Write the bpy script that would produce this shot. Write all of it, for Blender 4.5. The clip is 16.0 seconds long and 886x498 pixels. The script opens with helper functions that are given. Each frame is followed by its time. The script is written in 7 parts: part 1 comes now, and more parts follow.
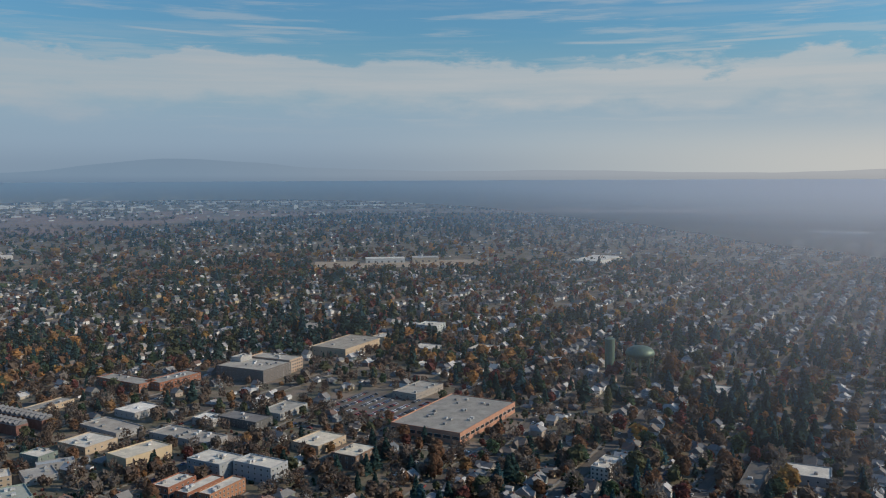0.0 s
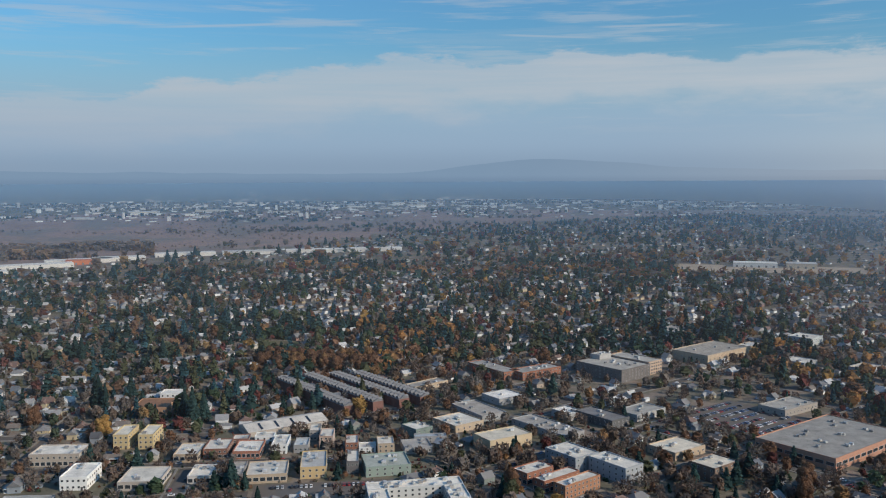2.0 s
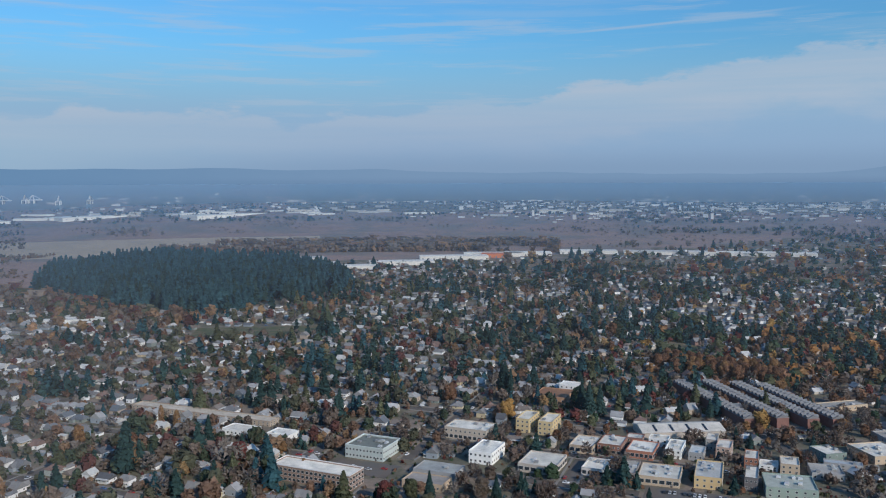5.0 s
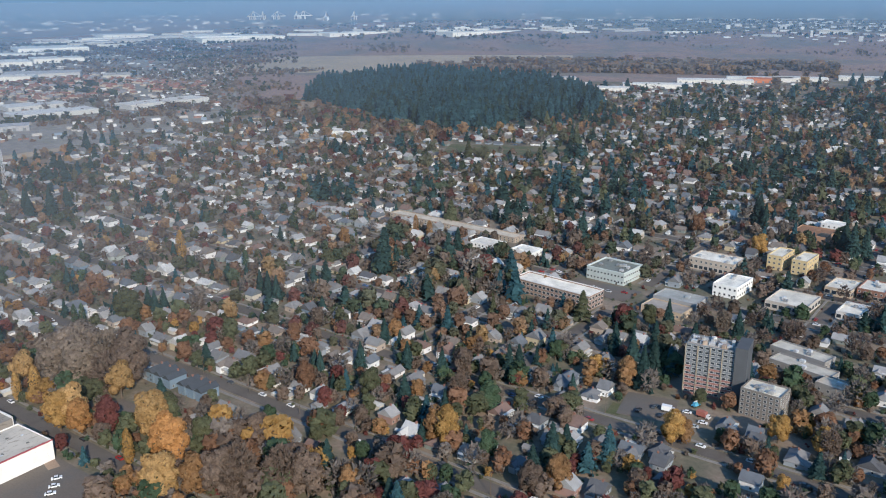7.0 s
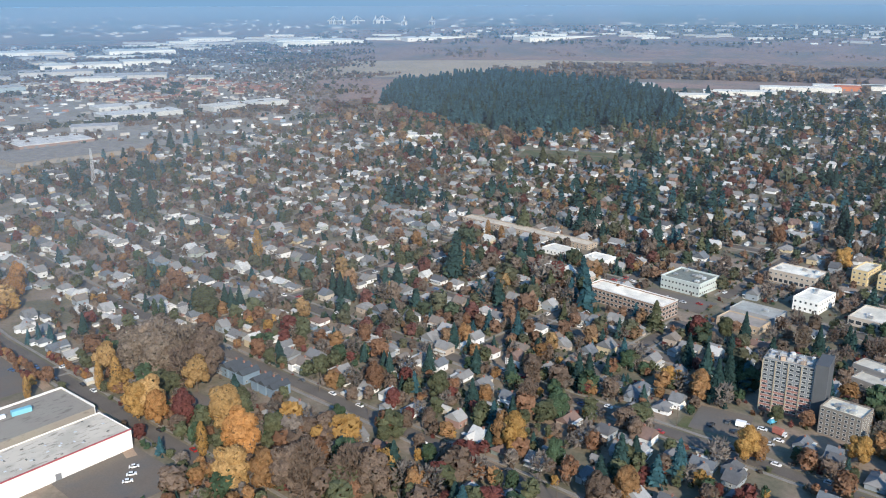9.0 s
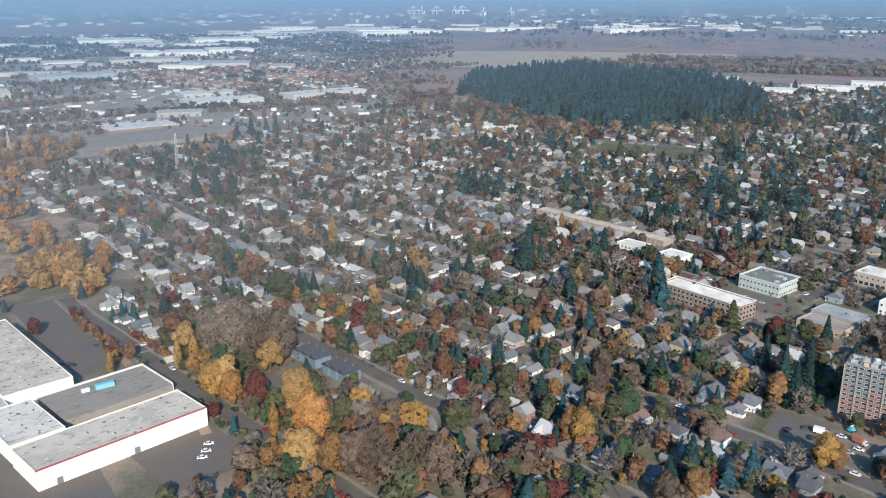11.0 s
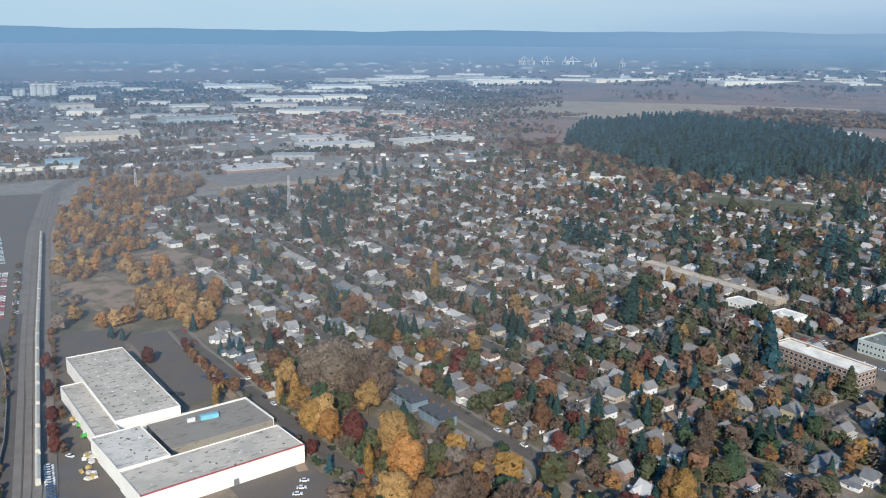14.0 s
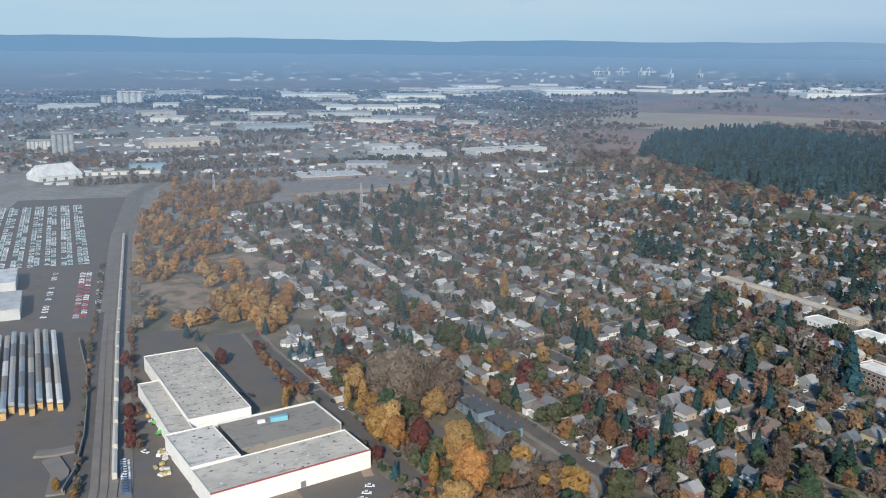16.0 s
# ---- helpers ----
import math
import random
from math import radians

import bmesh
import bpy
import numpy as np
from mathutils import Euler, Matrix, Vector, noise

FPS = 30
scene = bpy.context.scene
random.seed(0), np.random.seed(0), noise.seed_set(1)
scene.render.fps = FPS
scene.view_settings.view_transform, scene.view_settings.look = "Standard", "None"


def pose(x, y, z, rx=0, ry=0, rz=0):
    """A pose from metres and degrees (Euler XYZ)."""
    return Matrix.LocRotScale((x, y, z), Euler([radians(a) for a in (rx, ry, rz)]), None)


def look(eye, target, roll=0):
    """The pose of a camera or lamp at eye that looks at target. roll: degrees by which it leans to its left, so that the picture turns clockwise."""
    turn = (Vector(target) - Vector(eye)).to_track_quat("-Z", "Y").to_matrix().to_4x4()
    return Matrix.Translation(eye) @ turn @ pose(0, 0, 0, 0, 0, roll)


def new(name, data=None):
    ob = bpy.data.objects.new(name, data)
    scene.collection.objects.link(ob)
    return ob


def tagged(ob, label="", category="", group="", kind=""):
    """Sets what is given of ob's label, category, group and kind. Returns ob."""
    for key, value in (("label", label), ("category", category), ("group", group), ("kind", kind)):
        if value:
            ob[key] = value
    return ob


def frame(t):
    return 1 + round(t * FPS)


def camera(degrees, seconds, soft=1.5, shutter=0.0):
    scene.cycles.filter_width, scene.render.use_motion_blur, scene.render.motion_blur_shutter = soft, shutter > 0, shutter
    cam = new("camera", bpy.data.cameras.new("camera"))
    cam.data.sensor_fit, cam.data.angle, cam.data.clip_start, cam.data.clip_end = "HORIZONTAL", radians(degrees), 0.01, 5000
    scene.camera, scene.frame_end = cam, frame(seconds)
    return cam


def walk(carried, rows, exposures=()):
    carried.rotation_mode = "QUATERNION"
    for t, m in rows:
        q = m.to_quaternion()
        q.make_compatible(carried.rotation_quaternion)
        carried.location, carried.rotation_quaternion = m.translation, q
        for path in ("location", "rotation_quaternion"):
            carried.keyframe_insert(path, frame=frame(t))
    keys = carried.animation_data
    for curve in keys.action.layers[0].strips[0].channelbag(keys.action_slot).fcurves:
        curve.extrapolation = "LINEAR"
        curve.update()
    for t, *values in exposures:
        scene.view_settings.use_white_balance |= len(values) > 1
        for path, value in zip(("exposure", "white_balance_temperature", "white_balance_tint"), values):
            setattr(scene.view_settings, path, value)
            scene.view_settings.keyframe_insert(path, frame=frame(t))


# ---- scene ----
cam = camera(54.99, 16.0, soft=1.05)
EYE = 195.0
# seconds, yaw, pitch, roll: the aircraft hovers and turns to its left
ROWS = [
    (0.0, -31.00, -4.80, -0.25),
    (0.5, -24.69, -4.80, -0.46),
    (1.0, -18.52, -4.77, -0.43),
    (1.5, -12.52, -4.74, -0.35),
    (2.0, -6.87, -4.71, -0.30),
    (2.5, -2.28, -4.67, -0.33),
    (3.0, 2.12, -4.63, -0.23),
    (3.5, 6.54, -4.60, -0.20),
    (4.0, 11.07, -4.60, -0.14),
    (4.2, 12.78, -4.60, -0.15),
    (5.0, 19.75, -4.60, -0.20),
    (5.8, 26.60, -4.62, -0.24),
    (6.0, 28.30, -5.50, -0.25),
    (6.3, 30.82, -9.56, -0.27),
    (6.5, 32.43, -12.23, -0.27),
    (6.8, 34.90, -16.30, -0.25),
    (7.0, 36.54, -16.48, -0.24),
    (7.5, 40.23, -16.37, -0.22),
    (8.0, 40.39, -16.25, -0.27),
    (8.5, 40.28, -16.18, -0.23),
    (9.0, 41.56, -16.15, -0.18),
    (9.5, 43.22, -16.14, -0.13),
    (9.7, 43.75, -16.16, -0.08),
    (11.8, 48.16, -16.92, 0.22),
    (12.0, 48.56, -16.58, 0.26),
    (12.2, 49.00, -15.16, 0.28),
    (12.5, 49.70, -15.09, 0.31),
    (13.0, 51.00, -14.52, 0.38),
    (13.5, 52.38, -13.97, 0.45),
    (14.0, 53.77, -13.61, 0.49),
    (14.5, 55.06, -12.86, 0.52),
    (15.0, 56.18, -12.90, 0.56),
    (15.5, 57.37, -12.98, 0.60),
    (16.0, 58.60, -13.02, 0.65),
]
EXPOSURES = [(0.0, -0.16, 7050, 10), (1.0, -0.02, 6900, 10), (3.0, 0.02, 6500, 10), (4.0, 0.0, 6250, 10), (6.3, 0.0, 5980, 10), (6.6, 0.08, 6030, 10), (7.0, 0.45, 6300, 10), (7.5, 0.77, 6450, 9), (12.0, 0.63, 6450, 8), (16.0, 0.42, 6400, 7)]
walk(cam, [(t, pose(0, 0, EYE, 90 + pitch, 0, yaw) @ pose(0, 0, 0, 0, 0, roll)) for t, yaw, pitch, roll in ROWS], EXPOSURES)

# ---- world, sun and exposure ----
scene.view_settings.exposure = 0.0
SUN_DIR = Vector((0.74, -0.50, 0.46)).normalized()   # towards the sun
sun_data = bpy.data.lights.new("sun", "SUN")
sun_data.energy, sun_data.angle, sun_data.color = 3.9, radians(0.6), (1.0, 0.855, 0.70)
sun = new("sun", sun_data)
sun.matrix_world = look(SUN_DIR * 1000, (0, 0, 0))


class Nodes:
    """A small writer for node trees."""

    def __init__(self, tree):
        self.tree = tree
        tree.nodes.clear()

    def add(self, kind, inputs=(), operation="", clamp=False, blend="", attribute=""):
        n = self.tree.nodes.new(kind)
        if operation:
            n.operation = operation
        if clamp:
            n.use_clamp = True
        if kind == "ShaderNodeMapRange":
            n.interpolation_type = "SMOOTHSTEP"
        if kind == "ShaderNodeMix":
            n.data_type, n.blend_type = "RGBA", blend
        if attribute:
            n.attribute_name = attribute
        for k, v in dict(inputs).items():
            if isinstance(v, bpy.types.NodeSocket):
                self.tree.links.new(v, n.inputs[k])
            else:
                n.inputs[k].default_value = v
        return n

    def math(self, op, a, b=0.0, c=0.0, clamp=False):
        return self.add("ShaderNodeMath", {0: a, 1: b, 2: c}, operation=op, clamp=clamp).outputs[0]

    def ramp(self, value, lo, hi):
        return self.add("ShaderNodeMapRange", {"Value": value, "From Min": lo, "From Max": hi}).outputs[0]

    def mix(self, fac, a, b, how="MIX"):
        n = self.add("ShaderNodeMix", blend=how)
        for i, v in ((0, fac), (6, a), (7, b)):
            if isinstance(v, bpy.types.NodeSocket):
                self.tree.links.new(v, n.inputs[i])
            else:
                n.inputs[i].default_value = v
        return n.outputs[2]

    def noise(self, vector, scale, detail=4.0, rough=0.55):
        return self.add("ShaderNodeTexNoise", {"Vector": vector, "Scale": scale, "Detail": detail, "Roughness": rough}).outputs[0]


world = bpy.data.worlds.new("world")
scene.world = world
world.use_nodes = True
w = Nodes(world.node_tree)
sky_node = w.add("ShaderNodeTexSky")
sky_node.sky_type, sky_node.sun_disc = "NISHITA", False
sky_node.sun_elevation, sky_node.sun_rotation = math.asin(SUN_DIR.z), math.atan2(SUN_DIR.x, SUN_DIR.y)
sky_node.air_density, sky_node.dust_density, sky_node.ozone_density = 1.3, 1.6, 2.2
sky = sky_node.outputs[0]
way = w.add("ShaderNodeTexCoord").outputs["Generated"]
sep = w.add("ShaderNodeSeparateXYZ", {0: way})
high = sep.outputs[2]
# long flat clouds: the noise is stretched along the horizon
def stretched(k, kz):
    return w.add("ShaderNodeVectorMath", {0: way, 1: (k, k, kz)}, operation="MULTIPLY").outputs[0]


lumps = w.noise(stretched(7.5, 24.0), 1.3, 8.0, 0.6)
broad = w.noise(stretched(2.2, 9.0), 1.0, 3.0, 0.5)
fine = w.noise(stretched(4.0, 60.0), 1.4, 6.0, 0.62)
wisps = w.noise(stretched(1.6, 34.0), 1.7, 7.0, 0.6)
edge = w.math("ADD", high, w.math("ADD", w.math("MULTIPLY", w.math("SUBTRACT", lumps, 0.5), -0.095), w.math("MULTIPLY", w.math("SUBTRACT", broad, 0.5), -0.07)))
edge = w.math("ADD", edge, w.math("MULTIPLY", w.ramp(sep.outputs[0], 0.12, -0.40), 0.062))   # the bank sinks towards the west
bank = w.math("MULTIPLY", w.ramp(edge, 0.060, 0.105), w.ramp(edge, 0.143, 0.131))
bank = w.math("MULTIPLY", bank, w.math("ADD", w.math("MULTIPLY", wisps, 1.3), 0.15), clamp=True)
veil = w.math("MULTIPLY", w.ramp(fine, 0.48, 0.66), w.math("MULTIPLY", w.ramp(high, 0.03, 0.09), w.ramp(high, 0.45, 0.15)))
cirrus = w.math("MULTIPLY", w.ramp(wisps, 0.50, 0.70), w.ramp(high, 0.12, 0.17))
# thin trails left by aircraft: bearing, half length, height and slope of each
trails = 0.0
for at, half, z0, slope in ((-42, 4.0, 0.150, 0.02), (-51, 4.5, 0.147, -0.01), (-20, 4.0, 0.168, 0.01), (-14, 4.5, 0.160, 0.05), (5, 9.0, 0.172, -0.06), (-47, 3.5, 0.139, 0.0)):
    mid = Vector((-math.sin(radians(at)), math.cos(radians(at)), 0))
    along = w.add("ShaderNodeVectorMath", {0: way, 1: (mid.y, -mid.x, 0)}, operation="DOT_PRODUCT").outputs["Value"]
    ahead = w.add("ShaderNodeVectorMath", {0: way, 1: mid}, operation="DOT_PRODUCT").outputs["Value"]
    off = w.math("ABSOLUTE", w.math("SUBTRACT", w.math("ADD", high, w.math("MULTIPLY", along, slope)), z0))
    line = w.math("MULTIPLY", w.ramp(off, 0.0022, 0.0004), w.math("MULTIPLY", w.ramp(w.math("ABSOLUTE", along), radians(half), radians(half) * 0.4), w.ramp(ahead, 0.5, 0.8)))
    trails = w.math("MAXIMUM", trails, w.math("MULTIPLY", line, 0.45))
cloud = w.math("MAXIMUM", w.math("MAXIMUM", trails, w.math("MULTIPLY", bank, 0.85)), w.math("MAXIMUM", w.math("MULTIPLY", veil, 0.40), w.math("MULTIPLY", cirrus, 0.20)), clamp=True)
blue = w.add("ShaderNodeVectorMath", {0: sky, 1: (0.047, 0.094, 0.136)}, operation="MULTIPLY").outputs[0]
blue = w.mix(w.ramp(high, 0.17, 0.06), blue, (0.285, 0.435, 0.585, 1))
sunlit = w.ramp(w.add("ShaderNodeVectorMath", {0: way, 1: Vector((SUN_DIR.x, SUN_DIR.y, 0)).normalized()}, operation="DOT_PRODUCT").outputs["Value"], -0.6, 0.3)
clouded = w.mix(cloud, blue, w.mix(sunlit, (0.44, 0.50, 0.575, 1), (0.52, 0.565, 0.62, 1)))
# the hazy foot of the sky is paler towards the sun and away from it than across
side = w.ramp(w.math("ABSOLUTE", sep.outputs[0]), 0.35, 0.85)
foot = w.mix(side, (0.275, 0.385, 0.53, 1), (0.335, 0.465, 0.57, 1))
towards = w.add("ShaderNodeVectorMath", {0: way, 1: Vector((SUN_DIR.x, SUN_DIR.y, 0)).normalized()}, operation="DOT_PRODUCT").outputs["Value"]
foot = w.mix(w.ramp(towards, -0.35, 0.7), foot, (0.66, 0.655, 0.645, 1))
# across the sun the haze thickens and darkens to a blue-grey at the very horizon
foot = w.mix(w.math("MULTIPLY", w.ramp(high, 0.045, 0.010), w.math("SUBTRACT", 0.85, w.math("MULTIPLY", side, 0.8))), foot, w.mix(w.ramp(towards, -0.35, 0.7), (0.220, 0.315, 0.445, 1), (0.44, 0.455, 0.48, 1)))
low = w.ramp(high, 0.098, 0.012)
hazed = w.mix(w.math("MULTIPLY", low, 0.93), clouded, foot)
w.add("ShaderNodeOutputWorld", {0: w.add("ShaderNodeBackground", {0: hazed, 1: 1.0}).outputs[0]})

# ---- materials ----
MATS = {}


def rgba(c):
    return (c[0], c[1], c[2], 1.0)


def surface(name, colour=None, source="", rough=0.85, metal=0.0, grain=8.0, grain_amount=0.25, stain=0.35, stain_amount=0.3, bump=0.0,
            second=None, spec=0.4):
    """A material with variation at two scales. source: '' one colour, 'object' the object's own colour, 'tint' the mesh's colour layer."""
    if name in MATS:
        return MATS[name]
    m = bpy.data.materials.new(name)
    m.use_nodes = True
    n = Nodes(m.node_tree)
    place = n.add("ShaderNodeNewGeometry").outputs["Position"]
    if source == "object":
        base = n.add("ShaderNodeObjectInfo").outputs["Color"]
    elif source == "tint":
        base = n.add("ShaderNodeAttribute", attribute="tint").outputs["Color"]
    else:
        base = n.add("ShaderNodeRGB").outputs[0]
        base.default_value = rgba(colour)
    fine_noise = n.noise(place, grain, 3.0)
    wide = n.noise(place, stain, 5.0, 0.6)
    if second:
        base = n.mix(n.ramp(wide, 0.42, 0.62), base, rgba(second))
    v = n.math("ADD", n.math("MULTIPLY", n.math("SUBTRACT", fine_noise, 0.5), 2 * grain_amount),
               n.math("MULTIPLY", n.math("SUBTRACT", wide, 0.5), 2 * stain_amount))
    v = n.math("ADD", v, 1.0)
    col = n.add("ShaderNodeVectorMath", {0: base}, operation="SCALE")
    m.node_tree.links.new(v, col.inputs[3])
    shader = n.add("ShaderNodeBsdfPrincipled", {"Base Color": col.outputs[0], "Roughness": rough, "Metallic": metal, "Specular IOR Level": spec})
    if bump:
        b = n.add("ShaderNodeBump", {"Height": fine_noise, "Distance": bump, "Strength": 0.6})
        m.node_tree.links.new(b.outputs[0], shader.inputs["Normal"])
    n.add("ShaderNodeOutputMaterial", {0: shader.outputs[0]})
    MATS[name] = m
    return m


def leafy(name, source):
    """Leaves: a rough surface through which some light passes."""
    m = bpy.data.materials.new(name)
    m.use_nodes = True
    n = Nodes(m.node_tree)
    place = n.add("ShaderNodeNewGeometry")
    base = n.add("ShaderNodeObjectInfo").outputs["Color"] if source == "object" else n.add("ShaderNodeAttribute", attribute="tint").outputs["Color"]
    v = n.math("ADD", n.math("MULTIPLY", place.outputs["Random Per Island"], 0.36), 0.82)
    v = n.math("MULTIPLY", v, n.math("ADD", n.noise(place.outputs["Position"], 0.5, 3.0), 0.5))
    col = n.add("ShaderNodeVectorMath", {0: base}, operation="SCALE")
    m.node_tree.links.new(v, col.inputs[3])
    a = n.add("ShaderNodeBsdfDiffuse", {0: col.outputs[0]}).outputs[0]
    b = n.add("ShaderNodeBsdfTranslucent", {0: col.outputs[0]}).outputs[0]
    n.add("ShaderNodeOutputMaterial", {0: n.add("ShaderNodeMixShader", {0: 0.38, 1: a, 2: b}).outputs[0]})
    return m


LEAF, LEAVES = leafy("leaf", "object"), leafy("leaves", "tint")
BARK = surface("bark", (0.11, 0.085, 0.065), grain=3, bump=0.1)
PAINT, PAINTS = surface("painted_wall", source="object", grain=6, grain_amount=0.12, stain=0.2, stain_amount=0.18), surface("painted_walls", source="tint", grain_amount=0.15, stain_amount=0.15)
SHINGLE, SHINGLES = surface("shingle", source="object", grain=5, grain_amount=0.35, stain=0.3, bump=0.05), surface("shingles", source="tint", grain=4, grain_amount=0.3)
MEMBRANE = surface("roof_membrane", source="object", grain=1.2, grain_amount=0.25, stain=0.12, stain_amount=0.6, rough=0.75)
BRICK = surface("brick_wall", source="object", grain=9, grain_amount=0.35, stain=0.25, bump=0.03)
GLASS = surface("window_glass", (0.035, 0.045, 0.055), rough=0.12, grain_amount=0.05, stain_amount=0.1, spec=0.8)
TRIM = surface("window_trim", (0.46, 0.45, 0.43), grain_amount=0.1, stain_amount=0.12)
STEEL = surface("steel", source="object", rough=0.5, metal=0.4, grain_amount=0.1)
RUBBER = surface("rubber", (0.02, 0.02, 0.022), grain_amount=0.1)
CAR = surface("car_paint", source="object", rough=0.25, grain_amount=0.03, stain_amount=0.06, spec=0.6)
CARS = surface("car_paints", source="tint", rough=0.3, grain_amount=0.03, stain_amount=0.06, spec=0.6)
ASPHALT = surface("asphalt", (0.112, 0.097, 0.084), grain=2.5, grain_amount=0.2, stain=0.06, stain_amount=0.5, rough=0.9)
LOT = surface("lot_asphalt", (0.150, 0.124, 0.101), grain=1.2, grain_amount=0.2, stain=0.035, stain_amount=0.5, rough=0.9, second=(0.108, 0.100, 0.093))
GRAVEL = surface("ballast", (0.20, 0.175, 0.15), grain=4, grain_amount=0.3, stain=0.08, stain_amount=0.4)
DIRT = surface("bare_soil", (0.33, 0.235, 0.165), grain=1.5, grain_amount=0.25, stain=0.05, second=(0.15, 0.12, 0.07))
PAVING = surface("paving", (0.215, 0.200, 0.180), grain=2, stain=0.2)
GRASS = surface("grass", (0.085, 0.095, 0.04), grain=1.4, grain_amount=0.35, stain=0.05, stain_amount=0.4, second=(0.13, 0.105, 0.06))
SOIL = surface("town_ground", (0.132, 0.122, 0.082), grain=0.5, grain_amount=0.4, stain=0.03, stain_amount=0.5, second=(0.205, 0.160, 0.122))
MARSH = surface("marsh", (0.32, 0.215, 0.175), grain=0.06, grain_amount=0.4, stain=0.004, stain_amount=0.7, second=(0.17, 0.145, 0.125))
FIELD = surface("dry_field", (0.44, 0.35, 0.25), grain=0.05, grain_amount=0.25, stain=0.006, stain_amount=0.5, second=(0.33, 0.265, 0.19))
YARD = surface("yard_ground", (0.31, 0.285, 0.255), grain=0.1, grain_amount=0.4, stain=0.014, stain_amount=0.6, second=(0.205, 0.19, 0.155))

# ---- building helpers ----
KNEE, RIM = 2600.0, 4850.0     # the land is flat to the knee and rises gently to the rim, where the hills stand
rng = np.random.default_rng(7)


def spot(x, y):
    """A place of the plan on the ground: x, y, z and the scale at which far things stand there."""
    r = math.hypot(x, y)
    if r <= KNEE:
        return x, y, 0.0, 1.0
    k = (KNEE + (RIM - KNEE) * (1 - KNEE / r)) / r
    return x * k, y * k, EYE * (1 - k), k


def mesh_of(bm, name, mats):
    me = bpy.data.meshes.new(name)
    bm.to_mesh(me)
    bm.free()
    for m in mats:
        me.materials.append(m)
    return me


def part(name, bm, material, parent, label="", at=None, colour=None):
    """Links a bmesh, or a mesh that is shared, as one mesh object under a thing or a part."""
    mats = material if isinstance(material, (list, tuple)) else [material]
    me = bm if isinstance(bm, bpy.types.Mesh) else mesh_of(bm, name, mats)
    ob = new(name, me)
    ob.parent = parent
    if at is not None:
        ob.matrix_basis = at
    if colour is not None:
        ob.color = rgba(colour)
    if label:
        ob["label"] = label
    return ob


def thing(name, label, category, at, group=""):
    ob = new(name)
    ob.empty_display_size = 0.5
    ob.matrix_basis = at
    return tagged(ob, label, category, group)


def box(bm, x0, y0, z0, x1, y1, z1, mi=0, top=None):
    """A box in a bmesh; top: (inset x, inset y) of its upper face."""
    ix, iy = top or (0, 0)
    v = [bm.verts.new(p) for p in ((x0, y0, z0), (x1, y0, z0), (x1, y1, z0), (x0, y1, z0),
                                   (x0 + ix, y0 + iy, z1), (x1 - ix, y0 + iy, z1), (x1 - ix, y1 - iy, z1), (x0 + ix, y1 - iy, z1))]
    for f in ((3, 2, 1, 0), (4, 5, 6, 7), (0, 1, 5, 4), (1, 2, 6, 5), (2, 3, 7, 6), (3, 0, 4, 7)):
        bm.faces.new([v[i] for i in f]).material_index = mi
    return v


def prism(bm, x0, y0, x1, y1, z, rise, hip=0.0, along_x=True, mi=0):
    """A pitched roof with its ridge along x or y; hip: how far the ridge ends stand in."""
    if along_x:
        ym = (y0 + y1) / 2
        pts = [(x0, y0, z), (x1, y0, z), (x1, y1, z), (x0, y1, z), (x0 + hip, ym, z + rise), (x1 - hip, ym, z + rise)]
    else:
        xm = (x0 + x1) / 2
        pts = [(x1, y0, z), (x1, y1, z), (x0, y1, z), (x0, y0, z), (xm, y0 + hip, z + rise), (xm, y1 - hip, z + rise)]
    v = [bm.verts.new(p) for p in pts]
    for f in ((3, 2, 1, 0), (0, 1, 5, 4), (2, 3, 4, 5), (1, 2, 5), (3, 0, 4)):
        bm.faces.new([v[i] for i in f]).material_index = mi
    return v


def tube(bm, x, y, z0, z1, r0, r1, n=10, mi=0, lean=(0, 0)):
    low, top = [], []
    for i in range(n):
        a = 2 * math.pi * i / n
        low.append(bm.verts.new((x + r0 * math.cos(a), y + r0 * math.sin(a), z0)))
        top.append(bm.verts.new((x + lean[0] + r1 * math.cos(a), y + lean[1] + r1 * math.sin(a), z1)))
    for i in range(n):
        bm.faces.new((low[i], low[(i + 1) % n], top[(i + 1) % n], top[i])).material_index = mi
    bm.faces.new(top).material_index = mi
    bm.faces.new(low[::-1]).material_index = mi


def beam(bm, a, b, r, mi=0):
    """A square bar from a to b."""
    a, b = Vector(a), Vector(b)
    d = (b - a).normalized()
    s = d.cross(Vector((0, 0, 1)) if abs(d.z) < 0.9 else Vector((1, 0, 0))).normalized() * r
    u = d.cross(s).normalized() * r
    v = [bm.verts.new(p + q) for p in (a, b) for q in (s + u, s - u, -s - u, -s + u)]
    for i in range(4):
        bm.faces.new((v[i], v[(i + 1) % 4], v[4 + (i + 1) % 4], v[4 + i])).material_index = mi
    bm.faces.new(v[3::-1]).material_index = mi
    bm.faces.new(v[4:]).material_index = mi


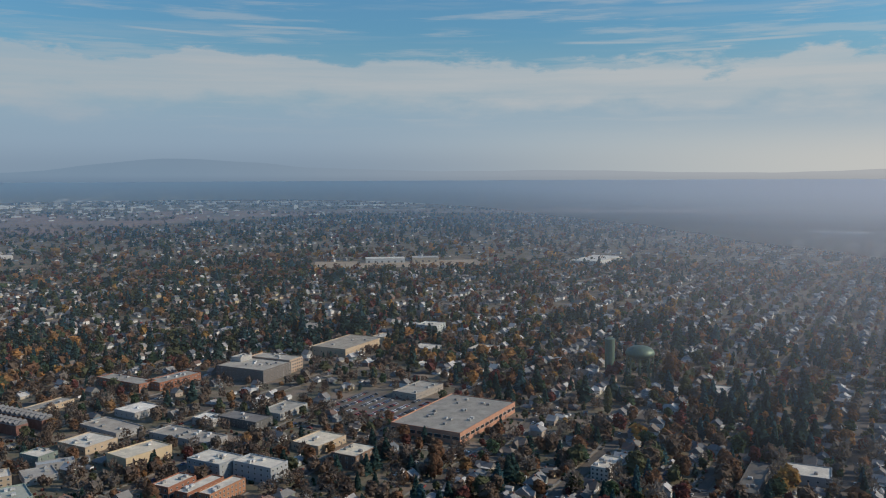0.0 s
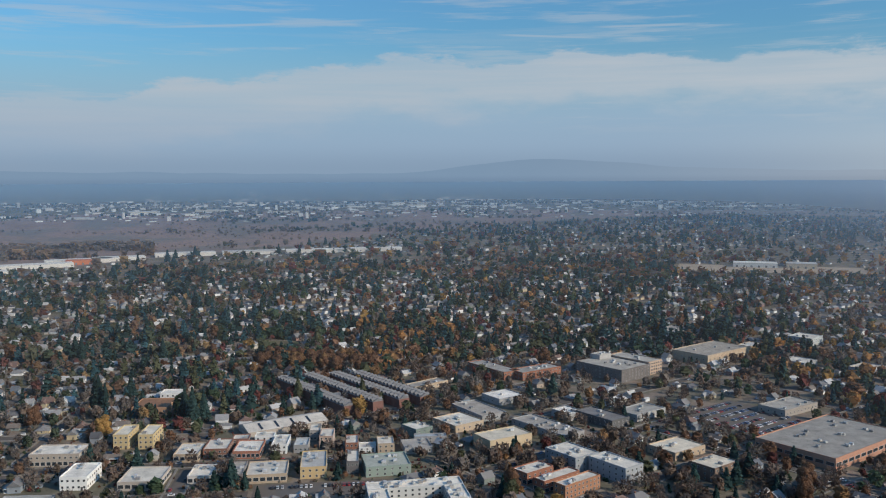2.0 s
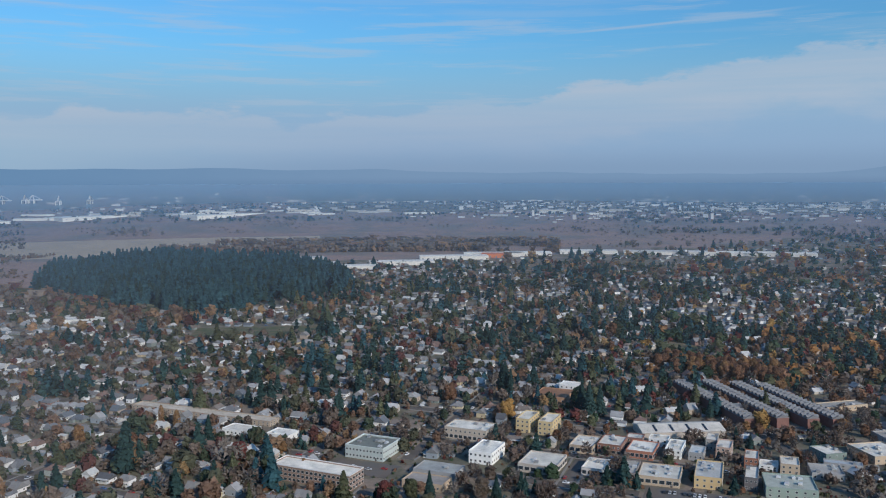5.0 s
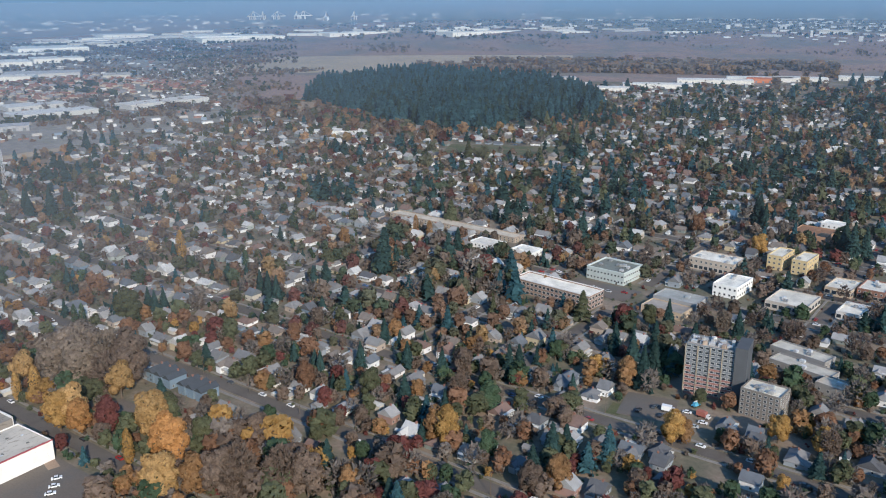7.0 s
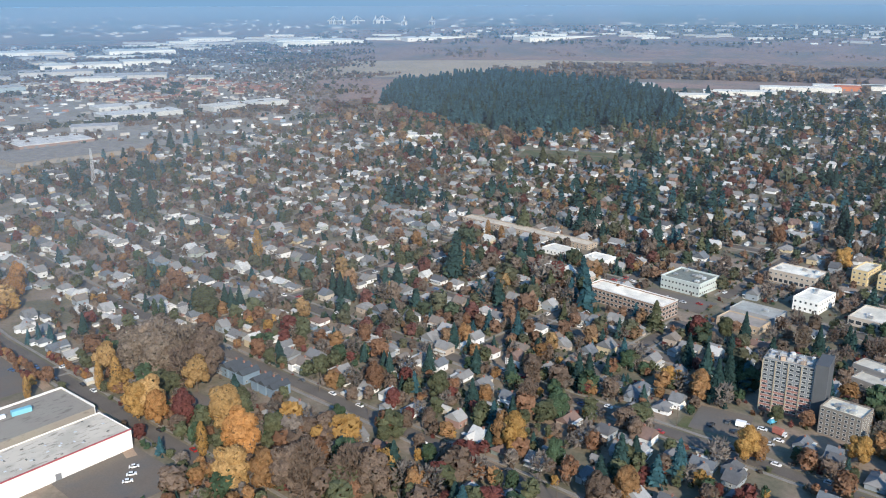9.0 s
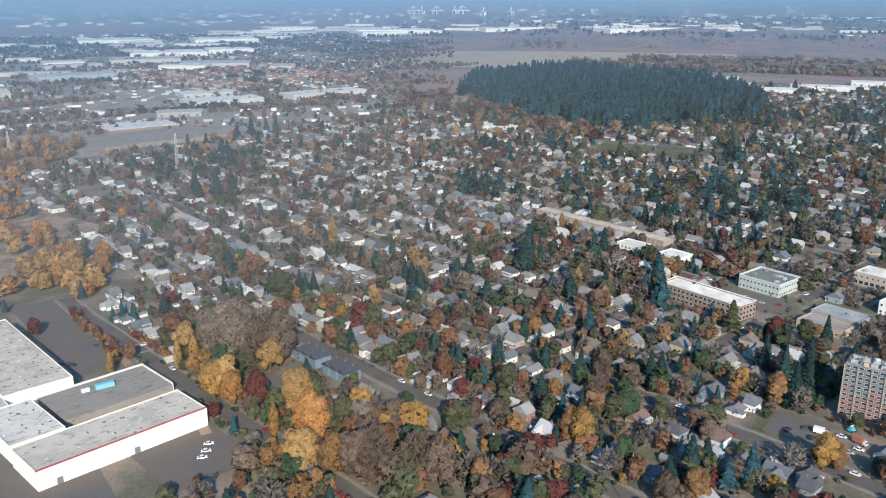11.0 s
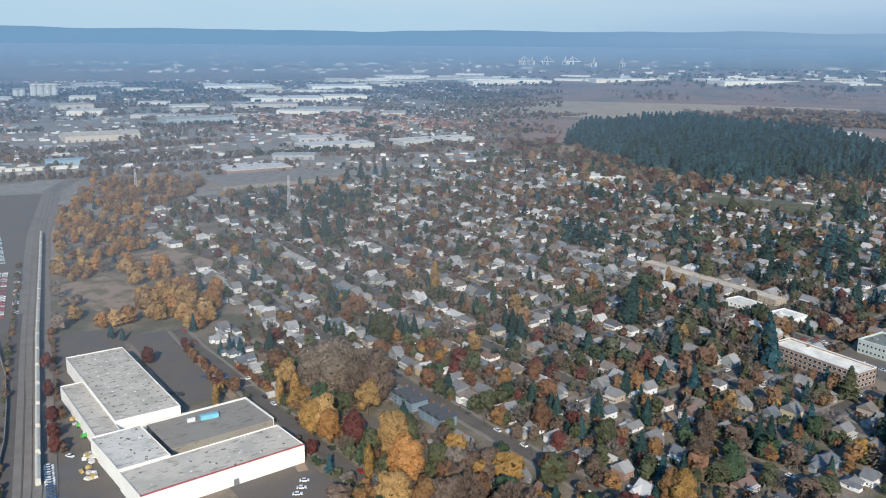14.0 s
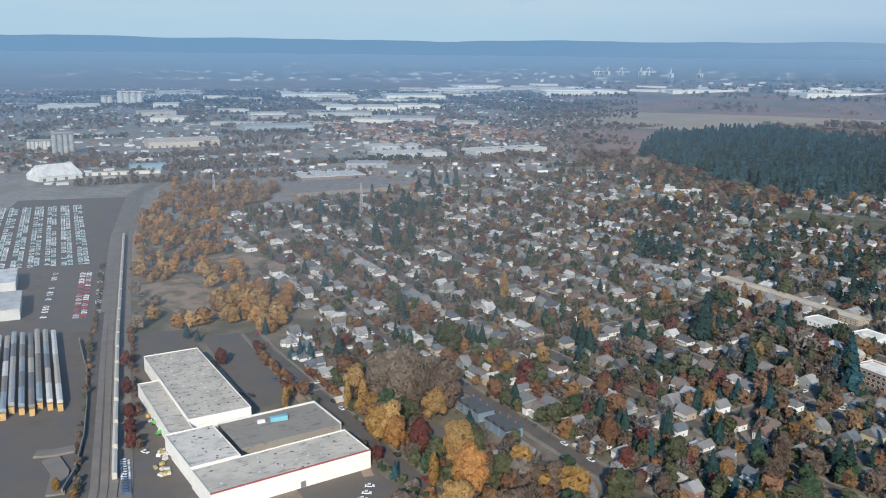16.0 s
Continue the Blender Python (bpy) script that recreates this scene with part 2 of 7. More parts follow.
class Heap:
    """Joins many small pieces into one mesh with a colour layer."""

    def __init__(self):
        self.v, self.f, self.c, self.m, self.n = [], [], [], [], 0

    def put(self, verts, quads, colours, mats=None):
        self.v.append(verts)
        self.f.append(quads + self.n)
        self.c.append(np.broadcast_to(np.asarray(colours, dtype=np.float32), (len(verts), 3)))
        self.m.append(np.zeros(len(quads), dtype=np.int32) if mats is None else mats)
        self.n += len(verts)

    def link(self, name, mats, label, category, kind="stuff"):
        if not self.v:
            return None
        v, f = np.concatenate(self.v), np.concatenate(self.f)
        me = bpy.data.meshes.new(name)
        me.vertices.add(len(v))
        me.vertices.foreach_set("co", v.astype(np.float32).ravel())
        # a face that names its last corner twice is a triangle
        keep = np.ones(f.shape, dtype=bool)
        keep[:, 3] = f[:, 3] != f[:, 2]
        sizes = keep.sum(axis=1)
        loops = f[keep]
        me.loops.add(len(loops))
        me.loops.foreach_set("vertex_index", loops.astype(np.int32))
        me.polygons.add(len(f))
        me.polygons.foreach_set("loop_start", np.concatenate([[0], np.cumsum(sizes)[:-1]]).astype(np.int32))
        me.polygons.foreach_set("material_index", np.concatenate(self.m))
        me.polygons.foreach_set("use_smooth", np.zeros(len(f), dtype=bool))
        me.update(calc_edges=True)
        layer = me.color_attributes.new("tint", "FLOAT_COLOR", "POINT")
        c = np.ones((len(v), 4), dtype=np.float32)
        c[:, :3] = np.concatenate(self.c)
        layer.data.foreach_set("color", c.ravel())
        for m in mats:
            me.materials.append(m)
        return tagged(new(name, me), label, category, kind=kind)


# what stands where, so that nothing is built into anything else
TAKEN = {}


def take(x, y, w, d, angle=0.0, margin=0.0):
    c, s = math.cos(radians(angle)), math.sin(radians(angle))
    hw, hd = w / 2 + margin, d / 2 + margin
    rect = (x, y, hw, hd, c, s)
    r = math.hypot(hw, hd)
    for i in range(int((x - r) // 40), int((x + r) // 40) + 1):
        for j in range(int((y - r) // 40), int((y + r) // 40) + 1):
            TAKEN.setdefault((i, j), []).append(rect)


def is_free(x, y, r=0.0):
    for cx, cy, hw, hd, c, s in TAKEN.get((int(x // 40), int(y // 40)), ()):
        dx, dy = x - cx, y - cy
        if abs(dx * c + dy * s) < hw + r and abs(-dx * s + dy * c) < hd + r:
            return False
    return True


def inside(x, y, poly):
    hit = False
    for (x0, y0), (x1, y1) in zip(poly, poly[1:] + poly[:1]):
        if (y0 > y) != (y1 > y) and x < (x1 - x0) * (y - y0) / (y1 - y0) + x0:
            hit = not hit
    return hit


def bearing(x, y):
    return math.degrees(math.atan2(-x, y))


# the town's edge, by bearing: streets of houses end there
EDGE_AT, EDGE_R = (-75, -25, -8, 2, 10, 20, 36, 46, 54, 60, 66, 72, 76, 80), (4600, 4600, 3300, 2500, 2250, 2000, 1950, 1550, 1330, 1230, 1150, 1080, 900, 700)
WOOD = [(-1330, 1330), (-1180, 1155), (-1090, 1130), (-1003, 1078), (-930, 1075), (-866, 1032), (-800, 1040), (-752, 1012), (-722, 1060), (-722, 1130), (-684, 1215), (-655, 1320), (-712, 1470), (-850, 1650), (-1105, 1800), (-1400, 1810), (-1500, 1640), (-1420, 1450)]
STRIP = [(-540, 150), (-602, 112), (-985, 196), (-1270, 310), (-1200, 450), (-1090, 400), (-985, 300), (-879, 262), (-700, 235), (-590, 222)]
RAILS = ((-300, 34), (-382, 55), (-594, 97), (-931, 168), (-1205, 240), (-1375, 330))


def rail_y(x):
    return float(np.interp(-x, [-p[0] for p in RAILS], [p[1] for p in RAILS]))


def in_town(x, y):
    r = math.hypot(x, y)
    if r > np.interp(bearing(x, y), EDGE_AT, EDGE_R):
        return False
    if x < -300 and y < rail_y(x) + 55:
        return False
    return not inside(x, y, WOOD) and not inside(x, y, STRIP)


# the two street grids meet on a slanting line
def in_east(x, y):
    return (x - 60) * 0.866 + (y - 500) * 0.5 > 0


# ---- ground ----
def build_ground():
    me = bpy.data.meshes.new("ground")
    rad = np.concatenate([np.linspace(0, 200, 4), np.geomspace(240, 60000, 90)])
    az = np.radians(np.linspace(0, 360, 181)[:-1])
    v, f, mi = [], [], []
    for r in rad:
        for a in az:
            x, y, z, k = spot(-r * math.sin(a), r * math.cos(a))
            v.append((x, y, z))
    n = len(az)
    for i in range(len(rad) - 1):
        for j in range(n):
            jj = (j + 1) % n
            f.append((i * n + j, i * n + jj, (i + 1) * n + jj, (i + 1) * n + j))
            rm, am = (rad[i] + rad[i + 1]) / 2, az[j] + math.pi / n
            x, y = -rm * math.sin(am), rm * math.cos(am)
            b = bearing(x, y)
            edge = np.interp(b, EDGE_AT, EDGE_R)
            kind = 0
            if -60 < b < 100 and rm > edge * 1.04:
                kind = 1
                if 27 < b < 53 and 2430 < rm < 3150:
                    kind = 2
                elif 50 < b < 100 and rm < 4300 - 30 * abs(b - 75):
                    kind = 3
                elif rm > 5200 and b < 30:
                    kind = 0
            mi.append(kind)
    me.from_pydata(v, [], f)
    me.polygons.foreach_set("material_index", mi)
    for m in (SOIL, MARSH, FIELD, YARD):
        me.materials.append(m)
    tagged(new("ground", me), "brown-green ground of lawns, soil and far marshes", "ground", kind="structure")


build_ground()


def hill_height(b):
    """The far skyline's height in degrees, by bearing."""
    h = 0.34 + 0.30 * max(0.0, min(1.0, (b - 5) / 30)) + 0.2 * noise.noise((b * 0.09, 3.1, 0)) + 0.10 * noise.noise((b * 0.35, 7.7, 0))
    for at, top, wide in ((-12.5, 0.75, 6.0), (-22, 0.35, 10), (25, 0.2, 14), (62, 0.1, 25)):
        h += top * math.exp(-((b - at) / wide) ** 2)
    return max(h, 0.2)


def build_hills():
    bm = bmesh.new()
    rows = []
    for i in range(361):
        b = i
        bb = b if b <= 180 else b - 360
        a, r = radians(b), 4880.0
        top = EYE + r * math.tan(radians(hill_height(bb) if i < 360 else hill_height(0)))
        rows.append([bm.verts.new((-q * math.sin(a), q * math.cos(a), z)) for q, z in ((4735, EYE - 19.5), (r - 60, EYE * 0.7 + top * 0.3), (r, top), (r + 40, EYE - 60))])
    for p, q in zip(rows, rows[1:]):
        for i in range(3):
            bm.faces.new((p[i], q[i], q[i + 1], p[i + 1]))
    m = bpy.data.materials.new("hazed_hills_glow")
    m.use_nodes = True
    n = Nodes(m.node_tree)
    place = n.add("ShaderNodeNewGeometry").outputs["Position"]
    # distance haze is put into the hills' glowing colour, paler towards the sun
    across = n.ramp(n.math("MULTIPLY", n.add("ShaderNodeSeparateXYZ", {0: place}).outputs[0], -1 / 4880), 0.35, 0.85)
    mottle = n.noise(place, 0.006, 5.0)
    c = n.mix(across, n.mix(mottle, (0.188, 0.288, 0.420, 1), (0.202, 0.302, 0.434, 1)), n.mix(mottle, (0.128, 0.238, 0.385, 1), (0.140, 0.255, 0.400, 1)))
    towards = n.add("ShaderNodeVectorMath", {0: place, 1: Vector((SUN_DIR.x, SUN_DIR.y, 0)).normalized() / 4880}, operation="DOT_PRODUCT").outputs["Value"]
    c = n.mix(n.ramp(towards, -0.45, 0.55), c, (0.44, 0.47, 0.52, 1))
    # painted haze lets the plain's dim far end pass into the hills without an edge
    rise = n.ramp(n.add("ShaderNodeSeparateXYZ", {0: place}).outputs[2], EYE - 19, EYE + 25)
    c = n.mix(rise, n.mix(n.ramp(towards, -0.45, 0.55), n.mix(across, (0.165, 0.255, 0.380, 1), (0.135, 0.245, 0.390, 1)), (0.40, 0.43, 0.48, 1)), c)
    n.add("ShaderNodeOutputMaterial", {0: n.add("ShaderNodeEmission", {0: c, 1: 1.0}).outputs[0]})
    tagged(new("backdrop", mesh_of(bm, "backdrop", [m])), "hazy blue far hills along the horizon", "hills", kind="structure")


build_hills()

# ---- streets ----
GRID_A, GRID_B = 0.0, 30.0


def strip(name, pts, width, z, mat, label, category="road", reserve=True):
    """A band along a line of the plan, mitred at its bends, with a real thickness."""
    bm = bmesh.new()
    rows = []
    for i, p in enumerate(pts):
        a, b = Vector(pts[max(i - 1, 0)]), Vector(pts[min(i + 1, len(pts) - 1)])
        side = Vector((-(b - a).y, (b - a).x)).normalized() * width / 2
        rows.append([bm.verts.new((p[0] + side.x * k, p[1] + side.y * k, h)) for k, h in ((-1, -0.4), (-1, 4 * z), (1, 4 * z), (1, -0.4))])
    for p, q in zip(rows, rows[1:]):
        for i in range(3):
            bm.faces.new((p[i], q[i], q[i + 1], p[i + 1]))
    bm.faces.new(rows[0])
    bm.faces.new(rows[-1][::-1])
    if reserve:
        for (x0, y0), (x1, y1) in zip(pts, pts[1:]):
            take((x0 + x1) / 2, (y0 + y1) / 2, math.hypot(x1 - x0, y1 - y0), width, math.degrees(math.atan2(y1 - y0, x1 - x0)))
    return tagged(new(name, mesh_of(bm, name, [mat])), label, category, kind="structure")


def ab(u, v, angle):
    c, s = math.cos(radians(angle)), math.sin(radians(angle))
    return (u * c - v * s, u * s + v * c)


def west(u, v):
    """A place of the west grid, whose rows bend."""
    return (u, v + max(0.0, BEND - u) * 0.075)


A_ROWS = [180, 260, 341, 420, 527, 588] + [668 + 80 * i for i in range(14)]
A_COLS = [-106, -222, -290, -446, -606, -766, -926, -1086]
BEND = -520.0     # west of it the long streets of the west grid swing a little to the north
B_ROWS = [-130, -50, 30, 110, 187, 262, 350, 428, 508] + [590 + 80 * i for i in range(14)]
B_COLS = [350, 522, 690, 850, 1010, 1170, 1330, 1490]
STREETS = []


def street(p, q, test, name="road", width=8.0, step=20.0, z=0.05):
    """Runs of street along p-q where the test allows it, with pavements on both sides."""
    n = int(math.hypot(q[0] - p[0], q[1] - p[1]) / step)
    run = []
    for i in range(n + 1):
        t = i / n
        x, y = p[0] + (q[0] - p[0]) * t, p[1] + (q[1] - p[1]) * t
        if test(x, y) and math.hypot(x, y) > 190 and is_free(x, y):
            run.append((x, y))
        else:
            if len(run) > 2:
                STREETS.append((run[0], run[-1], width, z, name))
            run = []
    if len(run) > 2:
        STREETS.append((run[0], run[-1], width, z, name))

# ---- flat-roofed buildings ----
def window_mesh(wd, ht):
    """A window: a proud frame round a sunk dark pane, in one piece."""
    bm = bmesh.new()
    f = min(0.14, wd * 0.1)
    rings = []
    for dx, dz, y in ((0, 0, 0.02), (0, 0, -0.10), (f, f, -0.10), (f, f, -0.04)):
        x, z = wd / 2 - dx, ht / 2 - dz
        rings.append([bm.verts.new(p) for p in ((-x, y, -z), (x, y, -z), (x, y, z), (-x, y, z))])
    for p, q in zip(rings, rings[1:]):
        for i in range(4):
            bm.faces.new((p[i], p[(i + 1) % 4], q[(i + 1) % 4], q[i]))
    bm.faces.new(rings[-1]).material_index = 1
    return mesh_of(bm, "window", [TRIM, GLASS])


WINDOWS = {}


def window_of(wd, ht):
    key = (round(wd, 1), round(ht, 1))
    if key not in WINDOWS:
        WINDOWS[key] = window_mesh(*key)
    return WINDOWS[key]


def unit_mesh():
    bm = bmesh.new()
    box(bm, -1.4, -1.0, 0.25, 1.4, 1.0, 1.5, 0)
    for x in (-1.2, 1.0):
        box(bm, x, -1.1, 0, x + 0.2, 1.1, 0.25, 0)
    tube(bm, -0.5, 0, 1.5, 1.72, 0.62, 0.62, 10, 0)
    box(bm, 0.5, -0.7, 1.5, 1.2, 0.7, 1.62, 0)
    return mesh_of(bm, "rooftop_unit", [STEEL])


UNIT = unit_mesh()


def flat_building(x, y, w, d, h, angle, wall, roof, label, floors=2, bays=6, side_bays=3, brick=False, faces="fl", units=4, name="commercial_building",
                  category="building", shop=False, parapet=0.7, trim=None, win=(1.5, 1.5)):
    """A building with thick walls, a parapet, a sunk flat roof, windows, a door and rooftop units. faces: f front, l left, r right."""
    ob = thing(name, label, category, pose(x, y, 0, 0, 0, angle))
    take(x, y, w, d, angle, 3.0)
    wm = BRICK if brick else PAINT
    t = 0.4
    bm = bmesh.new()
    out = [(-w / 2, -d / 2), (w / 2, -d / 2), (w / 2, d / 2), (-w / 2, d / 2)]
    inn = [(-w / 2 + t, -d / 2 + t), (w / 2 - t, -d / 2 + t), (w / 2 - t, d / 2 - t), (-w / 2 + t, d / 2 - t)]
    a = [bm.verts.new((*p, -0.3)) for p in out]
    b = [bm.verts.new((*p, h)) for p in out]
    c = [bm.verts.new((*p, h)) for p in inn]
    e = [bm.verts.new((*p, h - parapet - 0.1)) for p in inn]
    for i in range(4):
        j = (i + 1) % 4
        bm.faces.new((a[i], a[j], b[j], b[i]))
        bm.faces.new((b[i], b[j], c[j], c[i]))
        bm.faces.new((c[i], c[j], e[j], e[i]))
    part("wall", bm, wm, ob, colour=wall)
    bm = bmesh.new()
    box(bm, -w / 2 + t, -d / 2 + t, h - parapet - 0.35, w / 2 - t, d / 2 - t, h - parapet)
    part("roof", bm, MEMBRANE, ob, colour=(roof[0], roof[1] * 0.94, roof[2] * 0.84))
    if trim:
        bm = bmesh.new()
        for q in ((-w / 2 - 0.15, -d / 2 - 0.15, w / 2 + 0.15, -d / 2 + t), (-w / 2 - 0.15, d / 2 - t, w / 2 + 0.15, d / 2 + 0.15),
                  (-w / 2 - 0.15, -d / 2 + t, -w / 2 + t, d / 2 - t), (w / 2 - t, -d / 2 + t, w / 2 + 0.15, d / 2 - t)):
            box(bm, q[0], q[1], h + 0.003, q[2], q[3], h + 0.5)
        part("coping", bm, PAINT, ob, "coloured roof edge", colour=trim)
    fh = (h - parapet) / floors
    for face in faces:
        length, count = (w, bays) if face == "f" else (d, side_bays)
        if not count:
            continue
        ww = min(win[0], length / count * 0.72)
        for fl in range(floors):
            ground = shop and fl == 0
            wd, ht = (length / count * 0.8, min(2.6, fh * 0.7)) if ground else (ww, min(win[1], fh * 0.6))
            me = window_of(wd, ht)
            z = fl * fh + fh * 0.52
            for i in range(count):
                s = -length / 2 + length * (i + 0.5) / count
                m = {"f": pose(s, -d / 2, z), "l": pose(-w / 2, -s, z, 0, 0, -90), "r": pose(w / 2, s, z, 0, 0, 90)}[face]
                part("window", me, None, ob, at=m)
    bm = bmesh.new()
    box(bm, w * 0.31 - 0.7, -d / 2 - 0.08, 0, w * 0.31 + 0.7, -d / 2 + 0.02, 2.2)
    part("door", bm, STEEL, ob, colour=(0.12, 0.11, 0.10))
    r = random.Random(int(x * 7 + y))
    for i in range(units):
        part("rooftop_unit", UNIT, None, ob, at=pose(r.uniform(-0.38, 0.38) * w, r.uniform(-0.35, 0.35) * d, h - parapet, 0, 0, r.choice((0, 90))),
             colour=r.choice(((0.45, 0.45, 0.44), (0.6, 0.6, 0.6), (0.3, 0.3, 0.3))))
    return ob


WHITE, CREAM, TAN, GREY, DARK, RED = (0.66, 0.66, 0.64), (0.55, 0.475, 0.37), (0.42, 0.33, 0.24), (0.30, 0.30, 0.30), (0.09, 0.09, 0.095), (0.26, 0.115, 0.075)
ROOF_W, ROOF_G, ROOF_D = (0.62, 0.61, 0.58), (0.33, 0.325, 0.315), (0.13, 0.13, 0.13)

# the supermarket and its neighbours, east grid
flat_building(351, 566, 98, 60, 9, 30, (0.42, 0.22, 0.15), (0.30, 0.295, 0.285), "large brick supermarket with a wide grey flat roof", 1, 12, 8, True, "fl", 16, "store", "store", True)
flat_building(266, 806, 44, 57, 13, 33, (0.14, 0.125, 0.12), (0.40, 0.39, 0.37), "long four-storey dark brick apartment block with a pale roof", 4, 9, 12, True, "fl", 8, "apartment_building")
flat_building(296, 826, 22, 50, 13.4, 33, (0.46, 0.33, 0.24), (0.42, 0.41, 0.39), "four-storey end block with white and orange panels", 4, 6, 3, False, "f", 4, "apartment_building", win=(2.2, 2.0))
flat_building(262, 832, 18, 12, 17, 33, (0.36, 0.35, 0.34), (0.44, 0.43, 0.41), "pale rooftop stair house above the apartments", 5, 3, 2, False, "", 2, "stair_house")
flat_building(399, 875, 78, 45, 10, 32, TAN, (0.36, 0.34, 0.31), "tan brick hall with a broad flat roof", 1, 9, 5, True, "fl", 3, "hall")
flat_building(140, 726, 28, 25, 6, 28, GREY, (0.78, 0.78, 0.77), "low shop with a bright white roof", 1, 5, 4, False, "fl", 1)
flat_building(78, 783, 41, 15, 5, 35, TAN, ROOF_G, "low tan shop row with a grey roof", 1, 8, 3, False, "fl", 2)
flat_building(112, 688, 24, 46, 5, 25, GREY, (0.36, 0.34, 0.32), "long low grey workshop", 1, 4, 8, False, "fl", 3)
flat_building(116, 602, 37, 22, 9, 24, (0.48, 0.385, 0.26), (0.60, 0.57, 0.50), "beige stucco hall with a pale roof", 1, 4, 0, False, "f", 1)
flat_building(90, 654, 28, 30, 6, 30, TAN, ROOF_W, "low shop with a white roof full of vents", 1, 5, 5, False, "fl", 6)
flat_building(56, 638, 16, 19, 7, 32, (0.16, 0.20, 0.18), ROOF_W, "dark green two-storey shop", 2, 3, 4, False, "fl", 2)
flat_building(154, 552, 22, 29, 11, 30, (0.25, 0.27, 0.29), ROOF_W, "blue-grey three-storey apartments with a white roof", 3, 4, 6, False, "fl", 5, "apartment_building")
flat_building(177, 528, 17, 32, 11, 30, (0.31, 0.33, 0.345), ROOF_W, "grey-blue three-storey apartments with a white roof", 3, 4, 6, False, "fl", 4, "apartment_building")
flat_building(122, 530, 24, 14, 8, 32, RED, ROOF_W, "brick shop building with a white roof", 2, 5, 3, True, "fl", 3, shop=True)
flat_building(134, 515, 32, 10, 8, 32, RED, ROOF_W, "narrow brick shop with a white roof", 2, 7, 2, True, "fl", 3, shop=True)
flat_building(144, 503, 32, 10, 9, 32, (0.33, 0.16, 0.09), ROOF_W, "orange brick three-storey building with a white roof", 3, 9, 2, True, "fl", 3)
flat_building(157, 633, 22, 58, 5, 30, GREY, (0.34, 0.33, 0.32), "long low workshop with a weathered roof", 1, 4, 9, False, "fl", 8)
flat_building(206, 650, 20, 40, 7, 30, (0.10, 0.10, 0.10), (0.20, 0.20, 0.21), "dark building with an arched front", 2, 4, 8, False, "fl", 4)
flat_building(243, 663, 37, 22, 6, 32, (0.36, 0.36, 0.35), (0.36, 0.36, 0.35), "grey low office with a flat roof", 1, 8, 4, False, "fl", 3)
flat_building(235, 568, 32, 25, 6, 28, TAN, (0.66, 0.62, 0.54), "low store with a broad cream roof", 1, 6, 4, False, "fl", 2)
flat_building(241, 520, 26, 20, 10, 30, (0.18, 0.12, 0.09), (0.66, 0.62, 0.54), "dark brick three-storey building with a cream roof", 3, 5, 4, True, "fl", 3)
flat_building(183, 668, 17, 21, 6, 32, GREY, (0.74, 0.74, 0.73), "small shop with a white roof", 1, 3, 3, False, "fl", 2)
flat_building(150, 830, 20, 60, 8, 28, RED, ROOF_G, "brick school wing with tall windows", 2, 5, 12, True, "fl", 3, "school")
flat_building(190, 815, 50, 20, 8, 28, RED, ROOF_G, "brick school wing with a grey roof", 2, 12, 5, True, "fl", 5, "school")
flat_building(371, 662, 46, 25, 6, 28, (0.30, 0.27, 0.24), (0.38, 0.37, 0.35), "low shop row beside the car park", 1, 9, 4, False, "fl", 4)
flat_building(599, 515, 30, 14, 5, 28, GREY, ROOF_W, "low apartments with white roof", 1, 6, 2, False, "fl", 1)
flat_building(566, 540, 18, 12, 5, 28, GREY, ROOF_W, "low block with white roof", 1, 4, 2, False, "fl", 1)
flat_building(477, 337, 24, 27, 6, 34, GREY, ROOF_W, "low building with a white roof", 1, 5, 5, False, "fl", 1)
flat_building(440, 350, 62, 13, 5, 30, DARK, ROOF_D, "long dark-roofed row beside a steel truss", 1, 14, 3, False, "fl", 3)
flat_building(471, 822, 27, 26, 6, 32, GREY, ROOF_W, "low shop with white roof", 1, 5, 5, False, "fl", 2)
flat_building(523, 783, 31, 25, 6, 31, GREY, (0.64, 0.58, 0.5), "low shop with a cream roof", 1, 5, 5, False, "fl", 2)
flat_building(415, 1014, 38, 34, 6, 35, GREY, ROOF_G, "low block with a grey roof", 1, 6, 5, False, "fl", 2)
flat_building(539, 928, 30, 28, 10, 35, (0.40, 0.43, 0.43), ROOF_W, "pale three-storey apartment house block", 3, 6, 5, False, "fl", 2, "apartment_building")
flat_building(450, 905, 60, 16, 5, 33, TAN, ROOF_W, "long low shop row with a white roof", 1, 10, 2, False, "fl", 3)

# the main street and the blocks round the tower, west grid
flat_building(-169, 561, 17, 27, 9, -4, (0.74, 0.73, 0.70), (0.70, 0.70, 0.68), "white two-storey building with a white roof", 2, 5, 7, False, "fr", 3)
flat_building(-196, 607, 34, 22, 9, -4, (0.40, 0.34, 0.28), (0.68, 0.67, 0.64), "brick two-storey shop with a white roof", 2, 9, 5, True, "fr", 5, shop=True)
flat_building(-160, 642, 11, 26, 11, -4, (0.52, 0.40, 0.22), (0.66, 0.64, 0.58), "ochre three-storey apartments with an outer stair", 3, 3, 5, False, "fr", 1, "apartment_building")
flat_building(-142, 640, 11, 26, 11, -4, (0.52, 0.40, 0.22), (0.66, 0.64, 0.58), "ochre three-storey apartments with an outer stair", 3, 3, 5, False, "fr", 1, "apartment_building")
flat_building(-249, 544, 30, 27, 9, -4, (0.40, 0.44, 0.42), (0.17, 0.19, 0.18), "white office with rows of windows and a dark roof", 2, 11, 9, False, "fr", 8, "office_building", trim=(0.50, 0.54, 0.52))
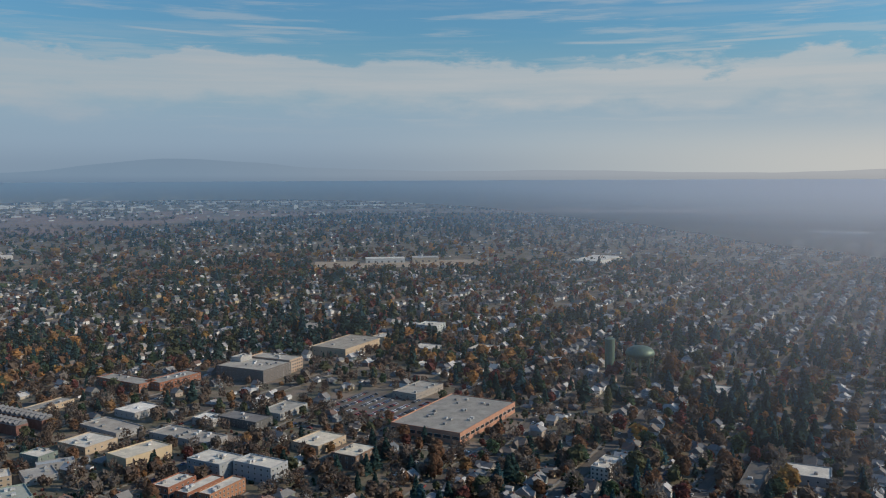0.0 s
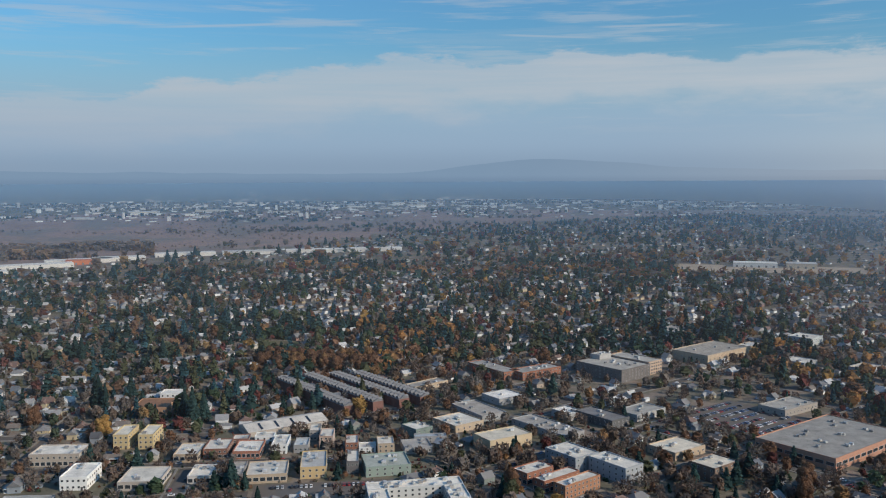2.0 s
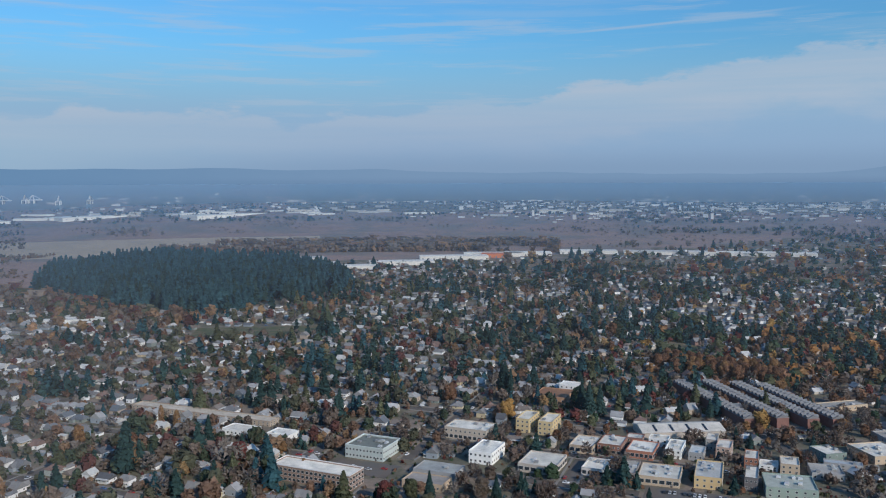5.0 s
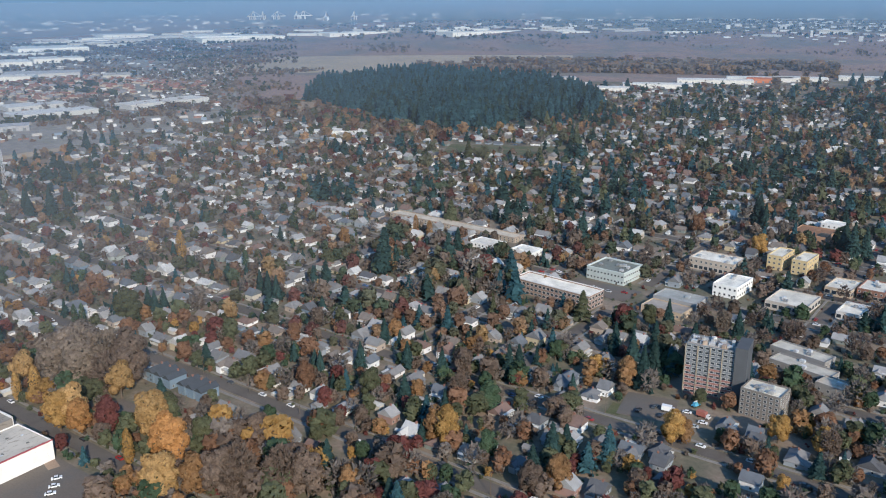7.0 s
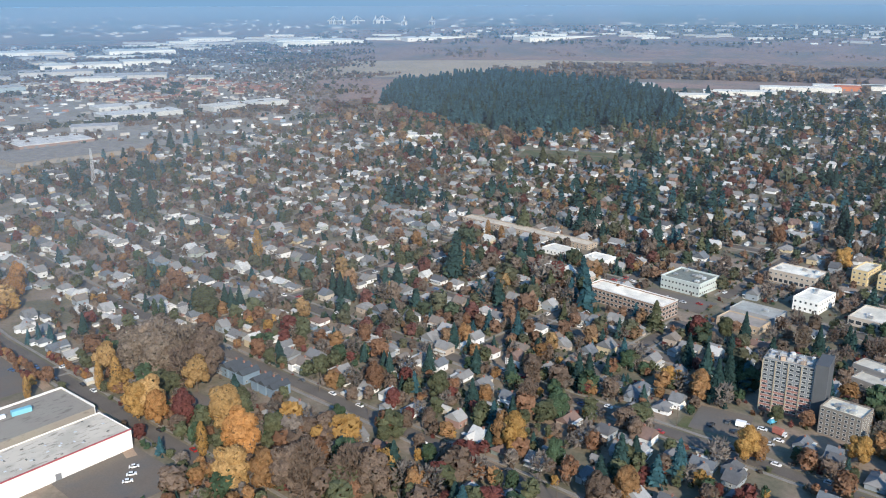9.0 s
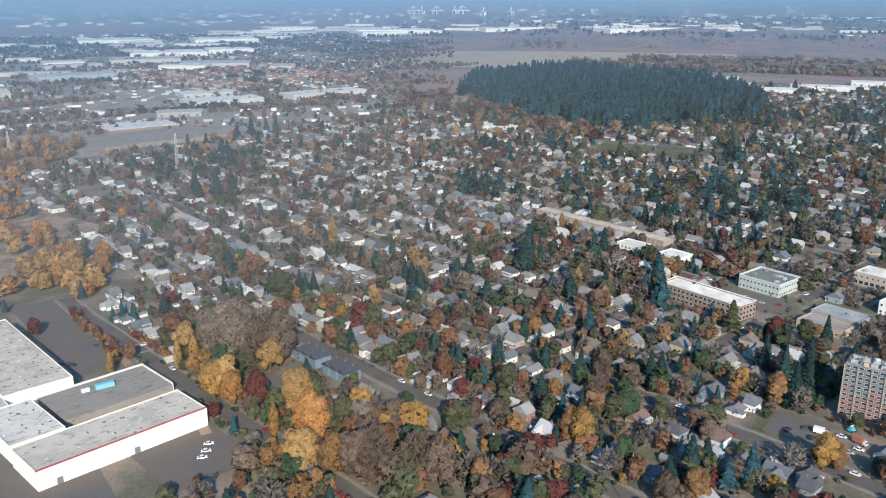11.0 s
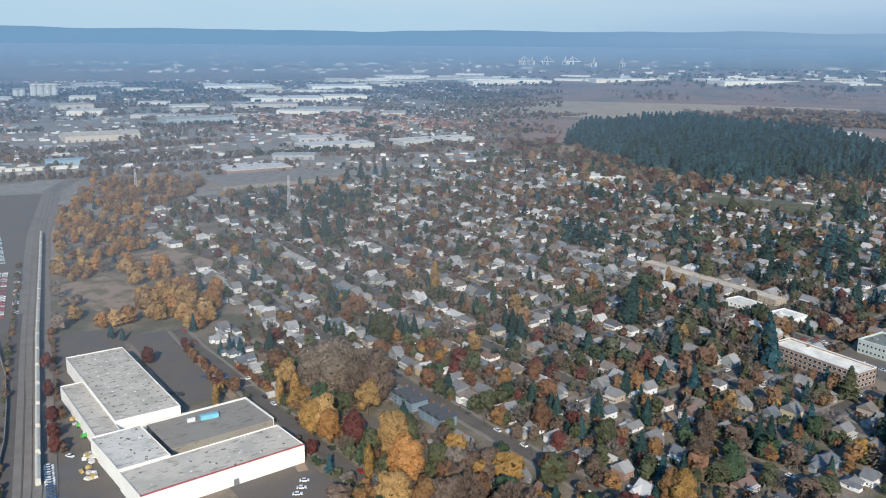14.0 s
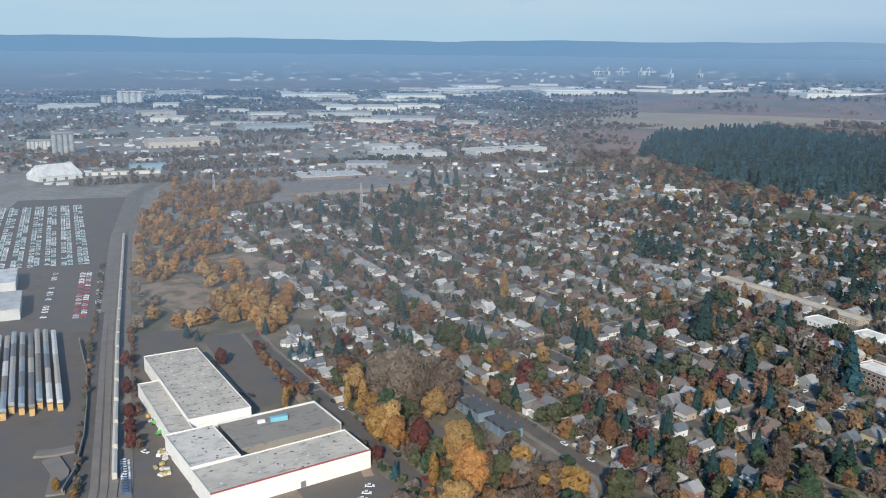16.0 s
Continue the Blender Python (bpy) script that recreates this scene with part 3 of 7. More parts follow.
flat_building(-128, 556, 26, 29, 6, -4, (0.42, 0.37, 0.32), (0.58, 0.57, 0.54), "low shop with dark panels on its pale roof", 1, 6, 5, False, "fr", 2, shop=True)
flat_building(-92, 560, 15, 22, 5, -4, (0.58, 0.55, 0.52), ROOF_W, "small white shop with a red band", 1, 4, 4, False, "fr", 3, shop=True, trim=(0.55, 0.53, 0.5))
flat_building(-50, 558, 26, 27, 6, 0, TAN, (0.52, 0.52, 0.50), "low shop with a pale patched roof", 1, 6, 5, False, "fr", 6, shop=True)
flat_building(-20, 566, 17, 34, 8, 0, (0.52, 0.38, 0.20), (0.44, 0.46, 0.48), "ochre shop with a curved grey roof", 2, 4, 7, False, "fr", 5)
flat_building(28, 561, 30, 27, 7, 5, (0.25, 0.31, 0.27), (0.36, 0.40, 0.38), "green-walled building with a grey-green roof", 2, 6, 5, False, "flr", 6)
flat_building(42, 500, 58, 13, 12, 4, (0.50, 0.50, 0.48), (0.74, 0.73, 0.70), "new four-storey block with a white roof", 4, 14, 4, False, "flr", 14, "apartment_building")
flat_building(20, 481, 12, 22, 12, 4, (0.50, 0.50, 0.48), (0.74, 0.73, 0.70), "side wing of the new white-roofed block", 4, 4, 6, False, "flr", 5, "apartment_building")
flat_building(66, 484, 12, 22, 11.9, 4, (0.50, 0.50, 0.48), (0.74, 0.73, 0.70), "side wing of the new white-roofed block", 4, 4, 6, False, "flr", 5, "apartment_building")
flat_building(372, 412, 26, 12, 9, 28, (0.46, 0.44, 0.40), (0.60, 0.58, 0.54), "pale three-storey apartments with a ribbed roof", 3, 7, 4, False, "fl", 4, "apartment_building")
flat_building(-108, 606, 17, 26, 6, -4, TAN, ROOF_W, "cream shop with a white roof", 1, 4, 5, False, "fr", 2, shop=True)
flat_building(-89, 611, 17, 24, 7, -4, (0.22, 0.11, 0.08), ROOF_W, "dark red brick shop with a white roof", 2, 5, 5, True, "fr", 3, shop=True)
flat_building(-67, 607, 19, 26, 6, -4, (0.34, 0.15, 0.10), (0.70, 0.70, 0.68), "red shop with a white roof and posts", 1, 6, 5, True, "fr", 3, shop=True)
flat_building(-45, 615, 11, 24, 7, -4, WHITE, ROOF_W, "narrow white two-storey shop", 2, 3, 5, False, "fr", 2)
flat_building(-30, 612, 10, 18, 6, -4, GREY, (0.45, 0.50, 0.54), "small shop with a blue-grey roof", 1, 3, 4, False, "fr", 1)
flat_building(-12, 622, 10, 20, 9, -4, (0.42, 0.30, 0.24), ROOF_W, "narrow three-storey shop with a white roof", 3, 3, 5, True, "fr", 1)
flat_building(30, 604, 12, 18, 7, 0, TAN, ROOF_W, "narrow shop with a white roof", 2, 3, 4, False, "fr", 1)
flat_building(52, 600, 20, 20, 5, 5, GREY, (0.36, 0.36, 0.36), "low grey corner shop building", 1, 5, 4, False, "fr", 3)
for x, y, w_, d_, h_, col, roof_, lab in ((-75, 630, 12, 12, 6, (0.20, 0.11, 0.09), ROOF_W, "small brick back building with a white roof"), (-58, 633, 14, 11, 6, WHITE, ROOF_W, "white back building with a white roof"),
                                         (-21, 640, 8, 18, 8, (0.30, 0.28, 0.26), ROOF_W, "narrow dark shop with a white roof"), (6, 610, 9, 20, 7, RED, ROOF_W, "narrow brick shop with a white roof"),
                                         (17, 604, 12, 12, 4, WHITE, (0.60, 0.60, 0.58), "low white shop annex"), (64, 618, 24, 8, 5, GREY, (0.34, 0.40, 0.47), "low shop with a slanted blue-grey roof"),
                                         (-69, 557, 9, 26, 7, (0.22, 0.20, 0.19), (0.40, 0.39, 0.37), "narrow dark shop with a grey roof"), (6, 566, 8, 24, 9, (0.14, 0.13, 0.13), ROOF_W, "narrow dark shop with a white roof")):
    flat_building(x, y, w_, d_, h_, -2, col, roof_, lab, 2, 3, 4, False, "fr", 1)
flat_building(-160, 738, 29, 31, 6, -4, (0.36, 0.22, 0.14), (0.26, 0.145, 0.085), "church hall with a broad brown roof", 1, 6, 5, False, "fr", 0, "hall")
flat_building(-150, 765, 18, 14, 9, -4, WHITE, (0.72, 0.72, 0.70), "white block behind the brown hall", 2, 4, 3, False, "fr", 0)
flat_building(-261, 482, 60, 18, 10, -5, (0.24, 0.165, 0.13), (0.76, 0.74, 0.70), "long three-storey brick apartments with a white roof", 3, 18, 5, True, "fr", 0, "apartment_building", trim=(0.62, 0.60, 0.57), win=(2.5, 2.2))
flat_building(-424, 588, 140, 13, 4.6, -3, (0.34, 0.275, 0.215), (0.50, 0.455, 0.395), "very long low apartments with a tan roof", 2, 34, 3, False, "fr", 0, "apartment_building")
flat_building(-366, 556, 26, 15, 5, -4, WHITE, ROOF_W, "low white-roofed house row", 1, 7, 3, False, "fr", 0)
flat_building(-330, 556, 20, 16, 5, -4, WHITE, (0.70, 0.70, 0.68), "low shop with a white canopy roof", 1, 5, 3, False, "fr", 1)
flat_building(-190, 520, 30, 18, 5, -4, GREY, (0.34, 0.36, 0.37), "grey metal-roofed low workshop", 1, 5, 3, False, "fr", 1)
flat_building(-190, 497, 28, 16, 5, -4, TAN, (0.30, 0.28, 0.27), "low workshop with a brown-grey roof", 1, 5, 3, False, "fr", 0)
flat_building(-100, 470, 32, 12, 6, -14, (0.24, 0.23, 0.22), (0.46, 0.45, 0.42), "long low row with a white roof behind the tower", 1, 8, 3, False, "fr", 3)
flat_building(-95, 453, 34, 12, 5, -14, (0.24, 0.23, 0.22), (0.46, 0.45, 0.42), "low wing with a white roof behind the tower", 1, 8, 3, False, "fr", 2)
flat_building(-76, 437, 14, 12, 6, -14, (0.25, 0.235, 0.22), (0.44, 0.42, 0.39), "low end block with a white roof", 1, 3, 3, False, "fr", 1)


def tower(x, y, angle):
    """The eleven-storey apartment tower: pale panels over brick bands, dark stair core."""
    w, d, h = 24.0, 14.0, 27.6
    ob = thing("apartment_tower", "eleven-storey pale panelled apartment tower with a dark stair core", "tower", pose(x, y, 0, 0, 0, angle))
    take(x, y, w + 8, d + 4, angle, 3)
    bm = bmesh.new()
    box(bm, -w / 2, -d / 2, -0.3, w / 2, d / 2, h - 0.8)
    for q in ((-w / 2, -d / 2, w / 2, -d / 2 + 0.3), (-w / 2, d / 2 - 0.3, w / 2, d / 2), (-w / 2, -d / 2 + 0.3, -w / 2 + 0.3, d / 2 - 0.3), (w / 2 - 0.3, -d / 2 + 0.3, w / 2, d / 2 - 0.3)):
        box(bm, q[0], q[1], h - 0.8, q[2], q[3], h)
    part("wall", bm, PAINT, ob, colour=(0.155, 0.17, 0.185))
    bm = bmesh.new()
    box(bm, w / 2 + 0.01, -d / 2 - 1.2, -0.3, w / 2 + 6, d / 2 + 0.6, h + 2.4)
    part("stair_core", bm, PAINT, ob, "dark grey clad stair core", colour=(0.075, 0.08, 0.088))
    fh, bays = 2.43, 8
    for i in range(5):
        bm = bmesh.new()
        xx = -w / 2 + w * i / 4
        box(bm, xx - 0.22, -d / 2 - 0.5, 0, xx + 0.22, -d / 2 + 0.02, h - 0.4)
        part("pier", bm, PAINT, ob, colour=(0.32, 0.27, 0.20))
    bm = bmesh.new()
    box(bm, -w / 2 / bays, -0.07, -0.62, w / 2 / bays, 0.02, 0.62)
    lower = mesh_of(bm, "brick_panel", [BRICK])
    win_me = window_of(2.1, 1.4)
    for fl in range(11):
        z = 0.4 + fl * fh
        for i in range(bays):
            xx = -w / 2 + w * (i + 0.5) / bays
            part("window", win_me, None, ob, at=pose(xx, -d / 2, z + 1.75))
            if fl < 5 or (fl < 7 and i in (0, 4, 5)):
                part("brick_panel", lower, None, ob, at=pose(xx, -d / 2, z + 0.38), colour=(0.25, 0.12, 0.105))
    bm = bmesh.new()
    box(bm, -w / 2 + 0.3, -d / 2 + 0.3, h - 0.8, w / 2 - 0.3, d / 2 - 0.3, h - 0.7)
    part("roof", bm, MEMBRANE, ob, colour=(0.34, 0.31, 0.27))
    for i in range(7):
        bm = bmesh.new()
        box(bm, -1.0 - 0.2 * (i % 3), -0.8, 0, 1.0, 0.7 + 0.3 * (i % 2), 1.2 + 0.35 * (i % 4))
        part("roof_box", bm, PAINT, ob, at=pose(-w / 2 + 2 + i * 3.2, 3.5 - (i % 3) * 3.4, h - 0.7, 0, 0, 15 * i), colour=((0.55, 0.54, 0.52), (0.16, 0.15, 0.15), (0.34, 0.26, 0.2))[i % 3])
    for i in range(9):
        part("rooftop_unit", UNIT, None, ob, at=pose(-w / 2 + 3 + (i % 5) * 4.4, -2.5 + (i // 5) * 5, h - 0.8), colour=(0.5, 0.5, 0.5))
    for i in range(5):
        bm = bmesh.new()
        tube(bm, -w / 2 + 2 + i * 5, 1.5, h - 0.8, h + 2.2, 0.12, 0.12, 6)
        part("vent_pipe", bm, STEEL, ob, colour=(0.6, 0.6, 0.58))


tower(-127.5, 401, 8)
flat_building(-98, 393, 19, 14, 14, -4, (0.18, 0.16, 0.14), (0.60, 0.59, 0.55), "six-storey grey apartment block with a pale roof", 6, 7, 4, True, "fr", 6, "apartment_building")


def townhouses():
    """Rows of narrow townhouses with dark slate roofs and pale party walls."""
    def row(cx, cy, n, angle):
        for i in range(n):
            s = (i - (n - 1) / 2) * 6.0
            x, y = cx + s * math.cos(radians(angle)), cy + s * math.sin(radians(angle))
            house = thing("townhouse", "narrow brick townhouse with a dark roof and pale party walls", "house", pose(x, y, 0, 0, 0, angle), "townhouse rows")
            take(x, y, 6, 11, angle, 2)
            if i == 0:
                row.parts = []
                bm = bmesh.new()
                box(bm, -2.9, -5.2, -0.2, 2.9, 5.2, 8.0)
                row.parts.append(("wall", mesh_of(bm, "wall", [BRICK]), (0.17, 0.085, 0.07), None))
                bm = bmesh.new()
                prism(bm, -2.75, -5.6, 2.75, 5.6, 8.0, 2.6)
                row.parts.append(("roof", mesh_of(bm, "roof", [SHINGLE]), (0.15, 0.153, 0.16), None))
                bm = bmesh.new()
                prism(bm, 2.76, -5.7, 3.16, 5.7, 7.9, 3.0)
                row.parts.append(("party_wall", mesh_of(bm, "party_wall", [PAINT]), (0.30, 0.275, 0.25), None))
                for sy in (-1, 1):
                    bm = bmesh.new()
                    box(bm, -1.5, min(5.1 * sy, 1.2 * sy), 7.4, 1.5, max(5.1 * sy, 1.2 * sy), 9.3)
                    row.parts.append(("dormer", mesh_of(bm, "dormer", [PAINT]), (0.16, 0.15, 0.15), None))
                    bm = bmesh.new()
                    prism(bm, -1.9, min(5.4 * sy, 0), 1.9, max(5.4 * sy, 0), 9.31, 1.5, along_x=False)
                    row.parts.append(("dormer_roof", mesh_of(bm, "dormer_roof", [SHINGLE]), (0.165, 0.168, 0.175), None))
                for wx in (-1.5, 1.3):
                    for wz in (1.6, 4.3, 6.9):
                        row.parts.append(("window", window_of(1.2, 1.5), None, pose(wx, -5.2, wz)))
            for nm, me, col, at in row.parts:
                part(nm, me, None, house, at=at, colour=col)
    row(-26, 752, 21, 120)
    row(-2, 762, 21, 120)
    row(22, 765, 20, 120)
    row(42, 768, 19, 120)


townhouses()


def monitor_shed():
    """The long cream-roofed warehouse with raised roof lights."""
    ob = thing("warehouse", "long warehouse with a cream gabled roof and slanted roof lights", "warehouse", pose(-47, 668, 0, 0, 0, 24))
    take(-47, 668, 66, 28, 24, 3)
    bm = bmesh.new()
    box(bm, -32, -13, -0.3, 32, 13, 4.5)
    part("wall", bm, PAINT, ob, colour=(0.42, 0.37, 0.32))
    bm = bmesh.new()
    prism(bm, -32.6, -13.6, 32.6, 13.6, 4.5, 3.2)
    part("roof", bm, MEMBRANE, ob, colour=(0.52, 0.48, 0.42))
    for i in range(4):
        bm = bmesh.new()
        box(bm, -1.1, -5.0, -0.6, 1.1, 5.0, 0.35, top=(0.2, 0.2))
        part("roof_light", bm, GLASS, ob, "slanted glazed roof light", at=pose(-21 + i * 13, -6.8, 6.1, 13.3))


monitor_shed()


def old_roofing():
    """A worn flat roof: the membrane's colour, broken by dark tarred seams and damp streaks."""
    m = bpy.data.materials.new("old_roofing")
    m.use_nodes = True
    n = Nodes(m.node_tree)
    base = n.add("ShaderNodeObjectInfo").outputs["Color"]
    where = n.add("ShaderNodeTexCoord").outputs["Object"]
    across = n.add("ShaderNodeVectorMath", {0: where, 1: (1.0, 0.28, 1.0)}, operation="MULTIPLY").outputs[0]
    tar = n.math("MULTIPLY", n.ramp(n.noise(across, 0.55, 6.0), 0.55, 0.66), 0.5)
    damp = n.math("MULTIPLY", n.ramp(n.noise(where, 0.09, 4.0), 0.42, 0.68), 0.45)
    col = n.mix(damp, base, (0.30, 0.285, 0.24, 1))
    col = n.mix(tar, col, (0.11, 0.10, 0.085, 1))
    n.add("ShaderNodeOutputMaterial", {0: n.add("ShaderNodeBsdfDiffuse", {0: col}).outputs[0]})
    return m


OLD_ROOF = old_roofing()


def mill():
    """The white factory: two long halls, a low middle roof and a red-edged front block."""
    ob = thing("factory", "white factory with weathered pale flat roofs and red coping", "factory", pose(0, 0, 0))
    walls, roofs = (0.76, 0.725, 0.675), (0.55, 0.49, 0.41)
    for nm, x, y, w, d, h, a in (("front_block", -349, 127, 27, 78, 9.5, 2.5), ("north_hall", -468, 118, 107, 33, 9.5, -0.5), ("link_block", -384, 99, 40, 24, 9.0, 2.5), ("side_annex", -443.5, 95.3, 75, 12, 8.0, -0.5)):
        take(x, y, w, d, a, 4)
        t = 0.22
        bm = bmesh.new()
        box(bm, -w / 2, -d / 2, -0.3, w / 2, d / 2, h - 0.7)
        for q in ((-w / 2, -d / 2, w / 2, -d / 2 + t), (-w / 2, d / 2 - t, w / 2, d / 2), (-w / 2, -d / 2 + t, -w / 2 + t, d / 2 - t), (w / 2 - t, -d / 2 + t, w / 2, d / 2 - t)):
            box(bm, q[0], q[1], h - 0.7, q[2], q[3], h)
        body = part(nm, bm, PAINT, ob, at=pose(x, y, 0, 0, 0, a), colour=walls)
        bm = bmesh.new()
        box(bm, -w / 2 + t, -d / 2 + t, h - 0.7, w / 2 - t, d / 2 - t, h - 0.55)
        part("roof", bm, OLD_ROOF, body, colour=(0.62, 0.57, 0.50) if nm == "link_block" else roofs)
        if nm == "front_block":
            bm = bmesh.new()
            box(bm, w / 2 - 0.5, -d / 2 - 0.12, h + 0.003, w / 2 + 0.12, d / 2 + 0.12, h + 0.22)
            box(bm, w / 2 + 0.003, -d / 2 - 0.12, h - 0.3, w / 2 + 0.12, d / 2 + 0.12, h)
            part("coping", bm, PAINT, body, "faded red painted roof edge", colour=(0.33, 0.075, 0.085))
            for dy in (-30, 4):
                bm = bmesh.new()
                box(bm, w / 2 - 0.02, dy - 1.3, 0, w / 2 + 0.1, dy + 1.3, 3.2)
                part("loading_door", bm, STEEL, body, colour=(0.25, 0.25, 0.26))
        r = random.Random(5)
        n = {"front_block": 30, "north_hall": 90, "link_block": 26, "side_annex": 8}[nm]
        bm = bmesh.new()
        box(bm, -0.6, -0.35, 0, 0.6, 0.35, 0.35, top=(0.1, 0.1))
        me = mesh_of(bm, "skylight", [STEEL])
        for i in range(n):
            grid = nm == "north_hall"
            sx, sy = ((i % 15 - 7) / 15.5, (i // 15 - 2.5) / 6.5) if grid else (r.uniform(-0.45, 0.45), r.uniform(-0.45, 0.45))
            part("skylight", me, None, body, at=pose(sx * w + r.uniform(-0.8, 0.8), sy * d + r.uniform(-0.5, 0.5), h - 0.55, 0, 0, 90 * (1 if grid else r.randint(0, 1))),
                 colour=r.choice(((0.16, 0.15, 0.13), (0.55, 0.56, 0.58), (0.22, 0.2, 0.17))))
    take(-394, 142, 36, 54, 2, 2)
    bm = bmesh.new()
    box(bm, -16.4, -27, -0.3, 16.4, 27, 4.6)
    low = part("low_roof", bm, OLD_ROOF, ob, "dark low roof deck", at=pose(-396, 143, 0, 0, 0, 2), colour=(0.27, 0.243, 0.213))
    bm = bmesh.new()
    for q in ((-16.9, -27.4, -16.41, 27.4), (-16.4, 27.01, 16.4, 27.5)):
        box(bm, q[0], q[1], -0.2, q[2], q[3], 5.6)
    part("rim_wall", bm, PAINT, low, colour=(0.66, 0.64, 0.6))
    bm = bmesh.new()
    box(bm, -1.3, -4.6, 4.6, 1.3, 4.6, 7.0)
    part("trailer", bm, CAR, low, "blue and white box on the deck", at=pose(-5, 1.5, 0.02, 0, 0, -8), colour=(0.20, 0.47, 0.56))
    bm = bmesh.new()
    box(bm, -0.9, -2.0, 4.6, 0.9, 2.0, 6.2)
    part("white_box", bm, CAR, low, at=pose(-7.0, -7.5, 0.02, 0, 0, -8), colour=(0.75, 0.75, 0.75))


mill()


def water_tower(x, y):
    ob = thing("water_tower", "pale green steel water tower on eight legs", "water tower", pose(x, y, 0))
    take(x, y, 32, 32, 0, 5)
    green = (0.115, 0.165, 0.125)
    bm = bmesh.new()
    rings = [(0.5, 18.5), (7.0, 19.0), (11.6, 20.6), (14.0, 23.2), (14.2, 25.5), (12.4, 28.3), (8.2, 30.6), (4.0, 31.6), (0.4, 32)]
    vs = [[bm.verts.new((r * math.cos(a), r * math.sin(a), z)) for a in np.linspace(0, 2 * math.pi, 25)[:-1]] for r, z in rings]
    for p, q in zip(vs, vs[1:]):
        for i in range(24):
            f = bm.faces.new((p[i], p[(i + 1) % 24], q[(i + 1) % 24], q[i]))
            f.smooth = True
    part("tank", bm, STEEL, ob, colour=green)
    for i in range(8):
        a = 2 * math.pi * i / 8
        bm = bmesh.new()
        beam(bm, (12.6 * math.cos(a), 12.6 * math.sin(a), -0.2), (12.2 * math.cos(a), 12.2 * math.sin(a), 22), 0.5)
        part("leg", bm, STEEL, ob, colour=green)
        b = a + math.pi / 4
        bm = bmesh.new()
        for z in (8, 16):
            beam(bm, (12.4 * math.cos(a), 12.4 * math.sin(a), z), (12.4 * math.cos(b), 12.4 * math.sin(b), z), 0.2)
        part("brace", bm, STEEL, ob, colour=green)
    bm = bmesh.new()
    tube(bm, 0, 0, -0.2, 18.0, 1.4, 1.4, 12)
    part("riser", bm, STEEL, ob, colour=green)


water_tower(583, 600)
pipe = thing("standpipe", "tall dark green steel standpipe tank", "water tank", pose(585, 645, 0))
take(585, 645, 12, 12, 0, 2)
b0 = bmesh.new()
tube(b0, 0, 0, -0.2, 31, 5.0, 5.0, 20)
part("tank", b0, STEEL, pipe, colour=(0.13, 0.19, 0.15))
b0 = bmesh.new()
tube(b0, 0, 0, 31.0, 33.0, 5.2, 0.6, 20)
part("cap", b0, STEEL, pipe, colour=(0.14, 0.20, 0.16))

# ---- lots, paths and streets ----
def lot(x, y, w, d, angle, mat, label, name="pavement", z=0.03):
    bm = bmesh.new()
    box(bm, -w / 2, -d / 2, -0.4, w / 2, d / 2, 4 * z)
    ob = new(name, mesh_of(bm, name, [mat]))
    ob.matrix_basis = pose(x, y, 0, 0, 0, angle)
    take(x, y, w, d, angle)
    return tagged(ob, label, "car park" if mat is LOT else "ground", kind="structure")


lot(325, 645, 75, 80, 30, LOT, "asphalt car park in front of the supermarket")
lot(-430, 96, 330, 62, -8, LOT, "wide asphalt yard round the factory", z=0.02)
lot(-500, 159, 130, 27, -4, LOT, "asphalt yard beside the factory", z=0.028)
lot(-318, 148, 46, 40, 0, LOT, "small asphalt car park by the white wall", z=0.032)
strip("pavement", [(x, y - 76) for x, y in ((-250, 24), *RAILS[1:5])], 140, 0.024, LOT, "dark asphalt rail terminal yard", "yard")
lot(-146, 367, 26, 26, 12, LOT, "small car park beside the tower", z=0.034)
lot(-352, 213, 30, 12, 0, LOT, "small car park behind the row houses", z=0.034)
lot(-158, 356, 7, 12, 8, GRASS, "small front lawn of a white house", "lawn")
lot(-245, 514, 50, 26, -3, LOT, "street side car park", z=0.034)
lot(-12, 530, 90, 24, 0, LOT, "car park behind the main street", z=0.034)
lot(-75, 1000, 46, 70, -5, GRASS, "mown park lawn", "lawn")
lot(905, 1700, 380, 150, -24, FIELD, "dry school playing field", "field")
lot(-755, 250, 90, 40, 12, DIRT, "bare brown clearing in the trees", "clearing", z=0.05)
lot(-668, 168, 120, 50, 12, DIRT, "dry brown grass clearing", "clearing", z=0.046)
lot(-600, 950, 160, 70, 25, GRASS, "school lawn", "lawn")
strip("verge", [(-522, 143.5), (-480, 140), (-428, 138.5)], 6.0, 0.05, DIRT, "brown weedy verge along the hall", "ground", reserve=False)
strip("verge", [(-524, 175), (-480, 172.5), (-424, 168.5)], 5.0, 0.05, DIRT, "brown weedy verge under the hedge", "ground", reserve=False)
strip("path", [(-330, 162), (-372, 172), (-420, 168)], 5.0, 0.04, DIRT, "bare dirt track beside the street", "path")

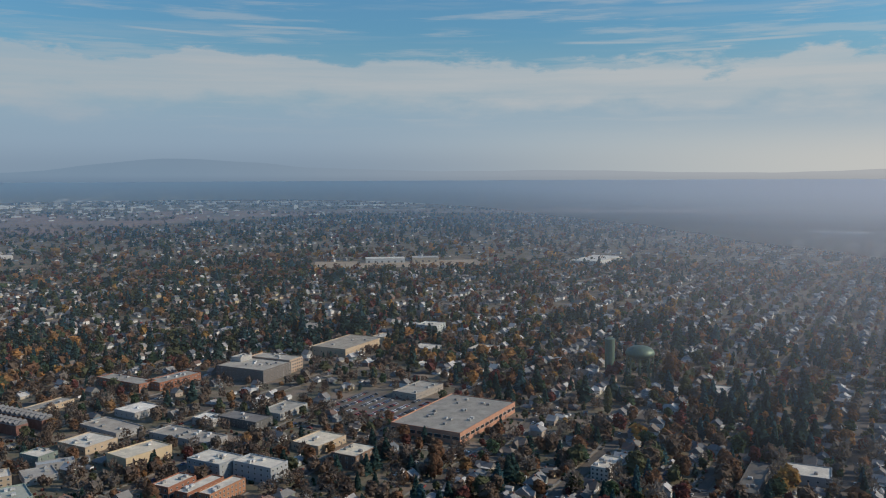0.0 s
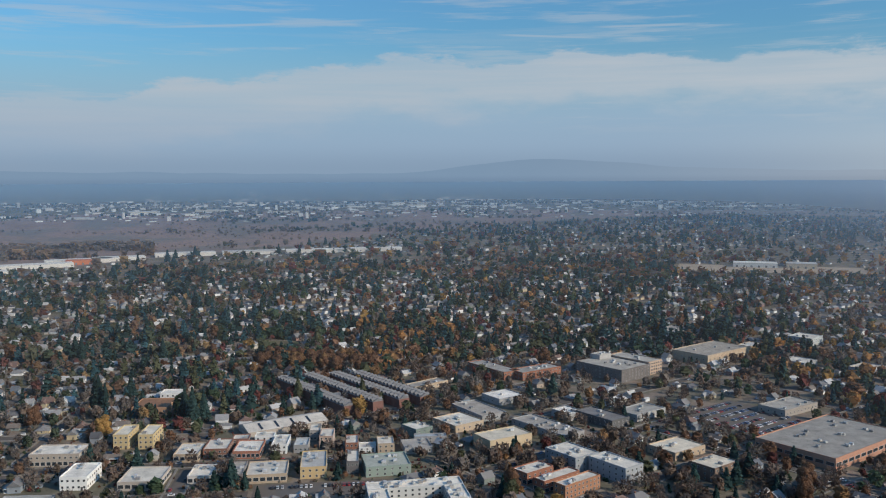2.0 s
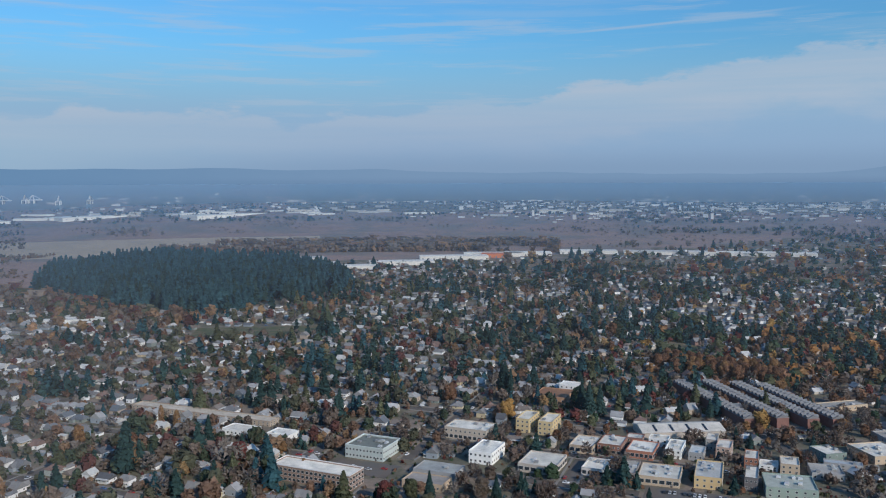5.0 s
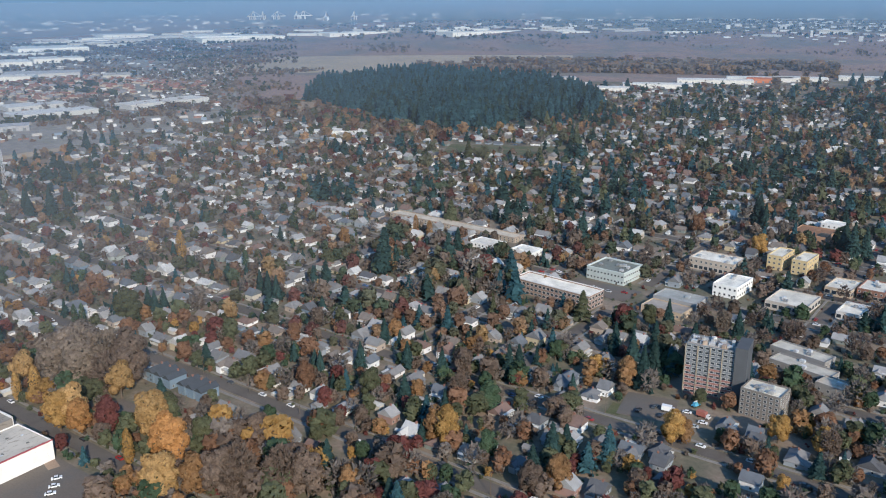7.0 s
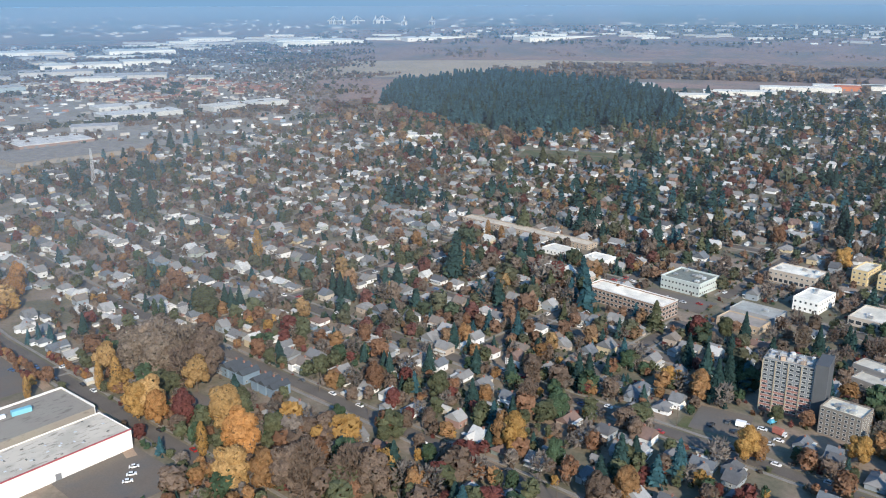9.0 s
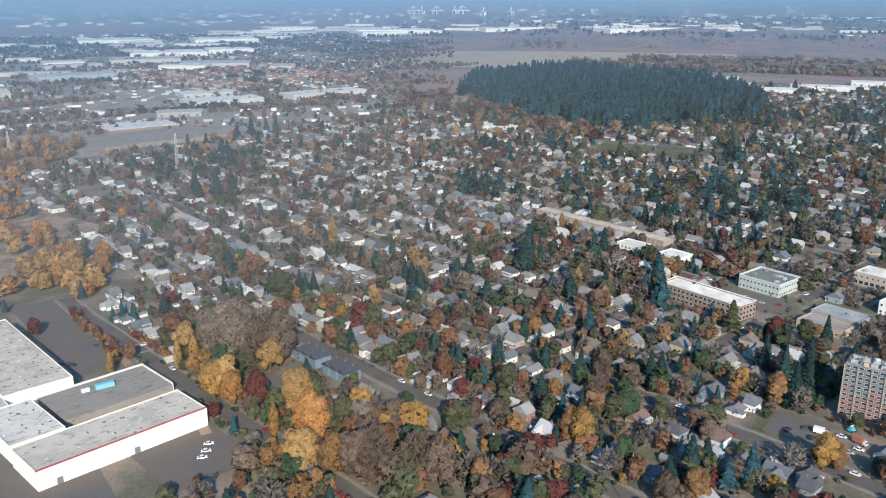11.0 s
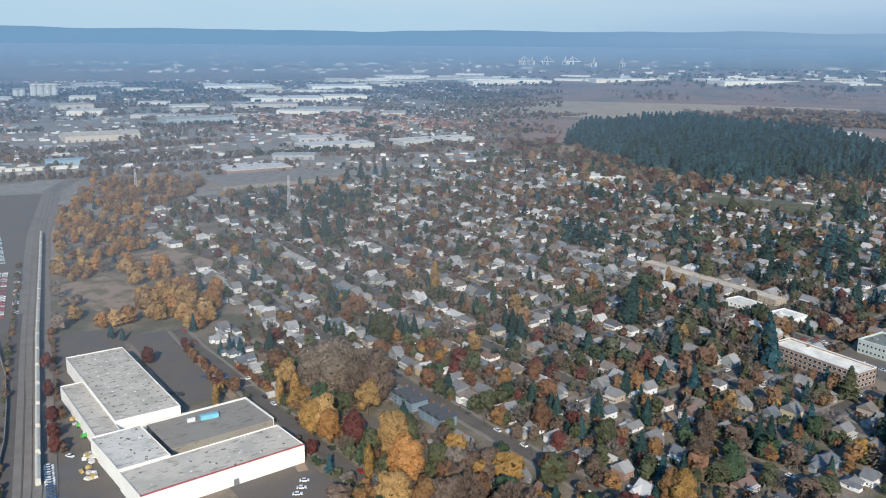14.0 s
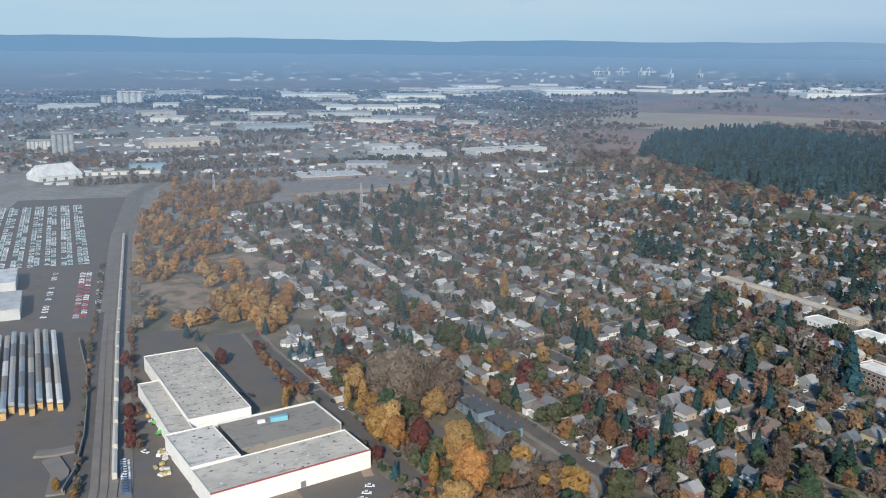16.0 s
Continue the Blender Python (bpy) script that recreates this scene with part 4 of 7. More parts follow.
# the lane between the terminal and the tracks, its low wall and the planted island
strip("road", [(-660, 100), (-623, 92), (-471, 65), (-403, 51), (-340, 38)], 9.0, 0.16, ASPHALT, "dark asphalt lane beside the tracks", reserve=False)
strip("kerb_wall", [(-600, 76), (-566, 73), (-534, 70.5), (-484, 62.5), (-440, 54), (-402, 44), (-384, 36)], 0.5, 0.7, PAVING, "low pale concrete kerb wall", "kerb", reserve=False)
strip("traffic_island", [(-431, 30), (-428, 38), (-428, 48)], 7.0, 0.30, GRAVEL, "gravel planting island between the lanes", "island", reserve=False)
strip("traffic_island", [(-422, 36), (-405, 38), (-384, 33)], 8.0, 0.27, GRAVEL, "gravel planting island between the lanes", "island", reserve=False)

for v in A_ROWS:
    for u0, u1 in ((-1500, BEND), (BEND, 300)):
        street(west(u0, v), west(u1, v), lambda x, y: in_town(x, y) and not in_east(x, y))
for u in A_COLS:
    street(ab(u, 100, GRID_A), ab(u, 1900, GRID_A), lambda x, y: in_town(x, y) and not in_east(x, y) and y > (350 if u > -400 else 0), z=0.056)
for v in B_ROWS:
    street(ab(150, v, GRID_B), ab(1800, v, GRID_B), in_east, z=0.052)
for u in B_COLS:
    street(ab(u, -200, GRID_B), ab(u, 1400, GRID_B), in_east, z=0.058)
for p, q, width, z, name in STREETS:
    strip("road", [p, q], width, z, ASPHALT, "worn grey asphalt street")
    dx, dy = (q[0] - p[0]), (q[1] - p[1])
    n_ = math.hypot(dx, dy)
    if min(math.hypot(*p), math.hypot(*q)) < 700:
        for side in (-1, 1):
            o = side * (width / 2 + 2.4)
            strip("pavement", [(p[0] - dy / n_ * o, p[1] + dx / n_ * o), (q[0] - dy / n_ * o, q[1] + dx / n_ * o)], 1.6, z + 0.03, PAVING, "pale concrete pavement", "pavement", reserve=False)

# ---- houses ----
WALLS = [(0.66, 0.66, 0.66), (0.46, 0.42, 0.36), (0.24, 0.27, 0.30), (0.30, 0.33, 0.31), (0.36, 0.30, 0.25), (0.60, 0.61, 0.61), (0.18, 0.21, 0.20), (0.27, 0.17, 0.145), (0.15, 0.21, 0.27), (0.44, 0.37, 0.25)]
ROOFS = [(0.145, 0.147, 0.152), (0.19, 0.188, 0.186), (0.085, 0.088, 0.096), (0.165, 0.142, 0.125), (0.27, 0.27, 0.27), (0.16, 0.108, 0.092), (0.115, 0.128, 0.145), (0.42, 0.42, 0.41), (0.05, 0.058, 0.068)]
HOUSE_KINDS = []


def house_meshes(k, w, d, h, rise, hip, ell, porch):
    """The shared meshes of one kind of house."""
    wall, roof, porch_bm, chim = bmesh.new(), bmesh.new(), bmesh.new(), bmesh.new()
    e = 0.5
    box(wall, -w / 2, -d / 2, -0.2, w / 2, d / 2, h)
    if not hip:
        for x0, x1 in ((-w / 2, -w / 2 + 0.2), (w / 2 - 0.2, w / 2)):
            prism(wall, x0, -d / 2 + 0.1, x1, d / 2 - 0.1, h + 0.001, rise * (d - 0.2) / (d + 2 * e) * 0.96)
    prism(roof, -w / 2 - e, -d / 2 - e, w / 2 + e, d / 2 + e, h, rise, hip)
    box(roof, -w / 2 - e, -d / 2 - e, h - 0.22, w / 2 + e, d / 2 + e, h - 0.003)
    if ell:
        x0, x1 = -w / 2 + 0.6, -w / 2 + 0.6 + ell
        box(wall, x0, -d / 2 - 3.0, -0.2, x1, -d / 2, h - 0.3)
        prism(wall, x0 + 0.1, -d / 2 - 3.0, x1 - 0.1, -d / 2 - 2.8, h - 0.3, rise * 0.62, along_x=False)
        prism(roof, x0 - 0.4, -d / 2 - 3.4, x1 + 0.4, 0, h - 0.28, rise * 0.72, along_x=False)
    if porch:
        x0 = -w / 2 + (ell + 0.9 if ell else 0.5)
        box(porch_bm, x0, -d / 2 - 2.2, 0, w / 2 - 0.4, -d / 2, 0.5)
        box(porch_bm, x0 - 0.2, -d / 2 - 2.5, 2.7, w / 2 - 0.2, -d / 2, 3.1, top=(0, 0))
        for x in (x0 + 0.1, (x0 + w / 2) / 2, w / 2 - 0.7):
            box(porch_bm, x, -d / 2 - 2.1, 0.5, x + 0.2, -d / 2 - 1.9, 2.7)
    box(chim, w * 0.18, -0.5, h * 0.5, w * 0.18 + 0.9, 0.4, h + rise + 0.7)
    box(chim, w * 0.18 - 0.1, -0.6, h + rise + 0.7, w * 0.18 + 1.0, 0.5, h + rise + 0.9)
    door = bmesh.new()
    dx = w * 0.12
    box(door, dx - 0.5, -d / 2 - 0.07, 0.3, dx + 0.5, -d / 2 + 0.02, 2.4)
    wins = []
    for fl in range(max(1, int(h / 2.7))):
        z = 1.6 + fl * 2.7
        for x in (-w * 0.3, w * 0.34):
            if not (ell and x < 0):
                wins.append(pose(x, -d / 2, z))
        wins.append(pose(-w * 0.1, d / 2, z, 0, 0, 180))
        wins.append(pose(w / 2, d * 0.18, z, 0, 0, 90))
        wins.append(pose(-w / 2, -d * 0.15, z, 0, 0, -90))
    if not hip:
        wins.append(pose(w / 2, 0, h + rise * 0.34, 0, 0, 90))
        wins.append(pose(-w / 2, 0, h + rise * 0.34, 0, 0, -90))
    out = {"wall": mesh_of(wall, "wall", [PAINT]), "roof": mesh_of(roof, "roof", [SHINGLE]), "chimney": mesh_of(chim, "chimney", [BRICK]), "door": mesh_of(door, "door", [PAINT])}
    if porch:
        out["porch"] = mesh_of(porch_bm, "porch", [PAINT])
    else:
        porch_bm.free()
    return out, wins, w, d


for k, a in enumerate(((11, 8.5, 3.0, 3.3, 0, 0, True), (12, 9, 2.8, 2.7, 3.0, 4.4, False), (9.5, 8.5, 4.6, 3.7, 0, 0, True), (13, 8.5, 2.8, 2.9, 0, 5.0, True),
                       (10, 9.5, 4.4, 3.2, 2.6, 4.0, True), (8.5, 11, 3.4, 4.4, 0, 4.2, False), (14, 9, 2.7, 2.4, 3.0, 5.0, False), (7.5, 10.5, 4.8, 4.2, 0, 0, False), (12.5, 6.2, 6.4, 2.4, 0, 0, False))):
    HOUSE_KINDS.append(house_meshes(k, *a))


def flat_arrays(meshes, wins, wall_c, roof_c, windows):
    """The same house as plain arrays of quads, for the joined streets further off."""
    vs, fs, cs, ms, n = [], [], [], [], 0
    kept = (("wall", wall_c, 0), ("roof", roof_c, 1), ("chimney", (0.25, 0.13, 0.1), 0), ("porch", (0.5, 0.49, 0.46), 0))
    items = [(meshes[q], c, m) for q, c, m in (kept if windows else kept[:2]) if q in meshes]
    for me, c, m in items:
        v = np.empty(len(me.vertices) * 3, dtype=np.float32)
        me.vertices.foreach_get("co", v)
        v = v.reshape(-1, 3)
        # the undersides of far houses are never seen
        f = np.array([list(p.vertices) + [p.vertices[-1]] * (4 - len(p.vertices)) for p in me.polygons if windows or p.normal.z > -0.9], dtype=np.int64)
        vs.append(v), fs.append(f + n), cs.append(np.tile(c, (len(v), 1))), ms.append(np.full(len(f), m))
        n += len(v)
    if windows:
        for mat in wins:
            q = np.array([(-0.6, -0.06, -0.6), (0.6, -0.06, -0.6), (0.6, -0.06, 0.6), (-0.6, -0.06, 0.6), (-0.6, 0, -0.6), (0.6, 0, -0.6), (0.6, 0, 0.6), (-0.6, 0, 0.6)])
            r = np.array(mat)
            vs.append(q @ r[:3, :3].T + r[:3, 3])
            fs.append(np.array([(0, 1, 2, 3), (0, 4, 5, 1), (1, 5, 6, 2), (2, 6, 7, 3), (3, 7, 4, 0)]) + n)
            cs.append(np.tile((0.05, 0.055, 0.065), (8, 1))), ms.append(np.zeros(5))
            n += 8
    return np.concatenate(vs), np.concatenate(fs), np.concatenate(cs), np.concatenate(ms).astype(np.int32)


HOUSE_LABELS = ("gabled wooden house with a front porch", "hipped low house with a front wing", "two-storey gabled house with a porch", "gabled bungalow with a front wing", "two-storey hipped house with a porch",
                "tall gabled house with a front wing", "long low hipped ranch house", "narrow two-storey gabled house", "tall narrow row house with a dark roof")
COLOUR_NAMES = ("white", "cream", "slate-blue", "sage", "tan", "white", "green", "red-brown", "blue", "yellow")
HOUSES = []


def plant_house(x, y, angle, r):
    k = r.randrange(8)
    meshes, wins, w, d = HOUSE_KINDS[k]
    if not is_free(x, y, max(w, d) * 0.42):
        return
    take(x, y, w, d, angle, 1.0)
    HOUSES.append((x, y, angle, k, r.choice((0, 1, 2, 3, 4, 5, 6, 7, 8, 9, 0, 5, 0, 2, 6)), r.choice((0, 1, 2, 3, 4, 5, 6, 7, 0, 1, 6, 4, 1, 7, 4)), r.uniform(0.84, 1.1)))


def leafiness(x, y):
    """Some blocks lie under trees, others are open."""
    return noise.noise((x * 0.0055, y * 0.0055, 20.0))


def by_shops(x, y):
    """The blocks of shops and halls, where few houses stand."""
    return (-270 < x < 90 and 470 < y < 690) or (60 < x < 420 and 440 < y < 880 and x + y > 600)


def lay_houses(rows, angle, u0, u1, test, seed, pitch=14.5):
    r = random.Random(seed)
    for v in rows:
        for side in (-1, 1):
            u = u0 + r.uniform(0, 8)
            while u < u1:
                lane = v + side * (16.5 + r.uniform(-1.5, 2.5))
                x, y = west(u, lane) if angle == GRID_A else ab(u, lane, angle)
                if leafiness(x, y) > 0.2 and math.hypot(x, y) > (620 if x > 0 else 900) and r.random() < 0.6:
                    u += pitch
                    continue
                if test(x, y) and (not by_shops(x, y) or r.random() < 0.4) and not (y < 212 and -420 < x < -230) and math.hypot(x, y) > 230 and r.random() < (0.93 if math.hypot(x, y) > 560 or x > 60 else 0.8):
                    plant_house(x, y, angle + (0 if side > 0 else 180) + (90 if r.random() < 0.35 else 0) + r.uniform(-2, 2), r)
                u += pitch + r.uniform(-1, 4)


def homes(wall, roofs, *at):
    """Single known houses, which face the nearest street."""
    r = random.Random(wall * 31 + len(at))
    for x, y in at:
        k = r.choice((0, 1, 2, 3, 5, 7, 4))
        w, d = HOUSE_KINDS[k][2:]
        angle = GRID_A + r.choice((0, 180, 90, 90)) + r.uniform(-3, 3)
        take(x, y, w, d, angle, 1.0)
        HOUSES.append((x, y, angle, k, wall, r.choice(roofs), r.uniform(0.85, 1.0)))


# front gardens and drives that stay open
for x, y, w, d in ((-345, 233, 52, 9), (-352, 213, 30, 14), (-140, 352, 60, 14), (-163, 352, 16, 14), (-120, 372, 46, 20), (-290, 250, 60, 14), (-316, 253, 40, 14), (-600, 190, 112, 52), (-235, 470, 110, 12), (-105, 325, 20, 14), (-190, 540, 90, 14)):
    take(x, y, w, d)
homes(0, (4, 0), (-170, 369), (-458, 303), (-445, 319), (-492, 242), (-302, 312), (-197, 238), (-361, 358), (-351, 366), (-325, 406), (-310, 402), (-334, 468), (-306, 466), (-280, 405), (-261, 439), (-170, 449), (-174, 360), (-161, 313), (-554, 261), (-351, 444), (-429, 237), (-415, 246), (-484, 240), (-515, 247), (-444, 306), (-541, 208), (-521, 198))
homes(1, (3,), (-423, 316))
homes(2, (0, 1), (-327, 321), (-378, 286), (-361, 277), (-378, 243), (-296, 234), (-265, 239), (-221, 233), (-393, 403), (-359, 405), (-270, 437), (-253, 449), (-167, 308), (-133, 317), (-451, 255), (-320, 350))
for x in (-371, -364, -357, -345, -338, -331):
    take(x, 245, 6, 12, 0, 0.5)
    HOUSES.append((x, 245, 90, 8, 8, 8, 1.0))
homes(8, (2,), (-378, 313), (-375, 361), (-375, 390))
homes(2, (6, 2), (-192, 371), (-108, 368), (-93, 364), (-134, 322), (-123, 326), (-239, 395), (-206, 366), (-190, 363), (-181, 318), (-166, 281), (-131, 283), (-119, 318), (-105, 363), (-91, 360), (-45, 367))
homes(4, (3, 1), (-366, 325), (-303, 343), (-388, 360), (-334, 371), (-346, 408), (-265, 398), (-268, 371), (-256, 394), (-235, 373), (-234, 444), (-210, 441), (-204, 406), (-394, 245))
homes(7, (4,), (-241, 281), (-473, 280))
homes(4, (5,), (-248, 239), (-168, 469), (-201, 317))
homes(3, (1,), (-59, 400))


homes(9, (1, 3), (-204, 662))
homes(2, (6, 0), (445, 462), (447, 448), (449, 436), (453, 424), (461, 414), (467, 405))
homes(4, (5, 3), (-258, 612), (-244, 606), (-182, 580))


lay_houses(A_ROWS, GRID_A, -1500, 300, lambda x, y: in_town(x, y) and not in_east(x, y), 11)
lay_houses(B_ROWS, GRID_B, 150, 1800, lambda x, y: in_east(x, y) and in_town(x, y) and math.hypot(x, y) < 1750, 12)
# side streets and back lots
for rows, ang, u0, u1, tst, sd in ((A_ROWS, GRID_A, -1500, 300, lambda x, y: in_town(x, y) and not in_east(x, y), 13), (B_ROWS, GRID_B, 150, 1800, lambda x, y: in_east(x, y) and in_town(x, y) and math.hypot(x, y) < 1750, 14)):
    lay_houses([v + 40 for v in rows], ang, u0, u1, tst, sd, 19)
# the rest of the town, further off, in the same lines
far_r = random.Random(21)
for i in range(15000):
    b = far_r.uniform(-62, 50)
    rr = math.sqrt(far_r.uniform(1150 ** 2, 4500 ** 2))
    x, y = -rr * math.sin(radians(b)), rr * math.cos(radians(b))
    if in_town(x, y) and rr > 1650 and far_r.random() < (0.62 if rr < 2600 else 0.42) * (0.35 if leafiness(x * 0.7, y * 0.5) > 0.1 else 1.15):
        v = round(y / 27) * 27
        plant_house(x, v, far_r.choice((0, 90)) + (30 if in_east(x, y) else 0), far_r)
HOUSES.sort(key=lambda q: math.hypot(q[0], q[1]))

near_count = 212
cache = {}
near_streets, far_streets = Heap(), Heap()
for i, (x, y, angle, k, wc, rc, sc) in enumerate(HOUSES):
    meshes, wins, w, d = HOUSE_KINDS[k]
    if i < near_count:
        ob = thing("house", f"{COLOUR_NAMES[wc]} {HOUSE_LABELS[k]}", "house", pose(x, y, 0, 0, 0, angle) @ Matrix.Scale(0.86 * sc, 4), "houses along the streets")
        for nm, me in meshes.items():
            col = {"wall": WALLS[wc], "roof": ROOFS[rc], "chimney": (0.24, 0.12, 0.09), "door": (0.14, 0.09, 0.06), "porch": (0.52, 0.51, 0.48)}[nm]
            part(nm, me, None, ob, colour=col)
        for m in wins[: 4]:
            part("window", window_of(1.3, 1.4), None, ob, at=m)
    else:
        rr = math.hypot(x, y)
        key = (k, wc, rc, rr < 900)
        if key not in cache:
            cache[key] = flat_arrays(meshes, wins, WALLS[wc], ROOFS[rc], rr < 900)
        v, f, c, ms = cache[key]
        px, py, pz, kk = spot(x, y)
        m = np.array(pose(px, py, pz, 0, 0, angle))
        (near_streets if rr < 1100 else far_streets).put(v * (0.9 * sc * kk) @ m[:3, :3].T + m[:3, 3], f, c, ms)
# garages and garden sheds behind the houses
g_bm = bmesh.new()
box(g_bm, -2.0, -3.0, -0.2, 2.0, 3.0, 2.3)
GARAGE_WALL = mesh_of(g_bm, "garage_wall", [PAINT])
g_bm = bmesh.new()
prism(g_bm, -2.3, -3.3, 2.3, 3.3, 2.3, 1.2, along_x=False)
GARAGE = {"wall": GARAGE_WALL, "roof": mesh_of(g_bm, "garage_roof", [SHINGLE])}
garages = Heap()
g_r = random.Random(77)
for x, y, angle, k, wc, rc, sc in HOUSES + HOUSES:
    rr = math.hypot(x, y)
    if 330 < rr < 1300 and g_r.random() < 0.75:
        u, v = ab(g_r.choice((-1, 1)) * g_r.uniform(3, 7), g_r.uniform(10, 13) * g_r.choice((1, -1)), angle)
        if is_free(x + u, y + v, 2.0) and in_town(x + u, y + v):
            take(x + u, y + v, 4, 6, angle)
            gv, gf, gc, gm = flat_arrays(GARAGE, [], WALLS[g_r.choice((0, 5, 2, 1, wc))], ROOFS[g_r.choice((7, 4, 1, 0, rc))], False)
            m = np.array(pose(x + u, y + v, 0, 0, 0, angle + g_r.choice((0, 90))))
            garages.put(gv * g_r.uniform(0.5, 1.25) @ m[:3, :3].T + m[:3, 3], gf, gc, gm)
garages.link("garages", [PAINTS, SHINGLES], "small garages and sheds behind the houses", "garages")
near_streets.link("houses", [PAINTS, SHINGLES], "many small wooden houses along the further streets", "houses")
far_streets.link("houses", [PAINTS, SHINGLES], "distant carpet of small house roofs", "houses")

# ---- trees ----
# straw, tan and orange: autumn hues lightened to put sunlight into the crowns
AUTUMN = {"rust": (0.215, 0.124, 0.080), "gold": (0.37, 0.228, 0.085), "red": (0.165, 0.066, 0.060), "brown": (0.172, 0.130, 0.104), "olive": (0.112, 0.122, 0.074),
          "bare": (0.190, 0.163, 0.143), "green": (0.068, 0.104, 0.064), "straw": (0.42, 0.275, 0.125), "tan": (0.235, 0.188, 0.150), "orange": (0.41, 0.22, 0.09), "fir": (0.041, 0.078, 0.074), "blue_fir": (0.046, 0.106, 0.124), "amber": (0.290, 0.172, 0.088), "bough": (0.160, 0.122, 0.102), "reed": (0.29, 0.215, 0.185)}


def crown(kind, count, size, seed):
    """Quads of leaf clumps in a crown of height 1: uneven lobes, with gaps."""
    r = np.random.default_rng(seed)
    n = count
    if kind == "fir":
        h = r.random(n) ** 0.8
        a = r.random(n) * 2 * math.pi
        tiers = 0.82 + 0.18 * np.sign(np.sin(h * 55))
        rad = (1 - h) * 0.22 * tiers * (0.75 + 0.35 * r.random(n)) + 0.008
        c = np.stack([rad * np.cos(a), rad * np.sin(a), 0.08 + 0.92 * h], -1)
        out = np.stack([np.cos(a), np.sin(a), np.full(n, 0.9)], -1)
        sz = size * (0.6 + 0.8 * (1 - h)) * (0.7 + 0.6 * r.random(n))
    elif kind == "column":
        h = r.random(n)
        a = r.random(n) * 2 * math.pi
        rad = 0.15 * np.sin(np.clip(h * 0.9 + 0.1, 0, 1) * math.pi) ** 0.6 * (0.7 + 0.4 * r.random(n))
        c = np.stack([rad * np.cos(a), rad * np.sin(a), 0.08 + 0.92 * h], -1)
        out = np.stack([np.cos(a), np.sin(a), np.full(n, 0.3)], -1)
        sz = size * (0.7 + 0.6 * r.random(n))
    else:
        # a heap of domes: the leaves stand on their outer skin, with larger ones beneath that close the gaps
        k = 11 if n > 100 else 7 if n > 30 else 4
        la = np.arange(k) * 2.4 + r.uniform(-0.4, 0.4, k)
        lz = np.linspace(0.27, 0.84, k) + r.uniform(-0.05, 0.05, k)
        lr = r.uniform(0.115, 0.185, k) * (1.0 if k > 4 else 1.25)
        ring = np.sqrt(np.clip(1 - ((lz - 0.48) / 0.50) ** 2, 0.02, 1)) * 0.30 - lr * r.uniform(0.55, 0.95, k)
        lc = np.stack([ring * np.cos(la), ring * np.sin(la), lz], -1)
        lc, lr = np.concatenate([lc, [(0, 0, 0.50), (0, 0, 0.70)]]), np.concatenate([lr, [0.215, 0.17]])
        i = r.choice(len(lr), n * 5, p=lr ** 2 / (lr ** 2).sum())
        d = r.normal(size=(n * 5, 3))
        d[:, 2] += 0.2
        d /= np.linalg.norm(d, axis=1)[:, None]
        beneath = r.random(n * 5) < 0.28
        shell = np.where(beneath, 0.84, 1.0 - 0.10 * r.random(n * 5) + 0.10 * r.random(n * 5) ** 4)
        c = lc[i] + d * (lr[i] * shell)[:, None]
        gap = np.linalg.norm(c[:, None] - lc[None], axis=2) / lr[None]
        keep = np.flatnonzero((gap.min(axis=1) > 0.82) & (c[:, 2] > 0.13))[:n]
        n = len(keep)
        c, d, beneath = c[keep], d[keep], beneath[keep]
        out = (c - np.array([0, 0, 0.45])) * 1.2 + d * 0.9
        sz = size * (0.6 + 0.8 * r.random(n)) * np.where(beneath, 1.8, 1.0)
        if kind == "twigs":
            # fine bundles of twigs, which leave gaps between them
            d = (c - np.array([0, 0, 0.25])) * 0.8 + r.normal(0, 0.26, (n, 3))
            d /= np.linalg.norm(d, axis=1)[:, None]
            s = np.cross(d, r.normal(size=(n, 3)))
            s /= np.linalg.norm(s, axis=1)[:, None]
            sz = sz[:, None]
            v = np.stack([c - s * sz * 0.26, c + s * sz * 0.26, c + d * sz * 1.1], 1).reshape(-1, 3)
            return v, np.arange(n * 3).reshape(-1, 3)[:, (0, 1, 2, 2)]
    out = out / np.linalg.norm(out, axis=1)[:, None] + r.normal(0, 0.30, (n, 3))
    out /= np.linalg.norm(out, axis=1)[:, None]
    s = np.cross(out, r.normal(size=(n, 3)))
    s /= np.linalg.norm(s, axis=1)[:, None]
    u = np.cross(out, s)
    sz = sz[:, None] / 2
    asp = r.uniform(0.7, 1.3, n)[:, None]
    v = np.stack([c - s * sz * asp - u * sz * 0.8, c + s * sz * asp - u * sz * 0.6, c + u * sz * 1.15], 1).reshape(-1, 3)
    return v, np.arange(n * 3).reshape(-1, 3)[:, (0, 1, 2, 2)]


